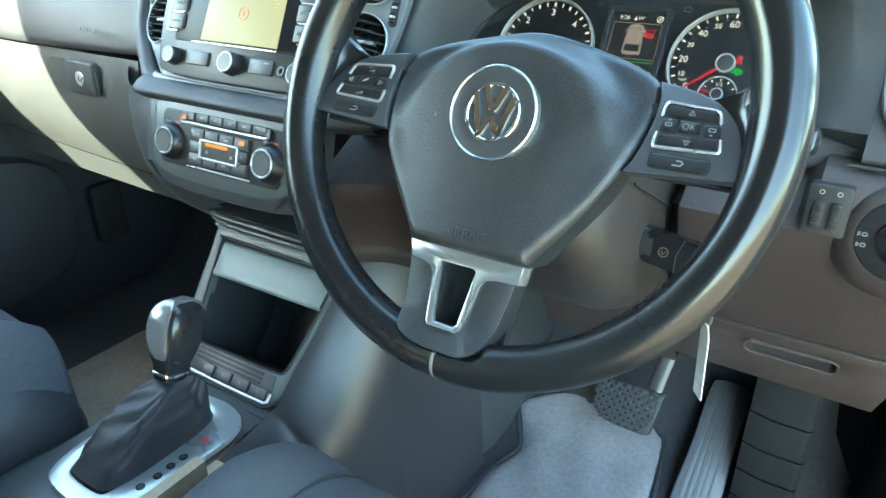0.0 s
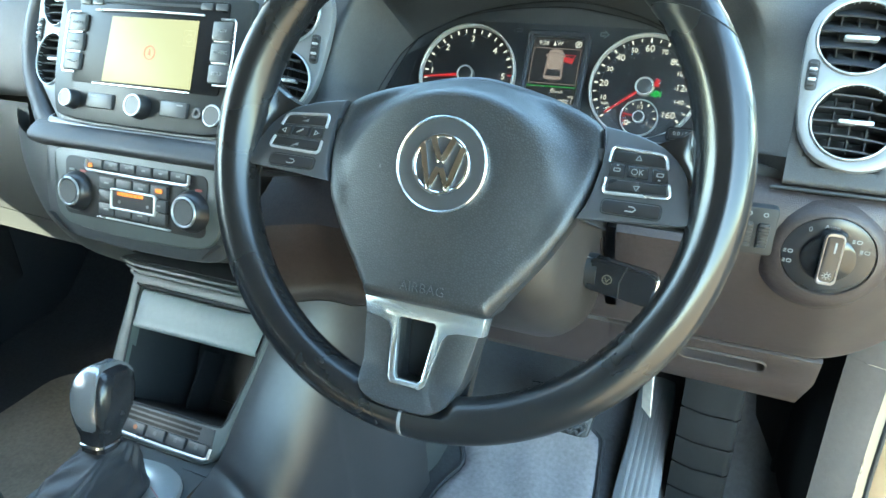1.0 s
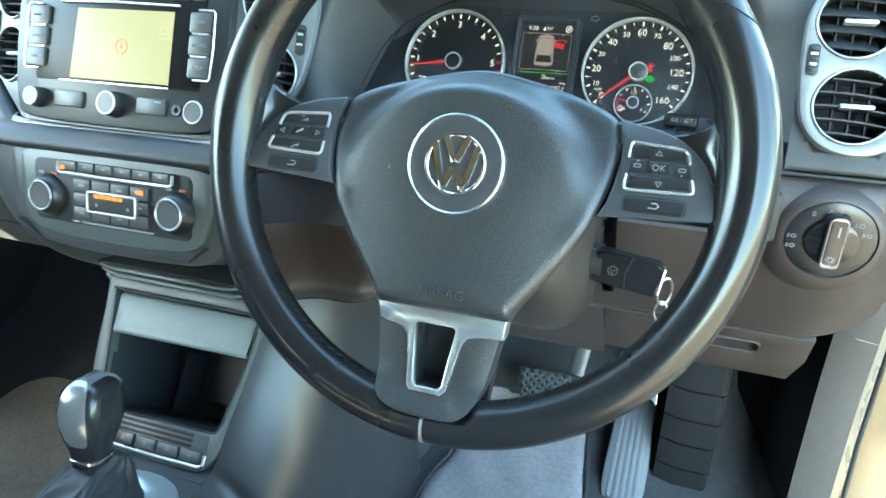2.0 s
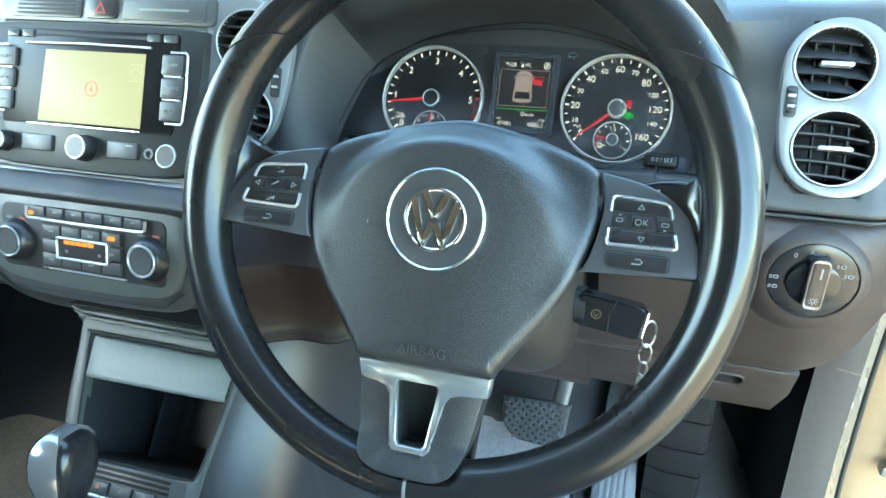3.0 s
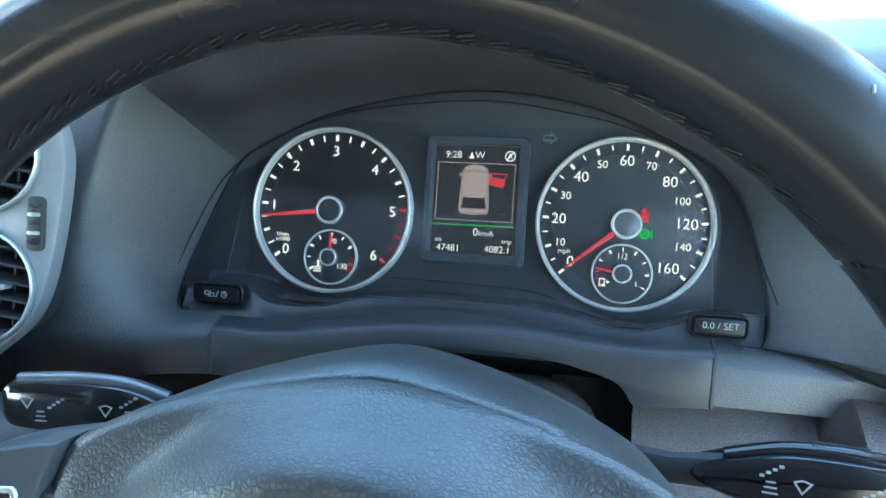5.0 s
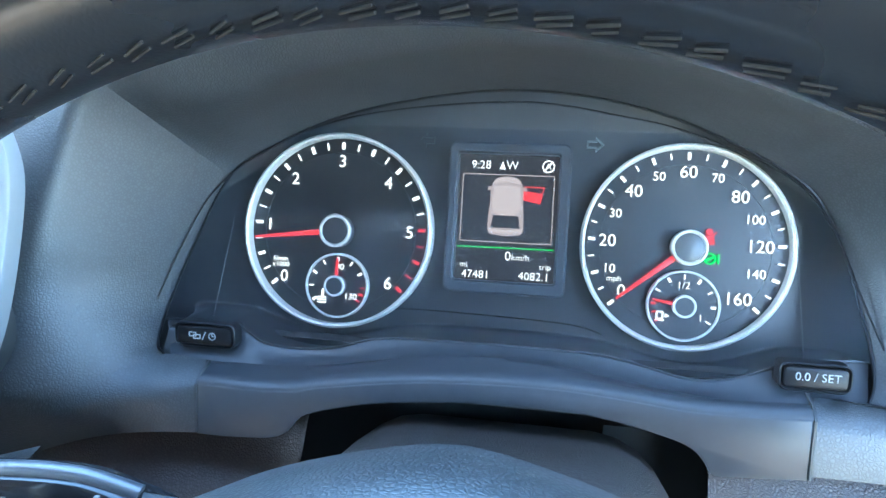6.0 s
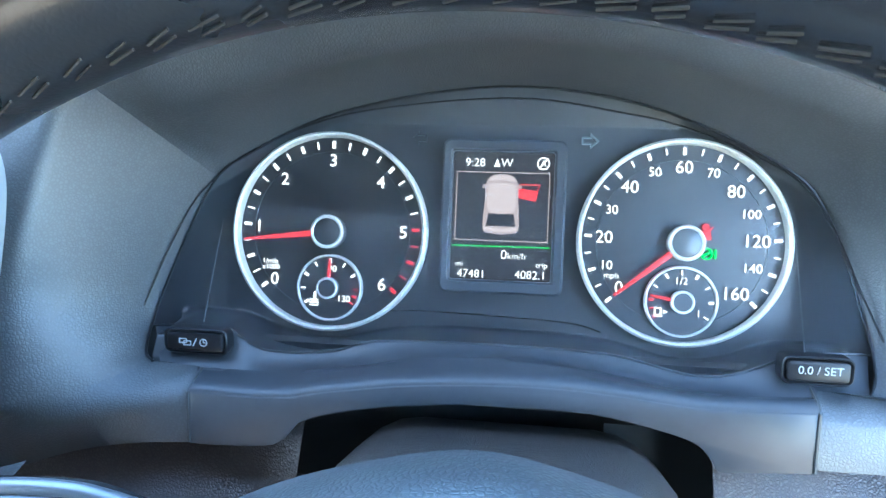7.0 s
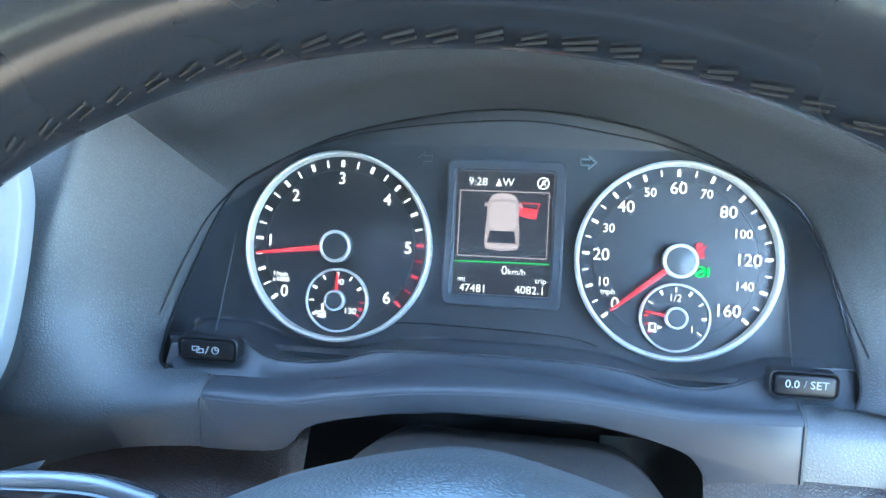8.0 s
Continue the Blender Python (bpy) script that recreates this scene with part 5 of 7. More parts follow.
part("hub_housing", put(WH, loft([[(x, y, pad_edge(x, y) - 0.004) for x, y in pad_line], [(x * 0.965, y * (1.03 if y > 0 else 0.97), -0.045) for x, y in pad_line], [(x * 0.90, y * (1.06 if y > 0 else 0.9), -0.070) for x, y in pad_line], [(x * 0.82, y * (1.06 if y > 0 else 0.85), -0.084) for x, y in pad_line], [(x * 0.7, y * (0.98 if y > 0 else 0.75), -0.094) for x, y in pad_line], [(x * 0.4, y * 0.5, -0.096) for x, y in pad_line]], True, True)), PAD, wheel, "", 60)
part("spoke_backing", put(WH, plate([(-0.16, -0.02), (0.16, -0.02), (0.15, 0.026), (-0.15, 0.026)], -0.036, -0.026, 0.003) + plate([(-0.034, -0.165), (0.034, -0.165), (0.04, -0.08), (-0.04, -0.08)], -0.034, -0.026, 0.003)), MATT, wheel)

# ---- steering column, stalks, key ----
column = thing("steering_column", (0, 0.12, 0.46), "dark grained plastic steering column shroud", "steering column")


def col_row(w, hw, v0, v1, r):
    return [(x, y, w) for x, y in rrect(0.001, (v0 + v1) / 2, 2 * hw, v1 - v0, r, 5)]


part("shroud", put(WH, loft([col_row(-0.070, 0.050, -0.072, 0.030, 0.028), col_row(-0.078, 0.060, -0.084, 0.036, 0.034), col_row(-0.10, 0.068, -0.098, 0.038, 0.036), col_row(-0.15, 0.0745, -0.118, 0.038, 0.038), col_row(-0.19, 0.077, -0.128, 0.036, 0.038), col_row(-0.235, 0.076, -0.128, 0.030, 0.036), col_row(-0.30, 0.07, -0.12, 0.0, 0.03)], True, True)), COLUMN, column, "", 60)
part("shroud_split", put(WH, tube([(0.0755, -0.02, -0.10), (0.0785, -0.022, -0.15), (0.079, -0.024, -0.22)], 0.0012, 6)), MATT, column)
LK = axes((0.0735, 0.132, 0.522), (0, -1, 0.1), (0, 0, 1))
part("ignition_lock", put(LK, lathe([(0.016, -0.012), (0.016, 0.003), (0.013, 0.005), (0.009, 0.005), (0.009, 0.001), (0.0, 0.001)], 32)), MATT, column, "black ignition lock")


def stalk(s):
    nm = "indicator_stalk" if s < 0 else "wiper_stalk"
    st = thing(nm, (s * 0.08, 0.12, 0.61), "black %s stalk with white printed symbols" % ("indicator" if s < 0 else "wiper"), "stalk")
    F2 = axes((-0.121, 0.105, 0.6315) if s < 0 else (0.125, 0.104, 0.636), (1, -0.10 * s, 0.02 * s), (0, 0.35, 0.937))
    a = [(-0.022, -0.0065), (-0.004, -0.0115), (0.03, -0.0125), (0.056, -0.011), (0.060, 0.0), (0.056, 0.0085), (0.03, 0.010), (0.006, 0.009), (-0.010, 0.004), (-0.022, -0.001)]
    a = [(s * x, y) for x, y in a]
    part("lever", put(F2, plate(smooth_line(a, 4, True), -0.014, 0.0, 0.004)), GLOSS, st)
    # the left stalk's top highlight is put in as a lighter plastic
    part("top_edge", put(F2, tube(smooth_line([(s * -0.012, 0.0030, -0.007), (s * 0.000, 0.0072, -0.006), (s * 0.010, 0.0092, -0.006), (s * 0.028, 0.0100, -0.006), (s * 0.054, 0.0085, -0.006)], 4), 0.0034, 10)), SPOKEPANEL if s < 0 else GLOSS, st)
    for k, (x, y) in enumerate(((0.012, -0.001), (0.034, 0.001), (0.041, -0.005), (0.047, 0.001), (0.002, 0.003), (0.002, -0.003))):
        marks = []
        if k % 3 == 0:
            fan = ccw([(s * x, y - 0.003), (s * x + 0.0032, y + 0.0016), (s * x, y + 0.0026), (s * x - 0.0032, y + 0.0016)])
            marks += hollow(fan, inset(fan, 0.0006), -0.001, 0.0002)
        elif k % 3 == 1:
            for j in range(4):
                marks += plate(rrect(s * x - 0.003 + 0.002 * j, y - 0.002 + 0.0013 * j, 0.0016, 0.0010, 0.0002, 2), -0.001, 0.0002)
        else:
            for j in range(3):
                marks += plate(rrect(s * x, y - 0.002 + 0.002 * j, 0.0052 - 0.001 * j, 0.0006, 0.0002, 2), -0.001, 0.0002)
        part("printed_mark", put(F2, marks), FAINTMARK, st)
    if s > 0:
        part("stalk_switch", put(F2, plate(rrect(0.024, 0.0115, 0.020, 0.003, 0.0012, 3), -0.009, -0.004, 0.001)), BUTTON, st, "small grey slide switch")
    part("stalk_root", put(F2, tube([(s * -0.012, -0.003, -0.007), (s * -0.03, -0.006, -0.010), (s * -0.06, -0.010, -0.020)], [0.007, 0.006, 0.008], 10, flat=0.7)), MATT, st)


stalk(-1)
stalk(1)

KF = axes((0.1055, 0.126, 0.521), (0.985, 0.03, -0.16), (0.16, 0.15, 0.975))
key = thing("ignition_key", (0.105, 0.126, 0.47), "black folding car key in the ignition with a paper tag", "car key")
kbody = part("key_body", put(KF, rounded(plate(rrect(0.0, 0.0, 0.056, 0.029, 0.006, 4), -0.007, 0.007), 0.002, 2)), GLOSS, key, "gloss black key body")
part("key_badge", put(KF, ring(0.0034, 0.0042, 0.006, 0.0075, 0.0002, 24, -0.011, -0.0005) + plate([(-0.0132, 0.0008), (-0.0124, 0.0008), (-0.0106, -0.0028), (-0.0114, -0.0028)], 0.006, 0.0074) + plate([(-0.0088, 0.0008), (-0.0096, 0.0008), (-0.0114, -0.0028), (-0.0106, -0.0028)], 0.006, 0.0074)), mat("dull_bronze_print", (0.08, 0.062, 0.040), 0.45), kbody, "dull round badge")
part("key_seam", put(KF, tube([(0.0015, -0.0145, 0.0069), (-0.001, 0.0, 0.0072), (0.0015, 0.0145, 0.0069)], 0.0005, 5)), MATT, kbody)
part("key_blade", put(KF, plate(rrect(-0.038, 0.008, 0.026, 0.008, 0.001, 2), -0.0015, 0.0015)), STEEL, key)
part("key_end", put(KF, plate(rrect(0.0275, 0.0, 0.004, 0.024, 0.0015, 2), -0.0072, 0.0072, 0.001)), CHROME, key)
rp = [(0.1375 + 0.0055 * math.cos(a), 0.124 + 0.004 * math.cos(a), 0.508 + 0.0125 * math.sin(a)) for a in [2 * math.pi * k / 24 for k in range(24)]]
part("key_ring", tube(rp, 0.0011, 6, True), STEEL, key, "bright split ring")
for z0, ph in ((0.489, 0), (0.473, 1.2)):
    rp = [(0.1365 + (0.0035 if ph else 0.005) * math.cos(a), 0.123 + (0.003 if ph else 0.0012) * math.cos(a + ph), z0 + 0.0095 * math.sin(a)) for a in [2 * math.pi * k / 20 for k in range(20)]]
    part("chain_link", tube(rp, 0.0011, 6, True), STEEL, key)
part("paper_tag", put(axes((0.139, 0.121, 0.434), (0.62, -0.78, -0.06), (-0.06, 0.02, 1)), rounded(plate([(-0.004, 0.034), (0.004, 0.034), (0.0075, 0.024), (0.0070, -0.036), (-0.0075, -0.036), (-0.0075, 0.024)], -0.0006, 0.0006), 0.0003, 1)), PAPER, key, "creased pale paper tag")


# ---- light switch, dimmer and drawer on the knee panel ----
lsw = thing("light_switch", (0.256, 0.163, 0.50), "round rotary headlight switch with a bright grip bar", "light switch")
LS = UP @ Matrix.Translation((0.2530, 0.5545, 0.0)) @ Matrix.Scale(0.95, 4)
part("surround", put(LS, loft([[(dx + r * math.cos(a), dy + r * math.sin(a), w) for a in [2 * math.pi * k / 56 for k in range(56)]] for r, dx, dy, w in ((0.0500, -0.0025, -0.0070, -0.012), (0.0455, -0.0015, -0.0045, -0.003), (0.0405, -0.0005, -0.0015, 0.0022), (0.0370, 0, 0, 0.0042), (0.0350, 0, 0, 0.0046), (0.0342, 0, 0, 0.0030))], True)), DASH_LOW, lsw, "moulded mound round the switch", 60)
part("dial_face", put(LS, lathe([(0.034, -0.006), (0.034, 0.0035), (0.0325, 0.0045), (0.020, 0.0042), (0.0, 0.0042)], 56)), KNOBBLACK, lsw)
kn = part("rotary_knob", put(LS, lathe([(0.0205, 0.003), (0.0200, 0.009), (0.0180, 0.0105), (0.0, 0.0105)], 48)), GLOSS, lsw)
GB = LS @ pose(0.0008, 0.0058, 0.0, 0, 0, 0)
part("grip_bar", put(GB, loft([[(x * k, (y + 0.003) * (0.9 + 0.1 * k) - 0.003, w) for x, y in rrect(0.0, -0.003, 0.0142, 0.0440, 0.0040, 5)] for k, w in ((1.35, 0.008), (1.15, 0.011), (1.0, 0.0145), (0.96, 0.0165), (0.9, 0.0172))], True, True)), KNOBBLACK, kn, "black ridge to turn the switch", 60)
part("grip_frame", put(GB, hollow(rrect(0.0, -0.003, 0.0146, 0.0442, 0.0042, 5), rrect(0.0, -0.0010, 0.0104, 0.0410, 0.0028, 5), 0.0130, 0.0176, 0.0009)), STEEL, kn, "chrome edge of the grip")
part("grip_mark", put(GB, plate(rrect(0.0014, 0.0085, 0.0014, 0.0095, 0.0005, 2), 0.015, 0.0176)), GREYMARK, kn)
part("lamp_symbol", put(GB, ring(0.0013, 0.0019, 0.015, 0.0176, 0.0002, 16, 0.0, -0.0165) + [g for k in range(8) for g in tick(0.0, -0.0165, 45 * k, 0.0024, 0.0036, 0.0005, 0.0176)]), GREYMARK, kn)
part("switch_mark", letters("Auto", 0.0054, LS @ pose(-0.0015, 0.0262, 0.0046)), GREYMARK, lsw)
part("switch_mark", letters("0", 0.0062, LS @ pose(-0.0165, 0.0225, 0.0046)), GREYMARK, lsw)
for u0, v0 in ((0.0195, 0.0165), (0.0265, 0.0085), (-0.0275, 0.001), (-0.0270, -0.008)):
    part("lamp_symbol", put(LS, hollow(rrect(u0, v0, 0.0040, 0.0032, 0.0012, 3), rrect(u0, v0, 0.0028, 0.0020, 0.0008, 3), 0.004, 0.0049) + [g for k in (-1, 0, 1) for g in plate(rrect(u0 - 0.0040, v0 + 0.0012 * k, 0.0022, 0.0005, 0.0002, 2), 0.004, 0.0049)]), GREYMARK, lsw)

dim = thing("dimmer_switch", (0.199, 0.163, 0.545), "black panel with two ribbed dimmer wheels", "dimmer switch")
DM = UP @ Matrix.Translation((0.199, 0.567, 0.003))
part("panel", put(DM, plate(rrect(0, 0, 0.030, 0.0405, 0.003, 3), -0.01, 0.0, 0.001)), MATT, dim)
for u0 in (-0.006, 0.006):
    tw = part("wheel", put(DM, plate(rrect(u0, -0.0035, 0.0085, 0.022, 0.002, 3), -0.006, 0.0022, 0.0015)), BUTTON, dim, "ribbed wheel")
    for k in range(8):
        part("rib", put(DM, plate(rrect(u0, -0.0125 + 0.0026 * k, 0.0078, 0.0012, 0.0003, 2), 0.0, 0.0032, 0.0003)), SPOKE, tw)
    part("printed_mark", put(DM, ring(0.0012, 0.0020, -0.001, 0.0003, 0.0002, 16, u0, 0.0145)), GREYMARK, dim)

drawer = thing("storage_drawer", (0.21, 0.28, 0.31), "dark pull-out storage drawer under the knee panel", "drawer")
DF = axes((0.18, 0.2725, 0.372), (1, 0, 0), (0, -0.50, 0.866))
pull = rrect(0.018, 0.0050, 0.084, 0.0220, 0.0085, 5)
part("front", put(DF, cut_plate([(-0.098, 0.034), (0.107, 0.036), (0.109, -0.014), (0.101, -0.064), (-0.098, -0.060)], [pull], -0.012, 0.0035, 0.0018)), DASH_LOW, drawer)
part("pull_recess", put(DF, loft([[(x, y, 0.0030) for x, y in pull], [(x * 0.995, y - 0.001, -0.0040) for x, y in pull], [(0.018 + (x - 0.018) * 0.94, 0.006 + (y - 0.006) * 0.7, -0.0110) for x, y in pull]], True) + plate([(0.018 + (x - 0.018) * 0.95, 0.006 + (y - 0.006) * 0.72) for x, y in pull], -0.0125, -0.0105)), DASH_LOW, drawer, "scooped finger pull")
part("pull_lip", put(DF, hollow(rrect(0.018, 0.0050, 0.0876, 0.0256, 0.0100, 5), pull, 0.0, 0.0056, 0.0010)), DASH_LOW, drawer, "raised lip round the finger pull")


# ---- centre stack ----
stack = thing("centre_stack", (-0.386, 0.12, 0.43), "dull silver centre stack bezel with round vents", "centre console")


def bezel(s, t):
    u = -0.121 + 0.242 * s
    v = -0.064 + 0.176 * t
    out = max(0.0, abs(u) - 0.125)
    w = -0.006 - 7.0 * out * out - 0.14 * out - 0.010 * max(0, (v - 0.07) / 0.04) ** 2
    return (u + 0.004, v, w)


part("bezel", put(RA, grid(bezel, 60, 26)), MID, stack, "dull silver painted bezel")
lip = [(-0.150, -0.045), (-0.138, -0.057), (-0.115, -0.0635), (-0.05, -0.0655), (0.03, -0.0660), (0.10, -0.0650), (0.126, -0.060), (0.140, -0.050)]
part("bright_lip", put(RA, tube([(x, y, -0.002 - 9 * max(0, abs(x) - 0.125) ** 1.5) for x, y in smooth_line(lip, 5)], 0.0046, 10, flat=0.55)), SILVER, stack, "bright lower lip of the bezel")
roll = smooth_line([(0.135, 0.598), (0.108, 0.597), (0.094, 0.590), (0.090, 0.583), (0.096, 0.576), (0.11, 0.570)], 4)
part("padded_roll", loft([[(x, y + 1.6 * max(0, abs(x + 0.386) - 0.13) ** 1.5, z) for y, z in roll] for x in [-0.535 + 0.340 * k / 24 for k in range(25)]]), DASH, stack, "dark padded roll between radio and heater")
part("padded_edge", put(RA, tube(smooth_line([(-0.110, -0.0765, -0.012), (-0.142, -0.066, -0.014), (-0.166, -0.044, -0.020), (-0.190, -0.016, -0.026), (-0.205, 0.020, -0.030), (-0.209, 0.060, -0.034), (-0.203, 0.092, -0.036), (-0.185, 0.116, -0.036)], 5), 0.0125, 12, flat=0.9)), DASH, stack, "padded edge beside the vents", 70)
for s in (-1, 1):
    SF = RA @ pose(0.004 + s * 0.120, 0, -0.006, 0, 11 * s, 0)
    side_p = [(-0.004, 0.112), (0.036, 0.110), (0.062, 0.102), (0.074, 0.082), (0.0755, 0.057), (0.070, 0.014), (0.061, -0.010), (0.044, -0.027), (0.022, -0.046), (0.005, -0.060), (-0.004, -0.062)]
    part("vent_surround", put(SF, cut_plate([(s * x, y) for x, y in smooth_line(side_p, 5)], [circle(s * 0.0345, v0, 0.0287, 48) for v0 in (0.071, 0.006)], -0.010, 0.0, 0.0016)), SILVER, stack, "satin silver vent surround")
    for v0 in (0.071, 0.006):
        round_vent(SF @ Matrix.Translation((0, 0, 0.0012)), s * 0.0345, v0, 0.0275, 8, stack, 6)
    thumbwheel(SF @ Matrix.Translation((0, 0, 0.0012)), s * 0.0635, 0.0385, 0.027, stack)
hp = thing("hazard_switch_panel", (-0.386, 0.188, 0.725), "dark switch strip with a red hazard triangle above the radio", "switch panel")
HP = RA @ Matrix.Translation((0.006, 0.094, -0.006))
part("strip", put(HP, plate(rrect(0, 0, 0.245, 0.026, 0.006, 4), -0.012, 0.002, 0.0015)), CONSOLE, hp)
hz = part("hazard_button", put(HP, plate(rrect(-0.001, 0, 0.036, 0.019, 0.003, 3), 0.0, 0.0042, 0.001)), BUTTON, hp)
tri3 = ccw([(-0.0075, -0.005), (0.0055, -0.005), (-0.001, 0.006)])
part("hazard_triangle", put(HP, hollow(tri3, inset(tri3, 0.0013), 0.003, 0.0047)), mat("hazard_red", (0.35, 0.03, 0.03), 0.5), hz, "red triangle")
for u0, wd in ((-0.066, 0.085), (0.068, 0.090)):
    vt = part("strip_panel", put(HP, plate(rrect(u0, 0, wd, 0.019, 0.003, 3), 0.0, 0.0032, 0.001)), CONSOLE, hp)
    if u0 < 0:
        for k in range(4):
            part("slot", put(HP, plate(rrect(u0, 0.006 - 0.004 * k, wd * 0.8, 0.0018, 0.0006, 2), 0.003, 0.0036)), RECESS, vt)
    else:
        part("faint_lettering_bar", put(HP, plate(rrect(u0, 0, wd * 0.6, 0.0022, 0.0008, 2), 0.003, 0.0035)), GREY, vt)

# ---- radio with map screen ----
radio = thing("radio", (-0.386, 0.115, 0.60), "grey car radio with a pale lit map screen", "radio")
ro = smooth_line([(-0.124, 0.066), (-0.117, 0.076), (-0.06, 0.0785), (0.0, 0.079), (0.06, 0.0785), (0.117, 0.076), (0.125, 0.066), (0.124, 0.0), (0.118, -0.044), (0.105, -0.0555), (0.05, -0.0585), (-0.05, -0.0585), (-0.103, -0.0555), (-0.117, -0.044), (-0.124, 0.0)], 4, True)
part("faceplate", put(RA, plate(ro, -0.012, 0.003, 0.002)), RADIOFACE, radio, "dark grey faceplate")
part("upper_window", put(RA, plate(rrect(0.002, 0.0265, 0.196, 0.090, 0.004, 3), 0.0, 0.0042, 0.0006)), PUSH, radio, "black surround of the screen")
scr = part("screen", put(RA, plate([(-0.051, -0.0150), (0.0655, -0.0150), (0.0655, 0.0520), (-0.047, 0.0520)], 0.003, 0.0058, 0.0005)), NAVLIT, radio, "pale yellow lit map screen")
part("map_marker", put(RA, ring(0.0062, 0.0074, 0.005, 0.0062, 0.0001, 28, 0.009, 0.0175) + plate([(0.0072, 0.015), (0.0108, 0.015), (0.009, 0.021)], 0.005, 0.0062)), NAVRED, scr, "red ring with an arrow")
part("map_button", put(RA, hollow(rrect(0.0570, 0.0345, 0.0135, 0.0155, 0.001, 2), rrect(0.0570, 0.0345, 0.0125, 0.0145, 0.001, 2), 0.005, 0.0060) + ring(0.0034, 0.0042, 0.005, 0.0060, 0.0001, 20, 0.0570, 0.0345)), NAVDIM, scr)
part("screen_lip", put(RA, tube([(-0.070, 0.0575, 0.006), (0.0, 0.0585, 0.0065), (0.072, 0.0575, 0.006)], 0.0010, 8)), SATIN, radio, "thin bright line over the screen")
part("screen_lip", put(RA, tube([(-0.064, -0.0180, 0.0045), (0.066, -0.0180, 0.0045)], 0.0009, 6)), SATIN, radio, "thin bright line round the screen")
part("disc_slot", put(RA, plate(rrect(0.002, 0.0665, 0.140, 0.0028, 0.0012, 2), 0.003, 0.0046)), RECESS, radio)
for u0 in (-0.088, -0.070, 0.073, 0.091):
    part("small_button", put(RA, plate(rrect(u0, 0.0665, 0.014, 0.0065, 0.0012, 2), 0.003, 0.0056, 0.0006)), CONSOLE, radio)
for s, u0 in ((-1, -0.0945), (1, 0.0975)):
    for k in range(3):
        b = part("menu_button", put(RA, plate(rrect(u0 - 0.0015 * s * (1 - k) * 0.5, 0.0435 - 0.0205 * k, 0.0240, 0.0180, 0.0018, 3), 0.003, 0.0068, 0.0010)), CONSOLE, radio, "grey menu button")
        word = (("RADIO", "MEDIA", "PHONE"), ("NAV", "TRAFFIC", "SETUP"))[s > 0][k]
        part("button_lettering", letters(word, 0.0046, RA @ pose(u0, 0.0435 - 0.0205 * k, 0.0070)), GREYMARK, b)
        if k < 2:
            part("bright_divider", put(RA, plate(rrect(u0, 0.0332 - 0.0205 * k, 0.0180, 0.0014, 0.0005, 2), 0.003, 0.0070)), SATIN, radio)
    e = u0 + s * 0.0138
    part("bright_side", put(RA, tube([(u0 - s * 0.004, 0.0545, 0.0062), (e - s * 0.002, 0.0545, 0.0062), (e, 0.052, 0.0062), (e + s * 0.001, 0.02, 0.0062), (e, -0.006, 0.0062), (e - s * 0.002, -0.0085, 0.0062), (u0 - s * 0.004, -0.0085, 0.0062)], 0.0011, 6)), SATIN, radio, "bright bracket line")


def radio_knob(u0, r, h):
    k = part("knob", put(RA, lathe([(r * 1.12, 0.002), (r * 1.08, h * 0.5), (r, h), (r * 0.93, h + 0.001)], 40, u0, -0.0375)), SPOKE, radio, "round knob with a bright ring")
    part("knob_ring", put(RA, ring(r * 0.84, r * 0.99, h - 0.002, h + 0.0016, 0.0006, 44, u0, -0.0375)), ALU, k)
    part("knob_cap", put(RA, lathe([(r * 0.82, h - 0.001), (r * 0.78, h + 0.0009), (0.0, h + 0.0004)], 36, u0, -0.0375)), BUTTON, k)


radio_knob(-0.0895, 0.0092, 0.013)
radio_knob(0.006, 0.0112, 0.015)
radio_knob(0.0955, 0.0110, 0.0035)
for u0, wd in ((-0.050, 0.036), (0.049, 0.034)):
    b = part("seek_button", put(RA, plate(rrect(u0, -0.036, wd, 0.0155, 0.0015, 3), 0.002, 0.0058, 0.0010)), CONSOLE, radio)
    part("button_mark", put(RA, plate(rrect(u0 + (0.008 if u0 > 0 else -0.008), -0.0315, 0.0075, 0.0015, 0.0004, 2), 0.005, 0.0061)), GREYMARK, b)
part("socket", put(RA, ring(0.0022, 0.0058, 0.002, 0.0048, 0.0008, 28, 0.0775, -0.037)), SPOKE, radio, "small round socket")
part("socket_hole", put(RA, lathe([(0.0023, 0.0035), (0.0, 0.0035)], 16, 0.0775, -0.037)), RECESS, radio)

# ---- heater controls ----
heat = thing("climate_control", (-0.384, 0.075, 0.49), "grey heater control panel with two knobs and orange lights", "climate control")
co = smooth_line([(-0.113, 0.025), (-0.104, 0.037), (-0.05, 0.0405), (0.05, 0.0405), (0.107, 0.037), (0.116, 0.025), (0.113, -0.018), (0.098, -0.039), (0.05, -0.0455), (-0.05, -0.0455), (-0.095, -0.039), (-0.110, -0.018)], 5, True)
part("surround", put(CM, plate([(x * 1.16, y * 1.24 - 0.002) for x, y in co], -0.03, -0.003, 0.003)), CONSOLE, heat, "dark grey surround")
part("panel", put(CM, plate(co, -0.01, 0.0015, 0.0025)), MID, heat, "satin grey panel")
part("black_field", put(CM, plate(rrect(0.0015, 0.0, 0.190, 0.062, 0.008, 4), 0.0, 0.0026, 0.0006)), MATT, heat)
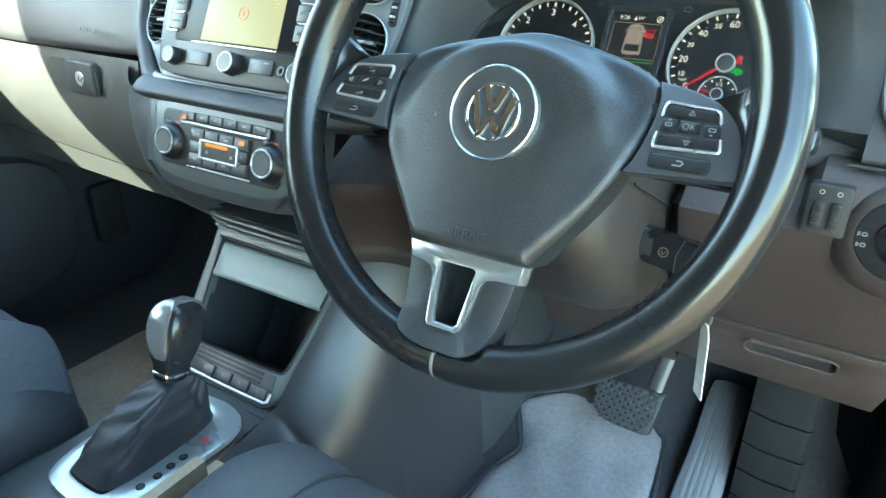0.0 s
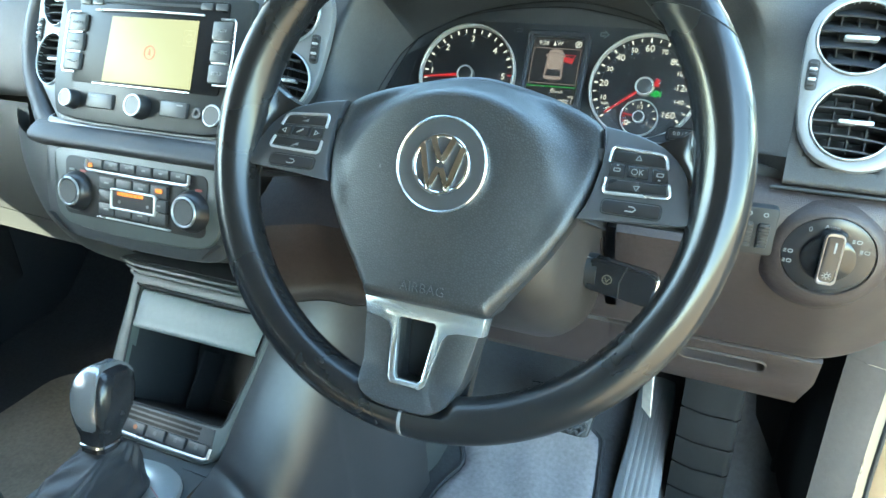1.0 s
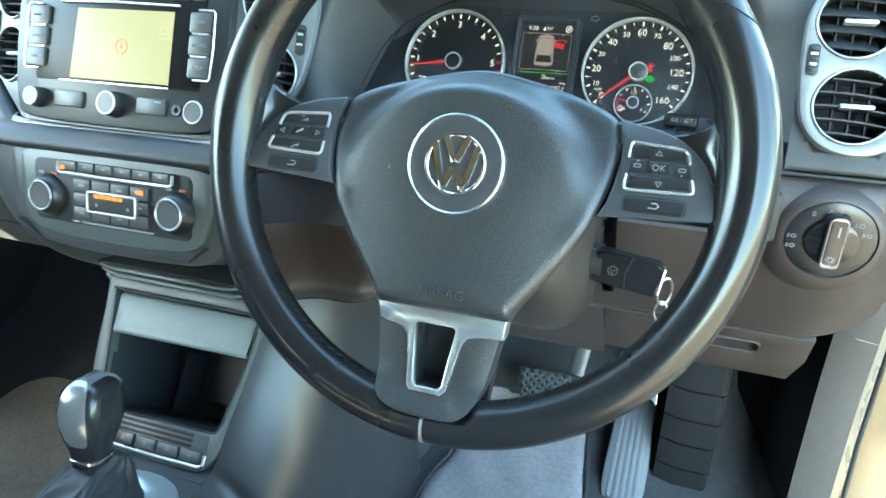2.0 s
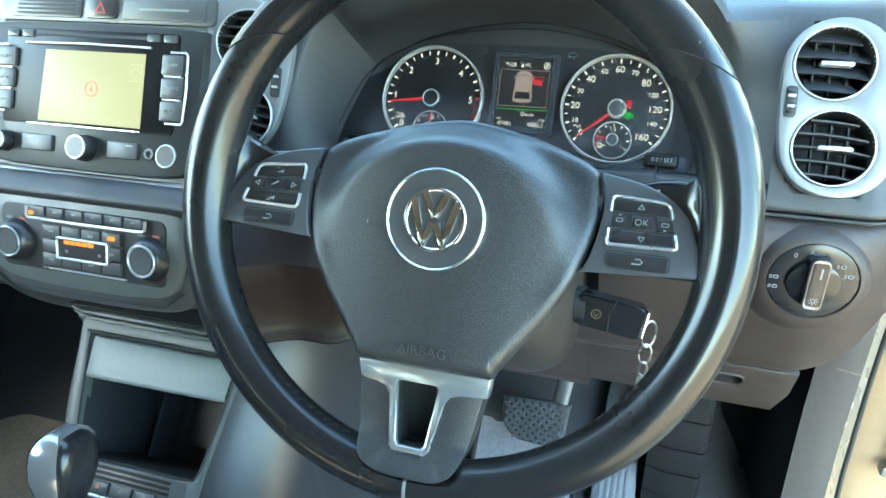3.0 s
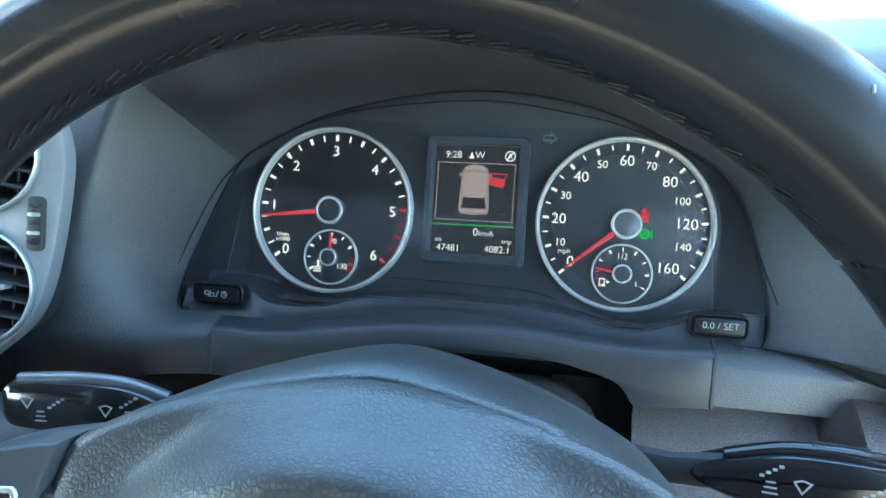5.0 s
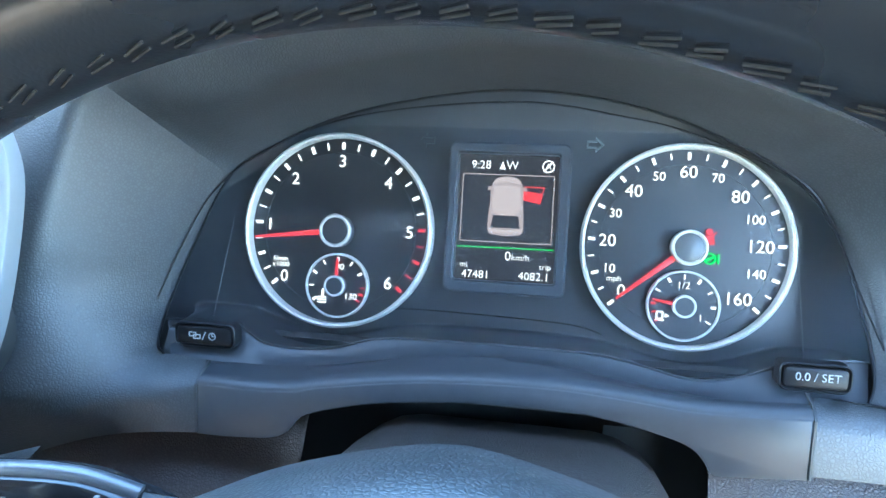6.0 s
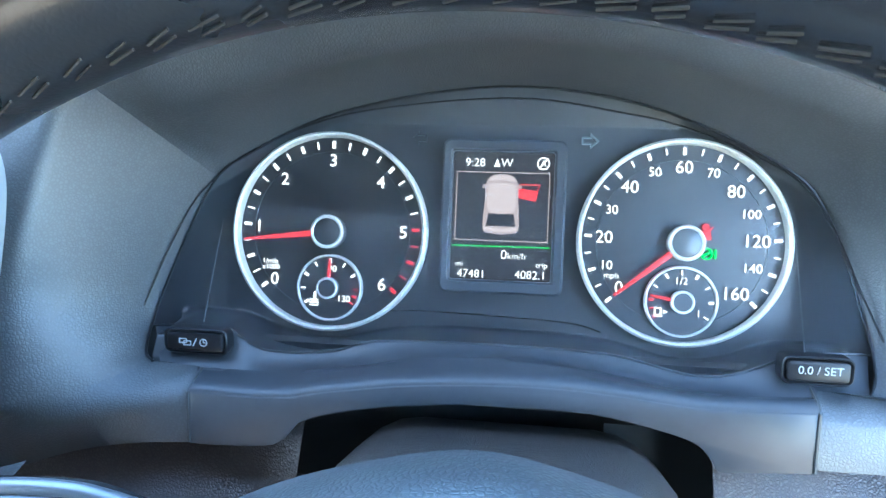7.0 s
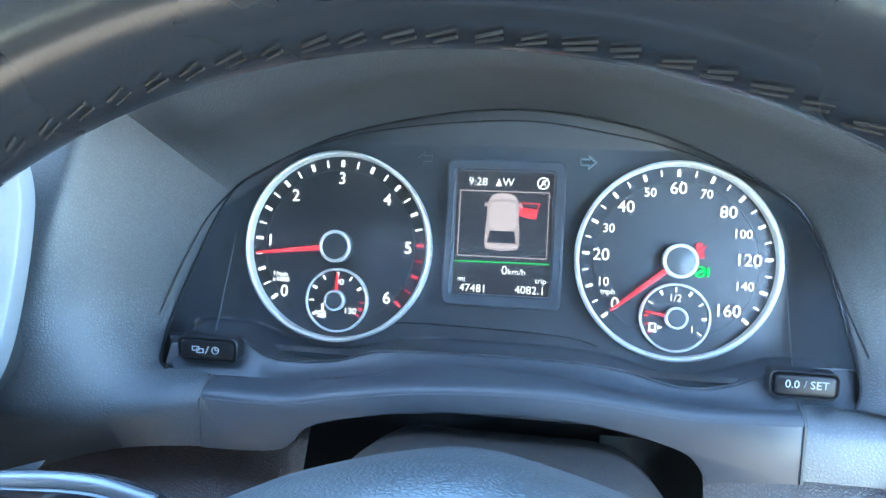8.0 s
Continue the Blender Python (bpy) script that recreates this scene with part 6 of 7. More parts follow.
for k in range(6):
    b = part("top_button", put(CM, plate(rrect(-0.0465 + 0.0222 * k, 0.0265, 0.0200, 0.0095, 0.0012, 3), 0.002, 0.0072, 0.0010)), CONSOLE, heat, "grey button")
    if k == 0:
        part("button_light", put(CM, plate(rrect(-0.0525, 0.0245, 0.0055, 0.0040, 0.0006, 2), 0.006, 0.0076)), ORANGE, b, "lit orange mark")
    else:
        part("button_mark", put(CM, plate(rrect(-0.0465 + 0.0222 * k, 0.0272, 0.0050, 0.0018, 0.0005, 2), 0.006, 0.0074)), GREYMARK, b)
part("bright_strip", put(CM, tube([(-0.0590, 0.0300, 0.0060), (-0.0592, 0.0215, 0.0066), (-0.0565, 0.0195, 0.0066), (0.009, 0.0190, 0.0070), (0.0740, 0.0195, 0.0066), (0.0772, 0.0215, 0.0066), (0.0772, 0.0300, 0.0060)], 0.0016, 8)), SATIN, heat, "bright strip under the buttons")
for row, v0 in enumerate((0.0085, -0.0055, -0.0190)):
    for k in range(4):
        u0 = -0.031 + 0.0232 * k
        if row == 1 and k in (1, 2):
            continue
        b = part("field_button", put(CM, plate(rrect(u0, v0, 0.0215, 0.0120, 0.001, 2), 0.002, 0.0058, 0.0009)), CONSOLE, heat)
        if row == 0 and k == 3:
            part("button_light", put(CM, plate(rrect(u0 + 0.001, v0 + 0.001, 0.0085, 0.0040, 0.0006, 2), 0.005, 0.0063)), ORANGE, b, "lit orange mark")
        elif (row + k) % 2 == 0:
            part("button_mark", put(CM, plate(rrect(u0, v0, 0.0065, 0.0018, 0.0005, 2), 0.005, 0.0061)), GREYMARK, b)
fo, fi = rrect(0.0065, -0.0060, 0.0600, 0.0215, 0.002, 3), rrect(0.0065, -0.0060, 0.0560, 0.0175, 0.0012, 3)
fan = part("fan_display", put(CM, plate(fi, 0.002, 0.0064)), BUTTON, heat)
part("bright_frame", put(CM, hollow(fo, fi, 0.003, 0.0084, 0.0006)), SATIN, fan, "bright frame")
for k in range(5):
    part("fan_light", put(CM, plate(rrect(-0.0115 + 0.0070 * k, 0.0000, 0.0062, 0.0034, 0.0005, 2), 0.006, 0.0069)), ORANGE, fan, "lit orange bar")
for u0 in (-0.012, 0.026):
    part("fan_mark", put(CM, plate(circle(u0, -0.0085, 0.0018, 10), 0.006, 0.0068)), GREYMARK, fan)
for s, u0 in ((-1, -0.0755), (1, 0.0790)):
    k = part("temperature_knob", put(CM, lathe([(0.0215, 0.002), (0.0208, 0.004), (0.0190, 0.009), (0.0170, 0.0125), (0.0158, 0.0135)], 48, u0, -0.0055)), SPOKE, heat, "round black knob with a bright ring")
    part("knob_ring", put(CM, ring(0.0129, 0.0153, 0.0115, 0.0150, 0.0008, 52, u0, -0.0055)), ALU, k)
    part("knob_cap", put(CM, lathe([(0.0128, 0.012), (0.0118, 0.0142), (0.0, 0.0138)], 40, u0, -0.0055)), CONSOLE, k)
    for m, g in ((REDLIT, 1), (GREY, -1)):
        part("warm_mark" if g > 0 else "cool_mark", put(CM, plate(rrect(u0 + g * 0.008, 0.0165, 0.0080, 0.0024, 0.0008, 2), 0.002, 0.0036)), mat("printed_red", (0.30, 0.06, 0.05), 0.5) if g > 0 else GREY, heat)
part("lower_line", put(CM, plate(rrect(0.004, -0.0285, 0.100, 0.0016, 0.0005, 2), 0.002, 0.0040)), SATIN, heat)

# ---- tray, cubby and gear console ----
con = thing("gear_console", (-0.37, 0.0, 0.0), "grey and dark plastic centre console with an open cubby", "console")
C0, C1 = -0.478, -0.283
part("tray_back", block(C0 - 0.03, C1 + 0.03, 0.19, 0.20, 0.39, 0.50), RECESS, con)
part("tray_floor", block(C0 - 0.004, C1 + 0.004, 0.13, 0.20, 0.4245, 0.4285, 0.0015), RECESS, con)
for z0, y0 in ((0.4250, 0.128), (0.4125, 0.134)):
    part("bright_edge", tube([(C0 - 0.008, y0 + 0.008, z0), (C0 + 0.02, y0, z0), (C1 - 0.02, y0, z0), (C1 + 0.004, y0 + 0.010, z0)], 0.0042, 8, flat=0.6), MID, con, "satin tray edge")
part("tray_gap", block(C0, C1, 0.140, 0.19, 0.404, 0.422), RECESS, con)
part("tray_base", block(-0.488, -0.262, 0.152, 0.30, 0.36, 0.4225), RECESS, con)
# sloping frame of the cubby, in one plane from the tray down to the switches
FP = axes((-0.377, 0.0825, 0.336), (1, 0, 0), (0, 0.6755, 0.7374))
fr_o = smooth_line([(-0.104, 0.088), (-0.099, 0.057), (-0.092, 0.002), (-0.085, -0.032), (-0.076, -0.070), (-0.066, -0.090), (-0.045, -0.0965), (0.055, -0.0970), (0.078, -0.0965), (0.090, -0.088), (0.0985, -0.073), (0.102, -0.045), (0.109, 0.007), (0.1145, 0.063), (0.1155, 0.084), (0.106, 0.092), (-0.095, 0.092)], 4, True)
fr_i = smooth_line([(-0.086, 0.072), (-0.079, 0.032), (-0.069, -0.021), (-0.064, -0.048), (-0.055, -0.056), (0.010, -0.0555), (0.080, -0.0545), (0.0925, -0.048), (0.097, -0.026), (0.105, 0.030), (0.1055, 0.068), (0.098, 0.076), (-0.076, 0.076)], 4, True)
part("cubby_frame", put(FP, cut_plate(fr_o, [fr_i], -0.014, 0.0, 0.003)), MID, con, "grey frame round the cubby")
part("frame_rim", put(FP, tube([(x, y, 0.0) for x, y in fr_i], 0.0013, 6, True)), RECESS, con)
part("cubby_box", put(FP, loft([[(x, y, -0.008) for x, y in fr_i], [(x * 0.97, y * 0.8 - 0.012, -0.10) for x, y in fr_i], [(x * 0.9, y * 0.7 - 0.015, -0.13) for x, y in fr_i], [(0.0, 0.0, -0.131) for x, y in fr_i]], True)), RECESS, con, "black open cubby")
part("cubby_divider", put(FP, block(-0.032, -0.029, -0.055, 0.02, -0.13, -0.085, 0.001)), RECESS, con)
part("cubby_mat", put(FP, plate(rrect(0.040, 0.0, 0.09, 0.07, 0.006, 3), -0.122, -0.112, 0.003)), MATT, con, "ribbed rubber liner")
def lid_row(a, z_of):
    """Across the lid, from its passenger edge to its driver edge, at a share a of its height."""
    x0, x1 = -0.0825 + 0.0068 * (1 - a), 0.1035 - 0.0012 * (1 - a)
    return [(x0 + (x1 - x0) * k / 16, z_of[0] + 0.0025 * k / 16 * (1 - a), z_of[1] - 0.0030 * max(0.0, abs(k / 8 - 1) - 0.9) * 10) for k in range(17)]


part("roller_lid", put(FP, loft([lid_row(a, zw) for a, zw in ((1.0, (0.073, -0.004)), (0.97, (0.0715, 0.0)), (0.9, (0.068, 0.0016)), (0.5, (0.050, 0.0026)), (0.2, (0.036, 0.0036)), (0.08, (0.0305, 0.0044)), (0.02, (0.0272, 0.0036)), (0.0, (0.0258, 0.0010)), (0.0, (0.0264, -0.006)), (0.1, (0.030, -0.010)))])), GREY, con, "satin grey cubby lid with a rolled lip", 60)
part("lid_groove", put(FP, tube([(-0.080, 0.0755, 0.0), (0.100, 0.0755, 0.0)], 0.0022, 6)), RECESS, con)
sp = part("switch_plinth", put(FP, plate([(-0.050, -0.058), (0.084, -0.058), (0.089, -0.090), (-0.055, -0.092)], -0.004, 0.0012, 0.001)), CONSOLE, con)
for k in range(3):
    part("plinth_slot", put(FP, plate(rrect(0.013, -0.0612 - 0.0055 * k, 0.108, 0.0034, 0.0014, 3), -0.004, 0.0018)), PUSH, sp)
for k in range(4):
    u0 = -0.017 + 0.0290 * k
    b = part("console_switch", put(FP, plate(rrect(u0, -0.0815, 0.0265, 0.0130, 0.0018, 3), -0.002, 0.0044, 0.0014)), CONSOLE, sp, "grey push switch")
    part("switch_mark", put(FP, plate(circle(u0, -0.0805, 0.0026, 12), 0.002, 0.0048)), mat("dim_orange_print", (0.35, 0.12, 0.04), 0.5) if k == 0 else MID, b)
part("bright_edge", put(FP, tube([(-0.040, -0.0905, 0.0022), (0.02, -0.0912, 0.0026), (0.082, -0.0905, 0.0022), (0.0865, -0.0880, 0.0022), (0.0870, -0.078, 0.0022)], 0.0018, 8)), SATIN, sp, "bright front edge")


# side skins of the console, from the frame out and down to the carpet
def console_side(s, t):
    """s along the car from front to back, t from the top edge down."""
    top = smooth_line([(-0.250, 0.30, 0.52), (-0.254, 0.20, 0.45), (-0.262, 0.142, 0.400), (-0.263, 0.125, 0.380), (-0.268, 0.087, 0.339), (-0.275, 0.052, 0.300), (-0.278, 0.030, 0.274), (-0.284, 0.012, 0.261), (-0.278, -0.05, 0.258), (-0.272, -0.12, 0.262), (-0.268, -0.30, 0.27)], 5)
    x, y, z = top[round(s * (len(top) - 1))]
    bulge = 0.048 * math.sin(min(1, t * 2.2) * math.pi / 2) + 0.035 * t
    return (x + bulge, y + 0.02 * t * (1 - s), z * (1 - t ** 1.25) - 0.004 * t - 0.012 * t * t + 0.012 * math.sin(t * math.pi) * (1 - s))


part("driver_side_skin", grid(console_side, 50, 32), SIDE, con, "dark side skin of the console", 70)


def console_left(s, t):
    top = smooth_line([(-0.505, 0.30, 0.50), (-0.498, 0.20, 0.44), (-0.482, 0.142, 0.398), (-0.476, 0.121, 0.376), (-0.469, 0.084, 0.336), (-0.462, 0.061, 0.310), (-0.448, 0.026, 0.272), (-0.438, -0.02, 0.259), (-0.436, -0.06, 0.258), (-0.436, -0.12, 0.262), (-0.440, -0.30, 0.27)], 5)
    x, y, z = top[round(s * (len(top) - 1))]
    return (x - 0.012 * math.sin(min(1, t * 1.6) * math.pi / 2) - 0.02 * t, y, z * (1 - t))


part("passenger_side_skin", grid(console_left, 50, 12), CONSOLE, con, "", 70)
deck = smooth_line([(-0.284, 0.018), (-0.282, -0.04), (-0.275, -0.12), (-0.272, -0.30)], 5)
deck_l = smooth_line([(-0.448, 0.020), (-0.438, -0.04), (-0.437, -0.12), (-0.442, -0.30)], 5)
part("deck", loft([[(a[0] + (b[0] - a[0]) * k / 6, a[1] + (b[1] - a[1]) * k / 6, 0.2605 + 0.002 * math.sin(k / 6 * math.pi)) for k in range(7)] for a, b in zip(deck, deck_l)]), CONSOLE, con)
part("deck_corner", block(-0.320, -0.2785, 0.004, 0.046, 0.225, 0.262, 0.004), CONSOLE, con)
part("foot_block", loft([[(-0.26, 0.30, z), (-0.205, 0.30, z), (-0.183, 0.318, z), (-0.172, 0.36, z), (-0.168, 0.60, z)] for z in (0.0, 0.10, 0.22, 0.34)]), CONSOLE, con, "dark plastic panel at the front of the console", 60)

gear = thing("gear_selector", (-0.345, -0.075, 0.262), "automatic gear selector with a leather boot in a satin surround", "gear selector")
po = smooth_line([(-0.350, 0.000), (-0.318, -0.001), (-0.294, -0.014), (-0.284, -0.045), (-0.288, -0.10), (-0.298, -0.165), (-0.318, -0.178), (-0.375, -0.178), (-0.402, -0.165), (-0.412, -0.12), (-0.405, -0.05), (-0.385, -0.010)], 5, True)
pi_ = smooth_line([(-0.352, -0.019), (-0.338, -0.020), (-0.328, -0.030), (-0.322, -0.06), (-0.320, -0.10), (-0.324, -0.15), (-0.334, -0.160), (-0.370, -0.160), (-0.386, -0.152), (-0.393, -0.12), (-0.388, -0.06), (-0.374, -0.026)], 5, True)
part("surround", put(TOP, cut_plate(po, [pi_], 0.0, 0.007, 0.002)), ALU, gear, "satin aluminium surround")
part("well", put(TOP, plate(pi_, -0.004, 0.0015)), RECESS, gear)
for k, (x, y, txt) in enumerate(((-0.303, -0.055, "P"), (-0.3015, -0.084, "R"), (-0.302, -0.099, "N"), (-0.3015, -0.115, "D"), (-0.3035, -0.133, "S"))):
    b = part("position_light", put(TOP, lathe([(0.0046, 0.006), (0.0046, 0.0076), (0.0, 0.0078)], 20, x, y)), mat("position_red", (0.45, 0.06, 0.10), 0.4) if k == 0 else BUTTON, gear, "round gear position mark")
    part("position_letter", letters(txt, 0.0058, TOP @ pose(x, y, 0.0079, 0, 0, -20), 0.0001), GREYMARK, b)
part("faint_lettering_bar", put(TOP, plate([(-0.320, -0.030), (-0.302, -0.038), (-0.3025, -0.0392), (-0.3205, -0.0312)], 0.006, 0.0073)), mat("faint_red_print", (0.45, 0.25, 0.25), 0.5), gear)
KB, KT = Vector((-0.343, -0.052, 0.338)), Vector((-0.345, -0.032, 0.408))


def boot_row(f):
    out = []
    for k in range(56):
        a = 2 * math.pi * k / 56
        ex, ey = math.copysign(abs(math.cos(a)) ** 0.48, math.cos(a)), math.copysign(abs(math.sin(a)) ** 0.48, math.sin(a))
        sx, sy = 0.026 * (1 - f) ** 0.9 + 0.0130, 0.056 * (1 - f) ** 0.95 + 0.0140
        c = Vector((-0.356, -0.088, 0.268)).lerp(KB + Vector((0, 0, -0.004)), f)
        fold = (0.0016 * (1 - abs(math.sin(f * 13 + math.sin(a * 2 + 1) * 2.4))) + 0.0024 * math.sin(a * 4 + f * 5) + 0.0020 * (1 - abs(math.sin(a * 4.5 - f * 9))) + 0.0010 * math.sin(a * 11 - f * 21)) * math.sin(f * math.pi) ** 0.7
        out.append((c.x + ex * (sx + fold), c.y + ey * (sy + fold), c.z + 0.5 * fold + 0.012 * math.sin(f * math.pi) ))
    return out


part("boot", loft([boot_row(k / 40) for k in range(41)], True, True), SEATLEATHER, gear, "creased black leather boot", 80)
GK = Matrix.Translation(KB) @ (KT - KB).to_track_quat("Z", "Y").to_matrix().to_4x4()


def knob_row(z, a, b, dy):
    a, b, z = a * 1.04, b * 1.02, z * 1.0
    return [(a * math.copysign(abs(math.cos(q)) ** 0.5, math.cos(q)), dy + b * math.copysign(abs(math.sin(q)) ** 0.5, math.sin(q)), z) for q in [2 * math.pi * k / 28 for k in range(28)]]


knob = part("knob", put(GK, loft([knob_row(-0.004, 0.0135, 0.0145, 0), knob_row(0.012, 0.0145, 0.0155, 0), knob_row(0.024, 0.0185, 0.020, -0.001), knob_row(0.040, 0.0215, 0.0245, -0.003), knob_row(0.055, 0.0215, 0.0255, -0.004), knob_row(0.067, 0.0200, 0.0235, -0.005), knob_row(0.074, 0.0165, 0.0185, -0.005), knob_row(0.0775, 0.0110, 0.0125, -0.005), knob_row(0.0785, 0.005, 0.007, -0.005)], True, True)), KNOBBLACK, gear, "satin black selector knob", 60)
part("knob_spine", put(GK, loft([[(max(-0.64 * aa, min(0.64 * aa, x)), y * 1.05 - 0.0002, z * 1.012) for x, y, z in knob_row(zz, aa, bb, dd)] for zz, aa, bb, dd in ((0.018, 0.0150, 0.0165, 0), (0.026, 0.0190, 0.0205, -0.001), (0.040, 0.0218, 0.0250, -0.003), (0.055, 0.0218, 0.0260, -0.004), (0.068, 0.0200, 0.0238, -0.005), (0.0750, 0.0165, 0.0188, -0.005), (0.0790, 0.0110, 0.0125, -0.005), (0.0800, 0.005, 0.006, -0.005))], True, True)), mat("knob_spine_metal", (0.30, 0.31, 0.32), 0.26, metal=0.65, vary=0.05), knob, "dull metal spine over the knob", 60)
part("knob_side_line", put(GK, tube([(0.0226, -0.004 + 0.0160 * math.cos(a), 0.047 + 0.0200 * math.sin(a)) for a in [2 * math.pi * k / 28 for k in range(28)]], 0.0010, 6, True)), GLOSS, knob, "oval line on the side of the knob")
part("knob_collar", put(GK, loft([knob_row(0.001, 0.0136, 0.0146, 0), knob_row(0.0016, 0.0146, 0.0158, 0), knob_row(0.0042, 0.0147, 0.0159, 0), knob_row(0.0048, 0.0137, 0.0147, 0)], True)), CHROME, knob, "chrome collar")

# ---- glovebox and passenger side ----
glove = thing("glovebox", (-0.82, 0.15, 0.38), "grey plastic glovebox lid with a round lock", "glovebox")


def glove_face(s, t):
    x = -1.10 + 0.492 * s
    zb = 0.44 - 0.02 * s
    z = 0.598 + (zb - 0.598) * t
    return (x, 0.157 - 0.012 * math.sin(t * math.pi) + 0.03 * t * t, z)


part("lid", loft([[glove_face(i / 20, j / 14) for i in range(21)] for j in range(15)] + [[(lambda p: (p[0], p[1] + 0.05, p[2] - 0.008))(glove_face(i / 20, 1)) for i in range(21)]]), GLOVE, glove, "", 50)


def glove_low(s, t):
    x = -1.10 + 0.60 * s
    p = glove_face(min(1, s * 1.26), 1)
    return (x, p[1] + 0.0005 + 0.02 * t, p[2] - 0.001 - (0.05 * t) * (1 - 0.2 * s) )


part("lower_skirt", grid(glove_low, 20, 6), GLOVE, glove)
LH = axes((-0.742, 0.1495, 0.565), (1, 0, 0), (0, 0.0, 1))
part("latch_recess", put(LH, loft([[(x, y, 0.0035) for x, y in rrect(-0.006, 0.0, 0.112, 0.047, 0.010, 5)], [(x, y, -0.001) for x, y in rrect(-0.006, 0.0, 0.106, 0.042, 0.009, 5)], [(x, y, -0.0012) for x, y in rrect(-0.006, 0.0, 0.05, 0.01, 0.004, 5)]], True, True)), GLOVE, glove, "shallow scoop behind the latch", 60)
lt = part("latch", put(LH, plate(rrect(0.014, 0.0, 0.062, 0.046, 0.006, 4), -0.003, 0.007, 0.003)), CONSOLE, glove, "grey latch handle")
part("lock_cylinder", put(LH, lathe([(0.0098, 0.006), (0.0098, 0.0085), (0.008, 0.0092), (0.0, 0.0092)], 28, 0.016, 0.0)), SATIN, lt, "round metal lock")
part("lock_slot", put(LH, plate(rrect(0.016, 0.0, 0.0016, 0.008, 0.0006, 2), 0.008, 0.0097)), RECESS, lt)


def stack_side(s, t):
    line = smooth_line([(-0.632, 0.160, 0.592), (-0.628, 0.152, 0.55), (-0.605, 0.15, 0.49), (-0.56, 0.152, 0.435), (-0.492, 0.160, 0.404)], 5)
    inner = smooth_line([(-0.485, 0.113, 0.583), (-0.492, 0.099, 0.545), (-0.488, 0.086, 0.500), (-0.478, 0.105, 0.462), (-0.470, 0.150, 0.425)], 5)
    k = round(s * (len(line) - 1))
    p, q = Vector(line[k]), Vector(inner[k])
    m = p.lerp(q, t)
    return (m.x, m.y - 0.026 * math.sin(t * math.pi) * (1 - s) ** 0.5, m.z - 0.008 * math.sin(t * math.pi))


part("console_cheek", grid(stack_side, 20, 10), CONSOLE, stack, "dark cheek between the heater panel and the glovebox", 60)
part("stack_filler", block(-0.610, -0.500, 0.172, 0.200, 0.565, 0.601, 0.003), DASH, stack)
part("cheek_gap", tube([stack_side(k / 20, 0) for k in range(21)], 0.0022, 6), RECESS, stack)
part("lower_return", grid(lambda s, t: (-0.500 + 0.229 * s, 0.070 + 0.11 * t, 0.490 - 0.045 * math.sin(t * math.pi / 2) + 0.02 * max(0, abs(s - 0.5) - 0.4) * 10), 20, 8), DASH, stack)

door = thing("passenger_door", (-1.14, 0.0, 0.0), "black passenger door card with a moulded pocket", "door")
DC = axes((-1.138, 0, 0), (0, 1, 0), (0, 0, 1))
part("card", put(DC, plate([(-0.80, 0.02), (0.62, 0.02), (0.62, 0.72), (-0.80, 0.72)], 0.0, 0.012, 0.004)), DOORCARD, door)
part("pocket", put(DC, plate(smooth_line([(-0.35, 0.09), (0.14, 0.10), (0.25, 0.14), (0.28, 0.24), (0.25, 0.34), (0.10, 0.38), (-0.35, 0.38)], 5, True), 0.01, 0.06, 0.02)), DOORCARD, door, "moulded door pocket")
part("armrest", put(DC, plate(rrect(-0.25, 0.52, 0.62, 0.09, 0.03, 4), 0.01, 0.08, 0.02)), DOORCARD, door)
part("kick_recess", put(DC, plate(rrect(0.36, 0.20, 0.07, 0.13, 0.012, 4), 0.010, 0.03, 0.006)), MATT, door)
rest = solo("passenger_floor_mat", put(axes((0, 0, 0.001), (1, 0, 0), (0, 1, 0)), plate(rrect(-0.745, 0.09, 0.39, 0.46, 0.06, 6), -0.002, 0.008, 0.003)), MATBEIGE, "beige-grey carpet mat in the passenger footwell", "floor mat")


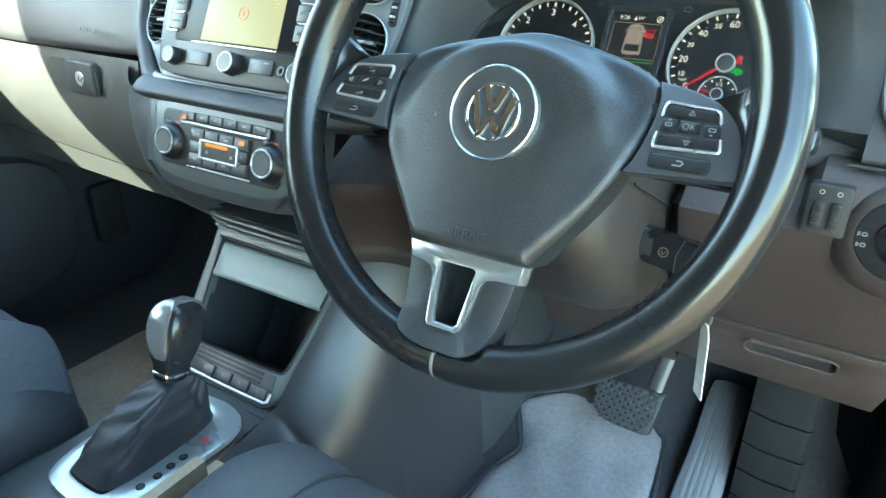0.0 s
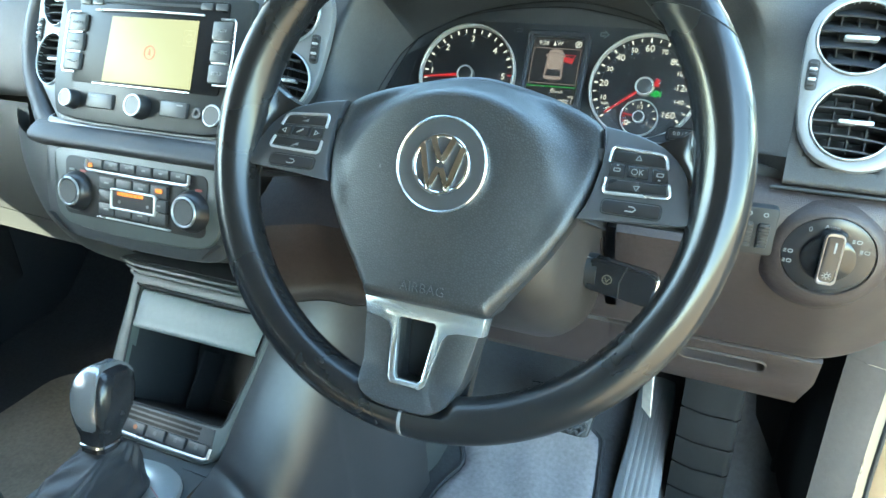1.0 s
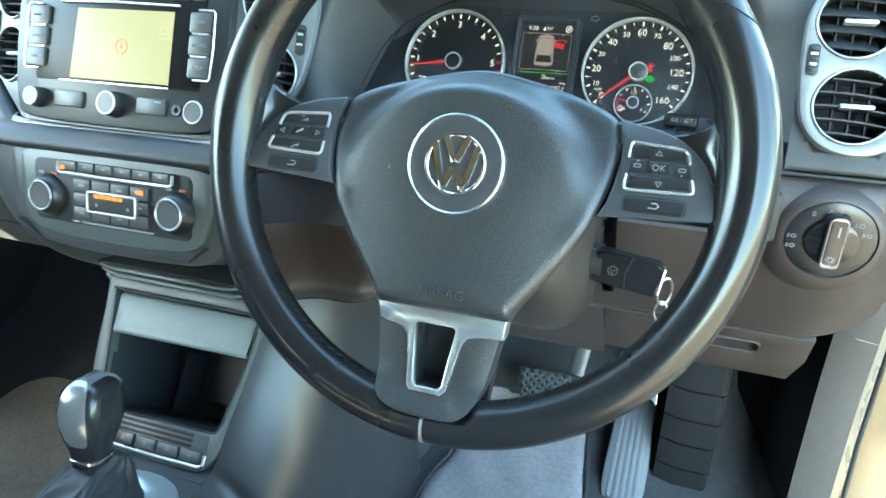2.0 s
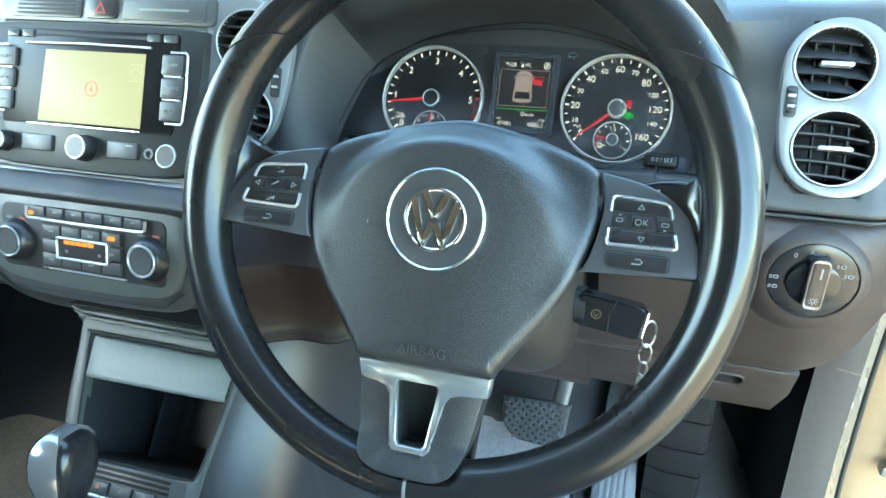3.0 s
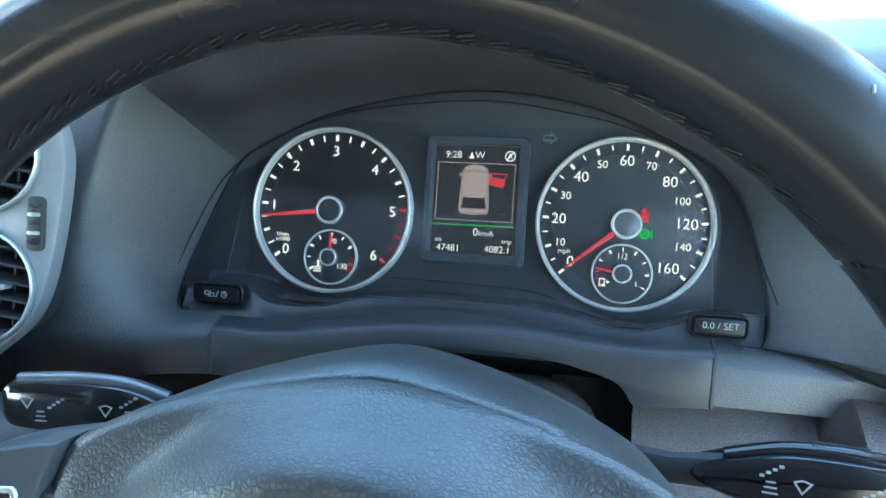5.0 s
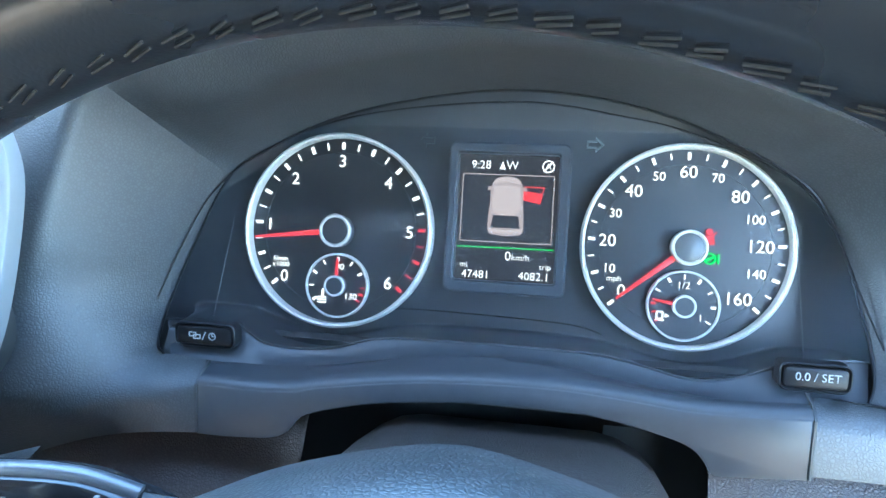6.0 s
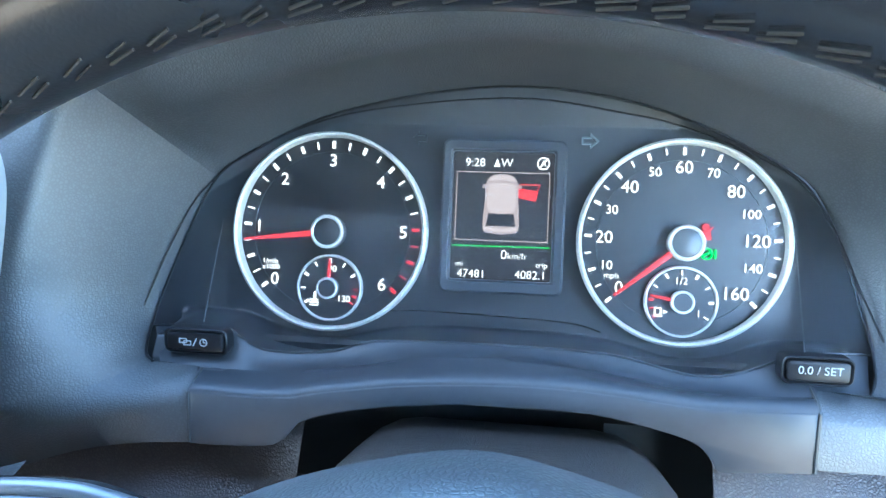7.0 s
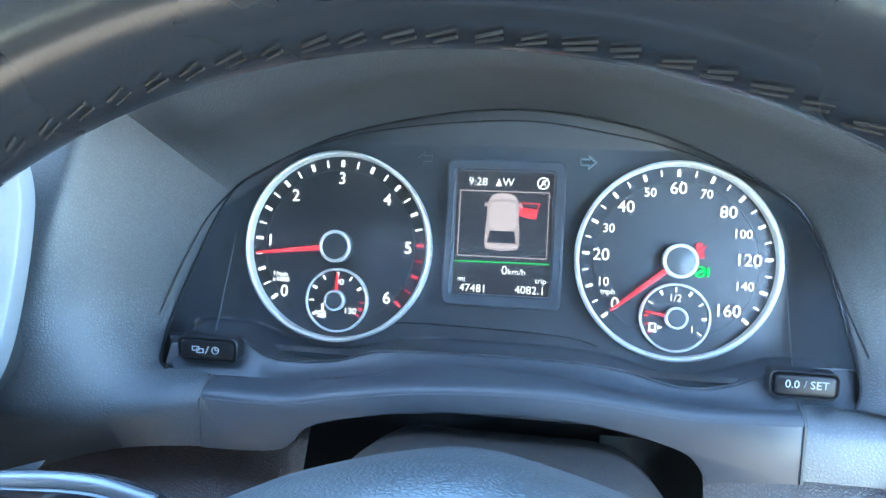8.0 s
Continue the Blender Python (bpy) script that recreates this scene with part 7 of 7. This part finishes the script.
# ---- seats ----
def cushion(name, x0, x1, front, label, group):
    seat = thing(name, ((x0 + x1) / 2, -0.32, 0.0), label, "car seat", group)
    w = x1 - x0
    xc = (x0 + x1) / 2

    def top_z(x, y):
        e = abs(x - xc) / (w / 2)
        bol = 0.030 * max(0, min(1, (e - 0.55) / 0.25)) - 0.06 * max(0, (e - 0.80) / 0.2) ** 2
        nose = max(0.0, (y - (front - 0.10)) / 0.10)
        return 0.338 + bol - 0.045 * nose ** 2.4 + 0.02 * max(0, min(1, (y + 0.4) / 0.3))

    def face(s, t):
        x = x0 + w * s
        e = abs(x - xc) / (w / 2)
        y = -0.58 + (front - 0.035 * e ** 3 + 0.58) * t
        return (x, y, top_z(x, y + 0.035 * e ** 3))

    rows = [[face(i / 32, j / 24) for i in range(33)] for j in range(25)]
    f = rows[-1]
    rows += [[(x, y + 0.006, z - 0.02) for x, y, z in f], [(x, y, z - 0.07) for x, y, z in f], [(x, y - 0.05, 0.10) for x, y, z in f]]
    part("seat_cushion", loft(rows), SUEDE, seat, "dark blue-grey suede cushion", 60)
    for s in (0, 1):
        edge = [r[32 * s] for r in rows]
        g = 1 if s else -1
        part("bolster", loft([edge, [(x + g * 0.008, y - 0.001, z - 0.004) for x, y, z in edge], [(x + g * 0.018, y - 0.004, z - 0.010) for x, y, z in edge], [(x + g * 0.027, y - 0.010, z - 0.026) for x, y, z in edge], [(x + g * 0.030, y - 0.014, z - 0.06) for x, y, z in edge], [(x + g * 0.014, y - 0.016, max(0.04, z - 0.20)) for x, y, z in edge]]), SEATLEATHER, seat, "black leather bolster", 60)
        part("piping", tube([(x, y, z + 0.001) for x, y, z in [face(0.20 if not s else 0.80, j / 24) for j in range(25)]], 0.0014, 6), SEATLEATHER, seat)
    part("base_frame", block(x0 + 0.03, x1 - 0.03, -0.56, front - 0.09, 0.0, 0.16, 0.01), MATT, seat)
    bk = []
    for j in range(13):
        t = j / 12
        bk.append([(xc + (w / 2) * (-1 + 2 * i / 12) * (1 - 0.12 * t), -0.60 - 0.16 * t + 0.04 * (abs(-1 + 2 * i / 12)) ** 2, 0.30 + 0.52 * t - 0.03 * max(0, t - 0.9) * 10 * (abs(-1 + 2 * i / 12)) ** 2) for i in range(13)])
    back = [[(x, y - 0.10, z) for x, y, z in r] for r in bk]
    part("backrest", loft([bk[0]] + bk + [back[-1]] + back[::-1]), SUEDE, seat, "", 60)
    part("headrest", put(axes((xc, -0.80, 0.93), (1, 0, 0), (0, -0.2, 0.98)), rounded(plate(rrect(0, 0, 0.24, 0.17, 0.05, 5), -0.05, 0.05), 0.025, 3)), SEATLEATHER, seat)


cushion("car_seat", -0.186, 0.262, -0.040, "dark suede and leather driver's seat", "front seats")
cushion("car_seat", -1.03, -0.478, -0.060, "dark suede passenger seat with a raised bolster", "front seats")

# the sunlit corner of the driver's bolster, added as a tan-coloured block
sunlit_bolster = thing("armrest", (-0.232, -0.24, 0.262), "added tan block for the sunlit corner of the driver's seat bolster", "armrest")
part("cushion", block(-0.268, -0.216, -0.42, -0.083, 0.255, 0.3125, 0.020, 8), SUNLIT_TAN, sunlit_bolster, "rounded block with sunlight put into its tan colour")

# ---- pedals and mats ----
mat_o = smooth_line([(-0.178, 0.46), (-0.160, 0.42), (-0.137, 0.375), (-0.150, 0.33), (-0.158, 0.25), (-0.16, -0.06), (0.19, -0.06), (0.19, 0.20), (0.092, 0.28), (0.078, 0.36), (0.068, 0.44), (0.058, 0.485), (0.0, 0.50), (-0.10, 0.50)], 4, True)


def floor_z(y):
    for (a, za), (b, zb) in zip(floor_line, floor_line[1:]):
        if a <= y <= b:
            return za + (zb - za) * (y - a) / (b - a)
    return 0.0


def mat_rows():
    ys = [(-0.055 + 0.55 * k / 36) for k in range(37)]
    rows = []
    for y in ys:
        xs = []
        for p, q in zip(mat_o, mat_o[1:] + mat_o[:1]):
            if (p[1] - y) * (q[1] - y) < 0:
                xs.append(p[0] + (q[0] - p[0]) * (y - p[1]) / (q[1] - p[1]))
        a, b = min(xs), max(xs)
        rows.append([(a + (b - a) * i / 20, y, floor_z(y) + 0.012 + 0.0015 * math.sin(a * 90 + i * 0.9 + y * 30) - (0.008 if i in (0, 20) else 0)) for i in range(21)])
    return rows


solo("driver_floor_mat", loft(mat_rows()), MAT_GREY, "worn grey carpet mat on the driver's floor", "floor mat", smooth=70)
solo("mat_binding", tube([(x, y, floor_z(y) + 0.008) for x, y in mat_o], 0.0035, 6, True), CARPET, "dark cloth binding round the driver's mat", "mat edging")
brake = thing("brake_pedal", (0.0, 0.43, 0.08), "rubber brake pedal with a cross-hatched tread", "pedal")
BF = axes((0.001, 0.437, 0.115), (1, 0.02, 0), (0, 0.6, 0.8))
bo2 = [(-0.050, 0.024), (-0.044, 0.032), (0.046, 0.032), (0.052, 0.024), (0.047, -0.024), (0.041, -0.034), (0.020, -0.035), (-0.022, -0.031), (-0.045, -0.012)]
part("pad", put(BF, plate(smooth_line(bo2, 3, True), -0.012, 0.0, 0.003)), RUBBER, brake)


def clip(a, b, poly):
    """The part of a line inside a convex outline."""
    a, b = Vector(a), Vector(b)
    t0, t1 = 0.0, 1.0
    poly = ccw(poly)
    for p, q in zip(poly, poly[1:] + poly[:1]):
        nx, ny = -(q[1] - p[1]), q[0] - p[0]
        da = (a.x - p[0]) * nx + (a.y - p[1]) * ny
        db = (b.x - p[0]) * nx + (b.y - p[1]) * ny
        if abs(da - db) < 1e-12:
            if da < 0:
                return None
            continue
        t = da / (da - db)
        if db > da:
            t0 = max(t0, t)
        else:
            t1 = min(t1, t)
    return None if t0 >= t1 else (a.lerp(b, t0), a.lerp(b, t1))


hull = [(-0.047, 0.028), (0.048, 0.028), (0.044, -0.012), (0.037, -0.032), (-0.028, -0.031), (-0.042, -0.016)]
for s in (-1, 1):
    for k in range(-9, 10):
        c = clip((k * 0.0125 - 0.06, -s * 0.06), (k * 0.0125 + 0.06, s * 0.06), hull)
        if c and (c[1] - c[0]).length > 0.006:
            part("tread", put(BF, tube([(c[0].x, c[0].y, 0.0004), (c[1].x, c[1].y, 0.0004)], 0.0025, 6)), PEDALRUBBER, brake)
part("pedal_arm", tube([(0.036, 0.462, 0.138), (0.042, 0.480, 0.18), (0.050, 0.51, 0.25), (0.056, 0.55, 0.37)], 0.0125, 10, flat=0.5), mat("painted_pedal_steel", (0.12, 0.12, 0.125), 0.45, metal=0.4), brake, "bare steel pedal arm")
acc = thing("accelerator_pedal", (0.13, 0.45, 0.03), "long ribbed grey accelerator pedal", "pedal")
AF = axes((0.130, 0.455, 0.078), (1, 0, 0), (0, 0.8, 0.6))
ao = smooth_line([(-0.030, -0.125), (-0.028, 0.0), (-0.026, 0.086), (-0.016, 0.102), (0.016, 0.102), (0.027, 0.088), (0.029, 0.0), (0.024, -0.125)], 4, True)
part("pad", put(AF, plate(ao, -0.012, 0.004, 0.004)), PEDAL, acc)
for k in range(5):
    u0 = -0.018 + 0.0092 * k
    part("rib", put(AF, plate([(u0 - 0.0030 - 0.003, -0.118), (u0 + 0.0030 - 0.003, -0.118), (u0 * 0.86 + 0.0026 + 0.001, 0.086), (u0 * 0.86 - 0.0026 + 0.001, 0.086)], 0.003, 0.0053, 0.0010)), PEDAL, acc)
part("hinge", put(AF, block(-0.03, 0.026, -0.15, -0.12, -0.012, 0.004, 0.003)), MATT, acc)

# ---- driver's door opening ----
kick = thing("kick_panel", (0.30, 0.42, 0.0), "dark plastic footwell side panel", "trim panel")
part("panel", loft([[(0.262, 0.62, z), (0.275, 0.55, z), (0.31, 0.50, z), (0.338, 0.42, z), (0.345, 0.355, z)] for z in (0.0, 0.12, 0.24, 0.36)]), FOOTREST, kick, "", 60)
part("ridge", tube([(0.3085, 0.4985, 0.02), (0.3085, 0.4985, 0.18), (0.3085, 0.4985, 0.35)], 0.0050, 8), FOOTREST, kick, "upright moulded ridge")
part("rear_lip", tube([(0.3440, 0.3560, 0.01), (0.3440, 0.3560, 0.18), (0.3440, 0.3560, 0.355)], 0.0045, 8), FOOTREST, kick, "rolled edge beside the door seal")
rest = thing("foot_rest_panel", (0.21, 0.46, 0.0), "dark ribbed plastic panel beside the accelerator", "trim panel")
steps = [(0.408, 0.002), (0.405, 0.050), (0.403, 0.098), (0.400, 0.146), (0.402, 0.196), (0.41, 0.26), (0.42, 0.32)]
for (ya, za), (yb, zb) in zip(steps, steps[1:]):
    part("rib_panel", loft([[(x, ya + (yb - ya) * f - 0.0015 * math.sin(f * math.pi) + 0.05 * max(0, 0.195 - x) * 6, za + (zb - za - 0.0025) * f) for x in (0.168, 0.18, 0.195, 0.215, 0.232, 0.238)] + [(0.243, ya + 0.006 + (yb - ya) * f, za + (zb - za - 0.0025) * f), (0.244, ya + 0.16, za + (zb - za - 0.0025) * f)] for f in (0, 0.08, 0.3, 0.7, 0.92, 1.0)]), FOOTREST, rest, "", 60)
part("backing", loft([[(0.172, y + 0.012, z), (0.236, y + 0.008, z), (0.240, y + 0.16, z)] for y, z in [(0.40, 0.0)] + steps]), FOOTREST, rest)
sill = thing("door_sill", (0.36, 0.3, -0.1), "grey plastic sill and pillar trim beside the open door", "door sill")
low_edge = [((0.322, 0.334, z), (0.342, 0.322, z), (0.3615, 0.317, z), (0.3635, 0.325, z)) for z in (-0.02, 0.08, 0.16, 0.24, 0.30, 0.3685)]
part("pillar_trim", loft([[(x - 0.10 * max(0, 0.24 - z) * 0.1, y - 0.25 * max(0, 0.30 - z) ** 1.4, z) for x, y, z in r] for r in low_edge]), SILL, sill, "pale grey pillar foot trim", 60)
part("upper_trim", loft([[(0.318, 0.336, z), (0.340, 0.323, z), (0.3615, 0.3175, z), (0.3635, 0.325, z)] for z in (0.3688, 0.45, 0.56, 0.73)]), SILL, sill, "", 60)
part("sill_cover", loft([[(0.322, y, 0.0), (0.332, y, 0.03), (0.352, y, 0.040), (0.366, y, 0.03)] for y in (-0.8, -0.3, 0.1, 0.25)]), SILL, sill, "", 60)
part("door_seal", tube([(0.373, 0.326, 0.74), (0.373, 0.322, 0.36), (0.372, 0.31, 0.24), (0.370, 0.28, 0.12), (0.372, 0.20, 0.05), (0.375, -0.2, 0.04), (0.375, -0.78, 0.04)], 0.0028, 8), MATT, sill, "black rubber door seal")
jamb = thing("door_jamb", (0.42, 0.35, -0.2), "beige painted door jamb with a black hinge plate", "car body")
part("jamb_panel", loft([[(0.380, 0.333, z), (0.390, 0.328, z), (0.44, 0.322, z), (0.475, 0.335, z), (0.49, 0.40, z), (0.49, 0.9, z)] for z in (-0.30, -0.1, 0.05, 0.2, 0.34, 0.45, 0.60, 0.75)]), PAINT, jamb, "", 60)
part("outer_sill", loft([[(0.385, y, 0.03), (0.41, y, 0.02), (0.45, y, 0.0), (0.475, y, -0.05), (0.47, y, -0.22)] for y in (-0.9, -0.3, 0.1, 0.34)]), PAINT, jamb, "", 60)
part("hinge_plate", put(axes((0.405, 0.3235, 0.408), (1, -0.1, 0), (0, 0, 1)), plate(rrect(0, 0, 0.05, 0.022, 0.004, 3), -0.004, 0.008, 0.002)), MATT, jamb, "black door check plate")
part("hinge_bolt", put(axes((0.392, 0.316, 0.412), (1, 0, 0), (0, 0, 1)), lathe([(0.006, 0.0), (0.006, 0.005), (0.004, 0.0065), (0.0, 0.0065)], 6)), STEEL, jamb)
part("wiring_sleeve", tube([(0.418 + 0.002 * (k % 2), 0.315, 0.32 - 0.006 * k) for k in range(9)], [0.010 + 0.002 * (k % 2) for k in range(9)], 10), MATT, jamb, "black corrugated wiring sleeve")
part("hinge_arm", put(axes((0.43, 0.314, 0.255), (1, 0, 0), (0, 0, 1)), plate(rrect(0, 0, 0.05, 0.014, 0.003, 3), -0.004, 0.010, 0.002)), STEEL, jamb, "steel hinge arm")

ddoor = thing("driver_door", (0.46, 0.36, 0.0), "open driver's door with a black lined inner side", "door")
OD = Matrix.Translation((0.47, 0.35, 0.0)) @ pose(0, 0, 0, 0, 0, -14) @ axes((0, 0, 0), (1, 0, 0), (0, 0, 1))
part("door_shell", put(OD, plate([(0.0, -0.20), (1.02, -0.20), (1.05, 0.10), (1.06, 0.72), (0.0, 0.70)], -0.10, -0.012, 0.02)), PAINT, ddoor, "beige painted door shell")
part("door_lining", put(OD, plate([(0.03, -0.14), (0.99, -0.14), (1.02, 0.12), (1.03, 0.71), (0.03, 0.69)], -0.012, 0.010, 0.008)), DOORCARD, ddoor, "black inner lining")
part("armrest", put(OD, plate(rrect(0.52, 0.46, 0.62, 0.08, 0.03, 4), 0.008, 0.065, 0.02)), DOORCARD, ddoor)
part("door_pocket", put(OD, plate(rrect(0.48, 0.06, 0.74, 0.20, 0.05, 5), 0.008, 0.055, 0.015)), DOORCARD, ddoor, "moulded door pocket")
part("window_frame", put(OD, tube([(0.02, 0.70, -0.04), (0.30, 0.93, -0.04), (0.62, 1.10, -0.04), (1.02, 1.13, -0.04), (1.06, 0.72, -0.04)], 0.022, 8)), MATT, ddoor, "black window frame")
glass = part("window_pane", put(OD, plate([(0.06, 0.72), (0.32, 0.93), (0.63, 1.08), (1.01, 1.11), (1.04, 0.73)], -0.043, -0.039)), GLASS, ddoor, "clear side glass")
glass.visible_shadow = False
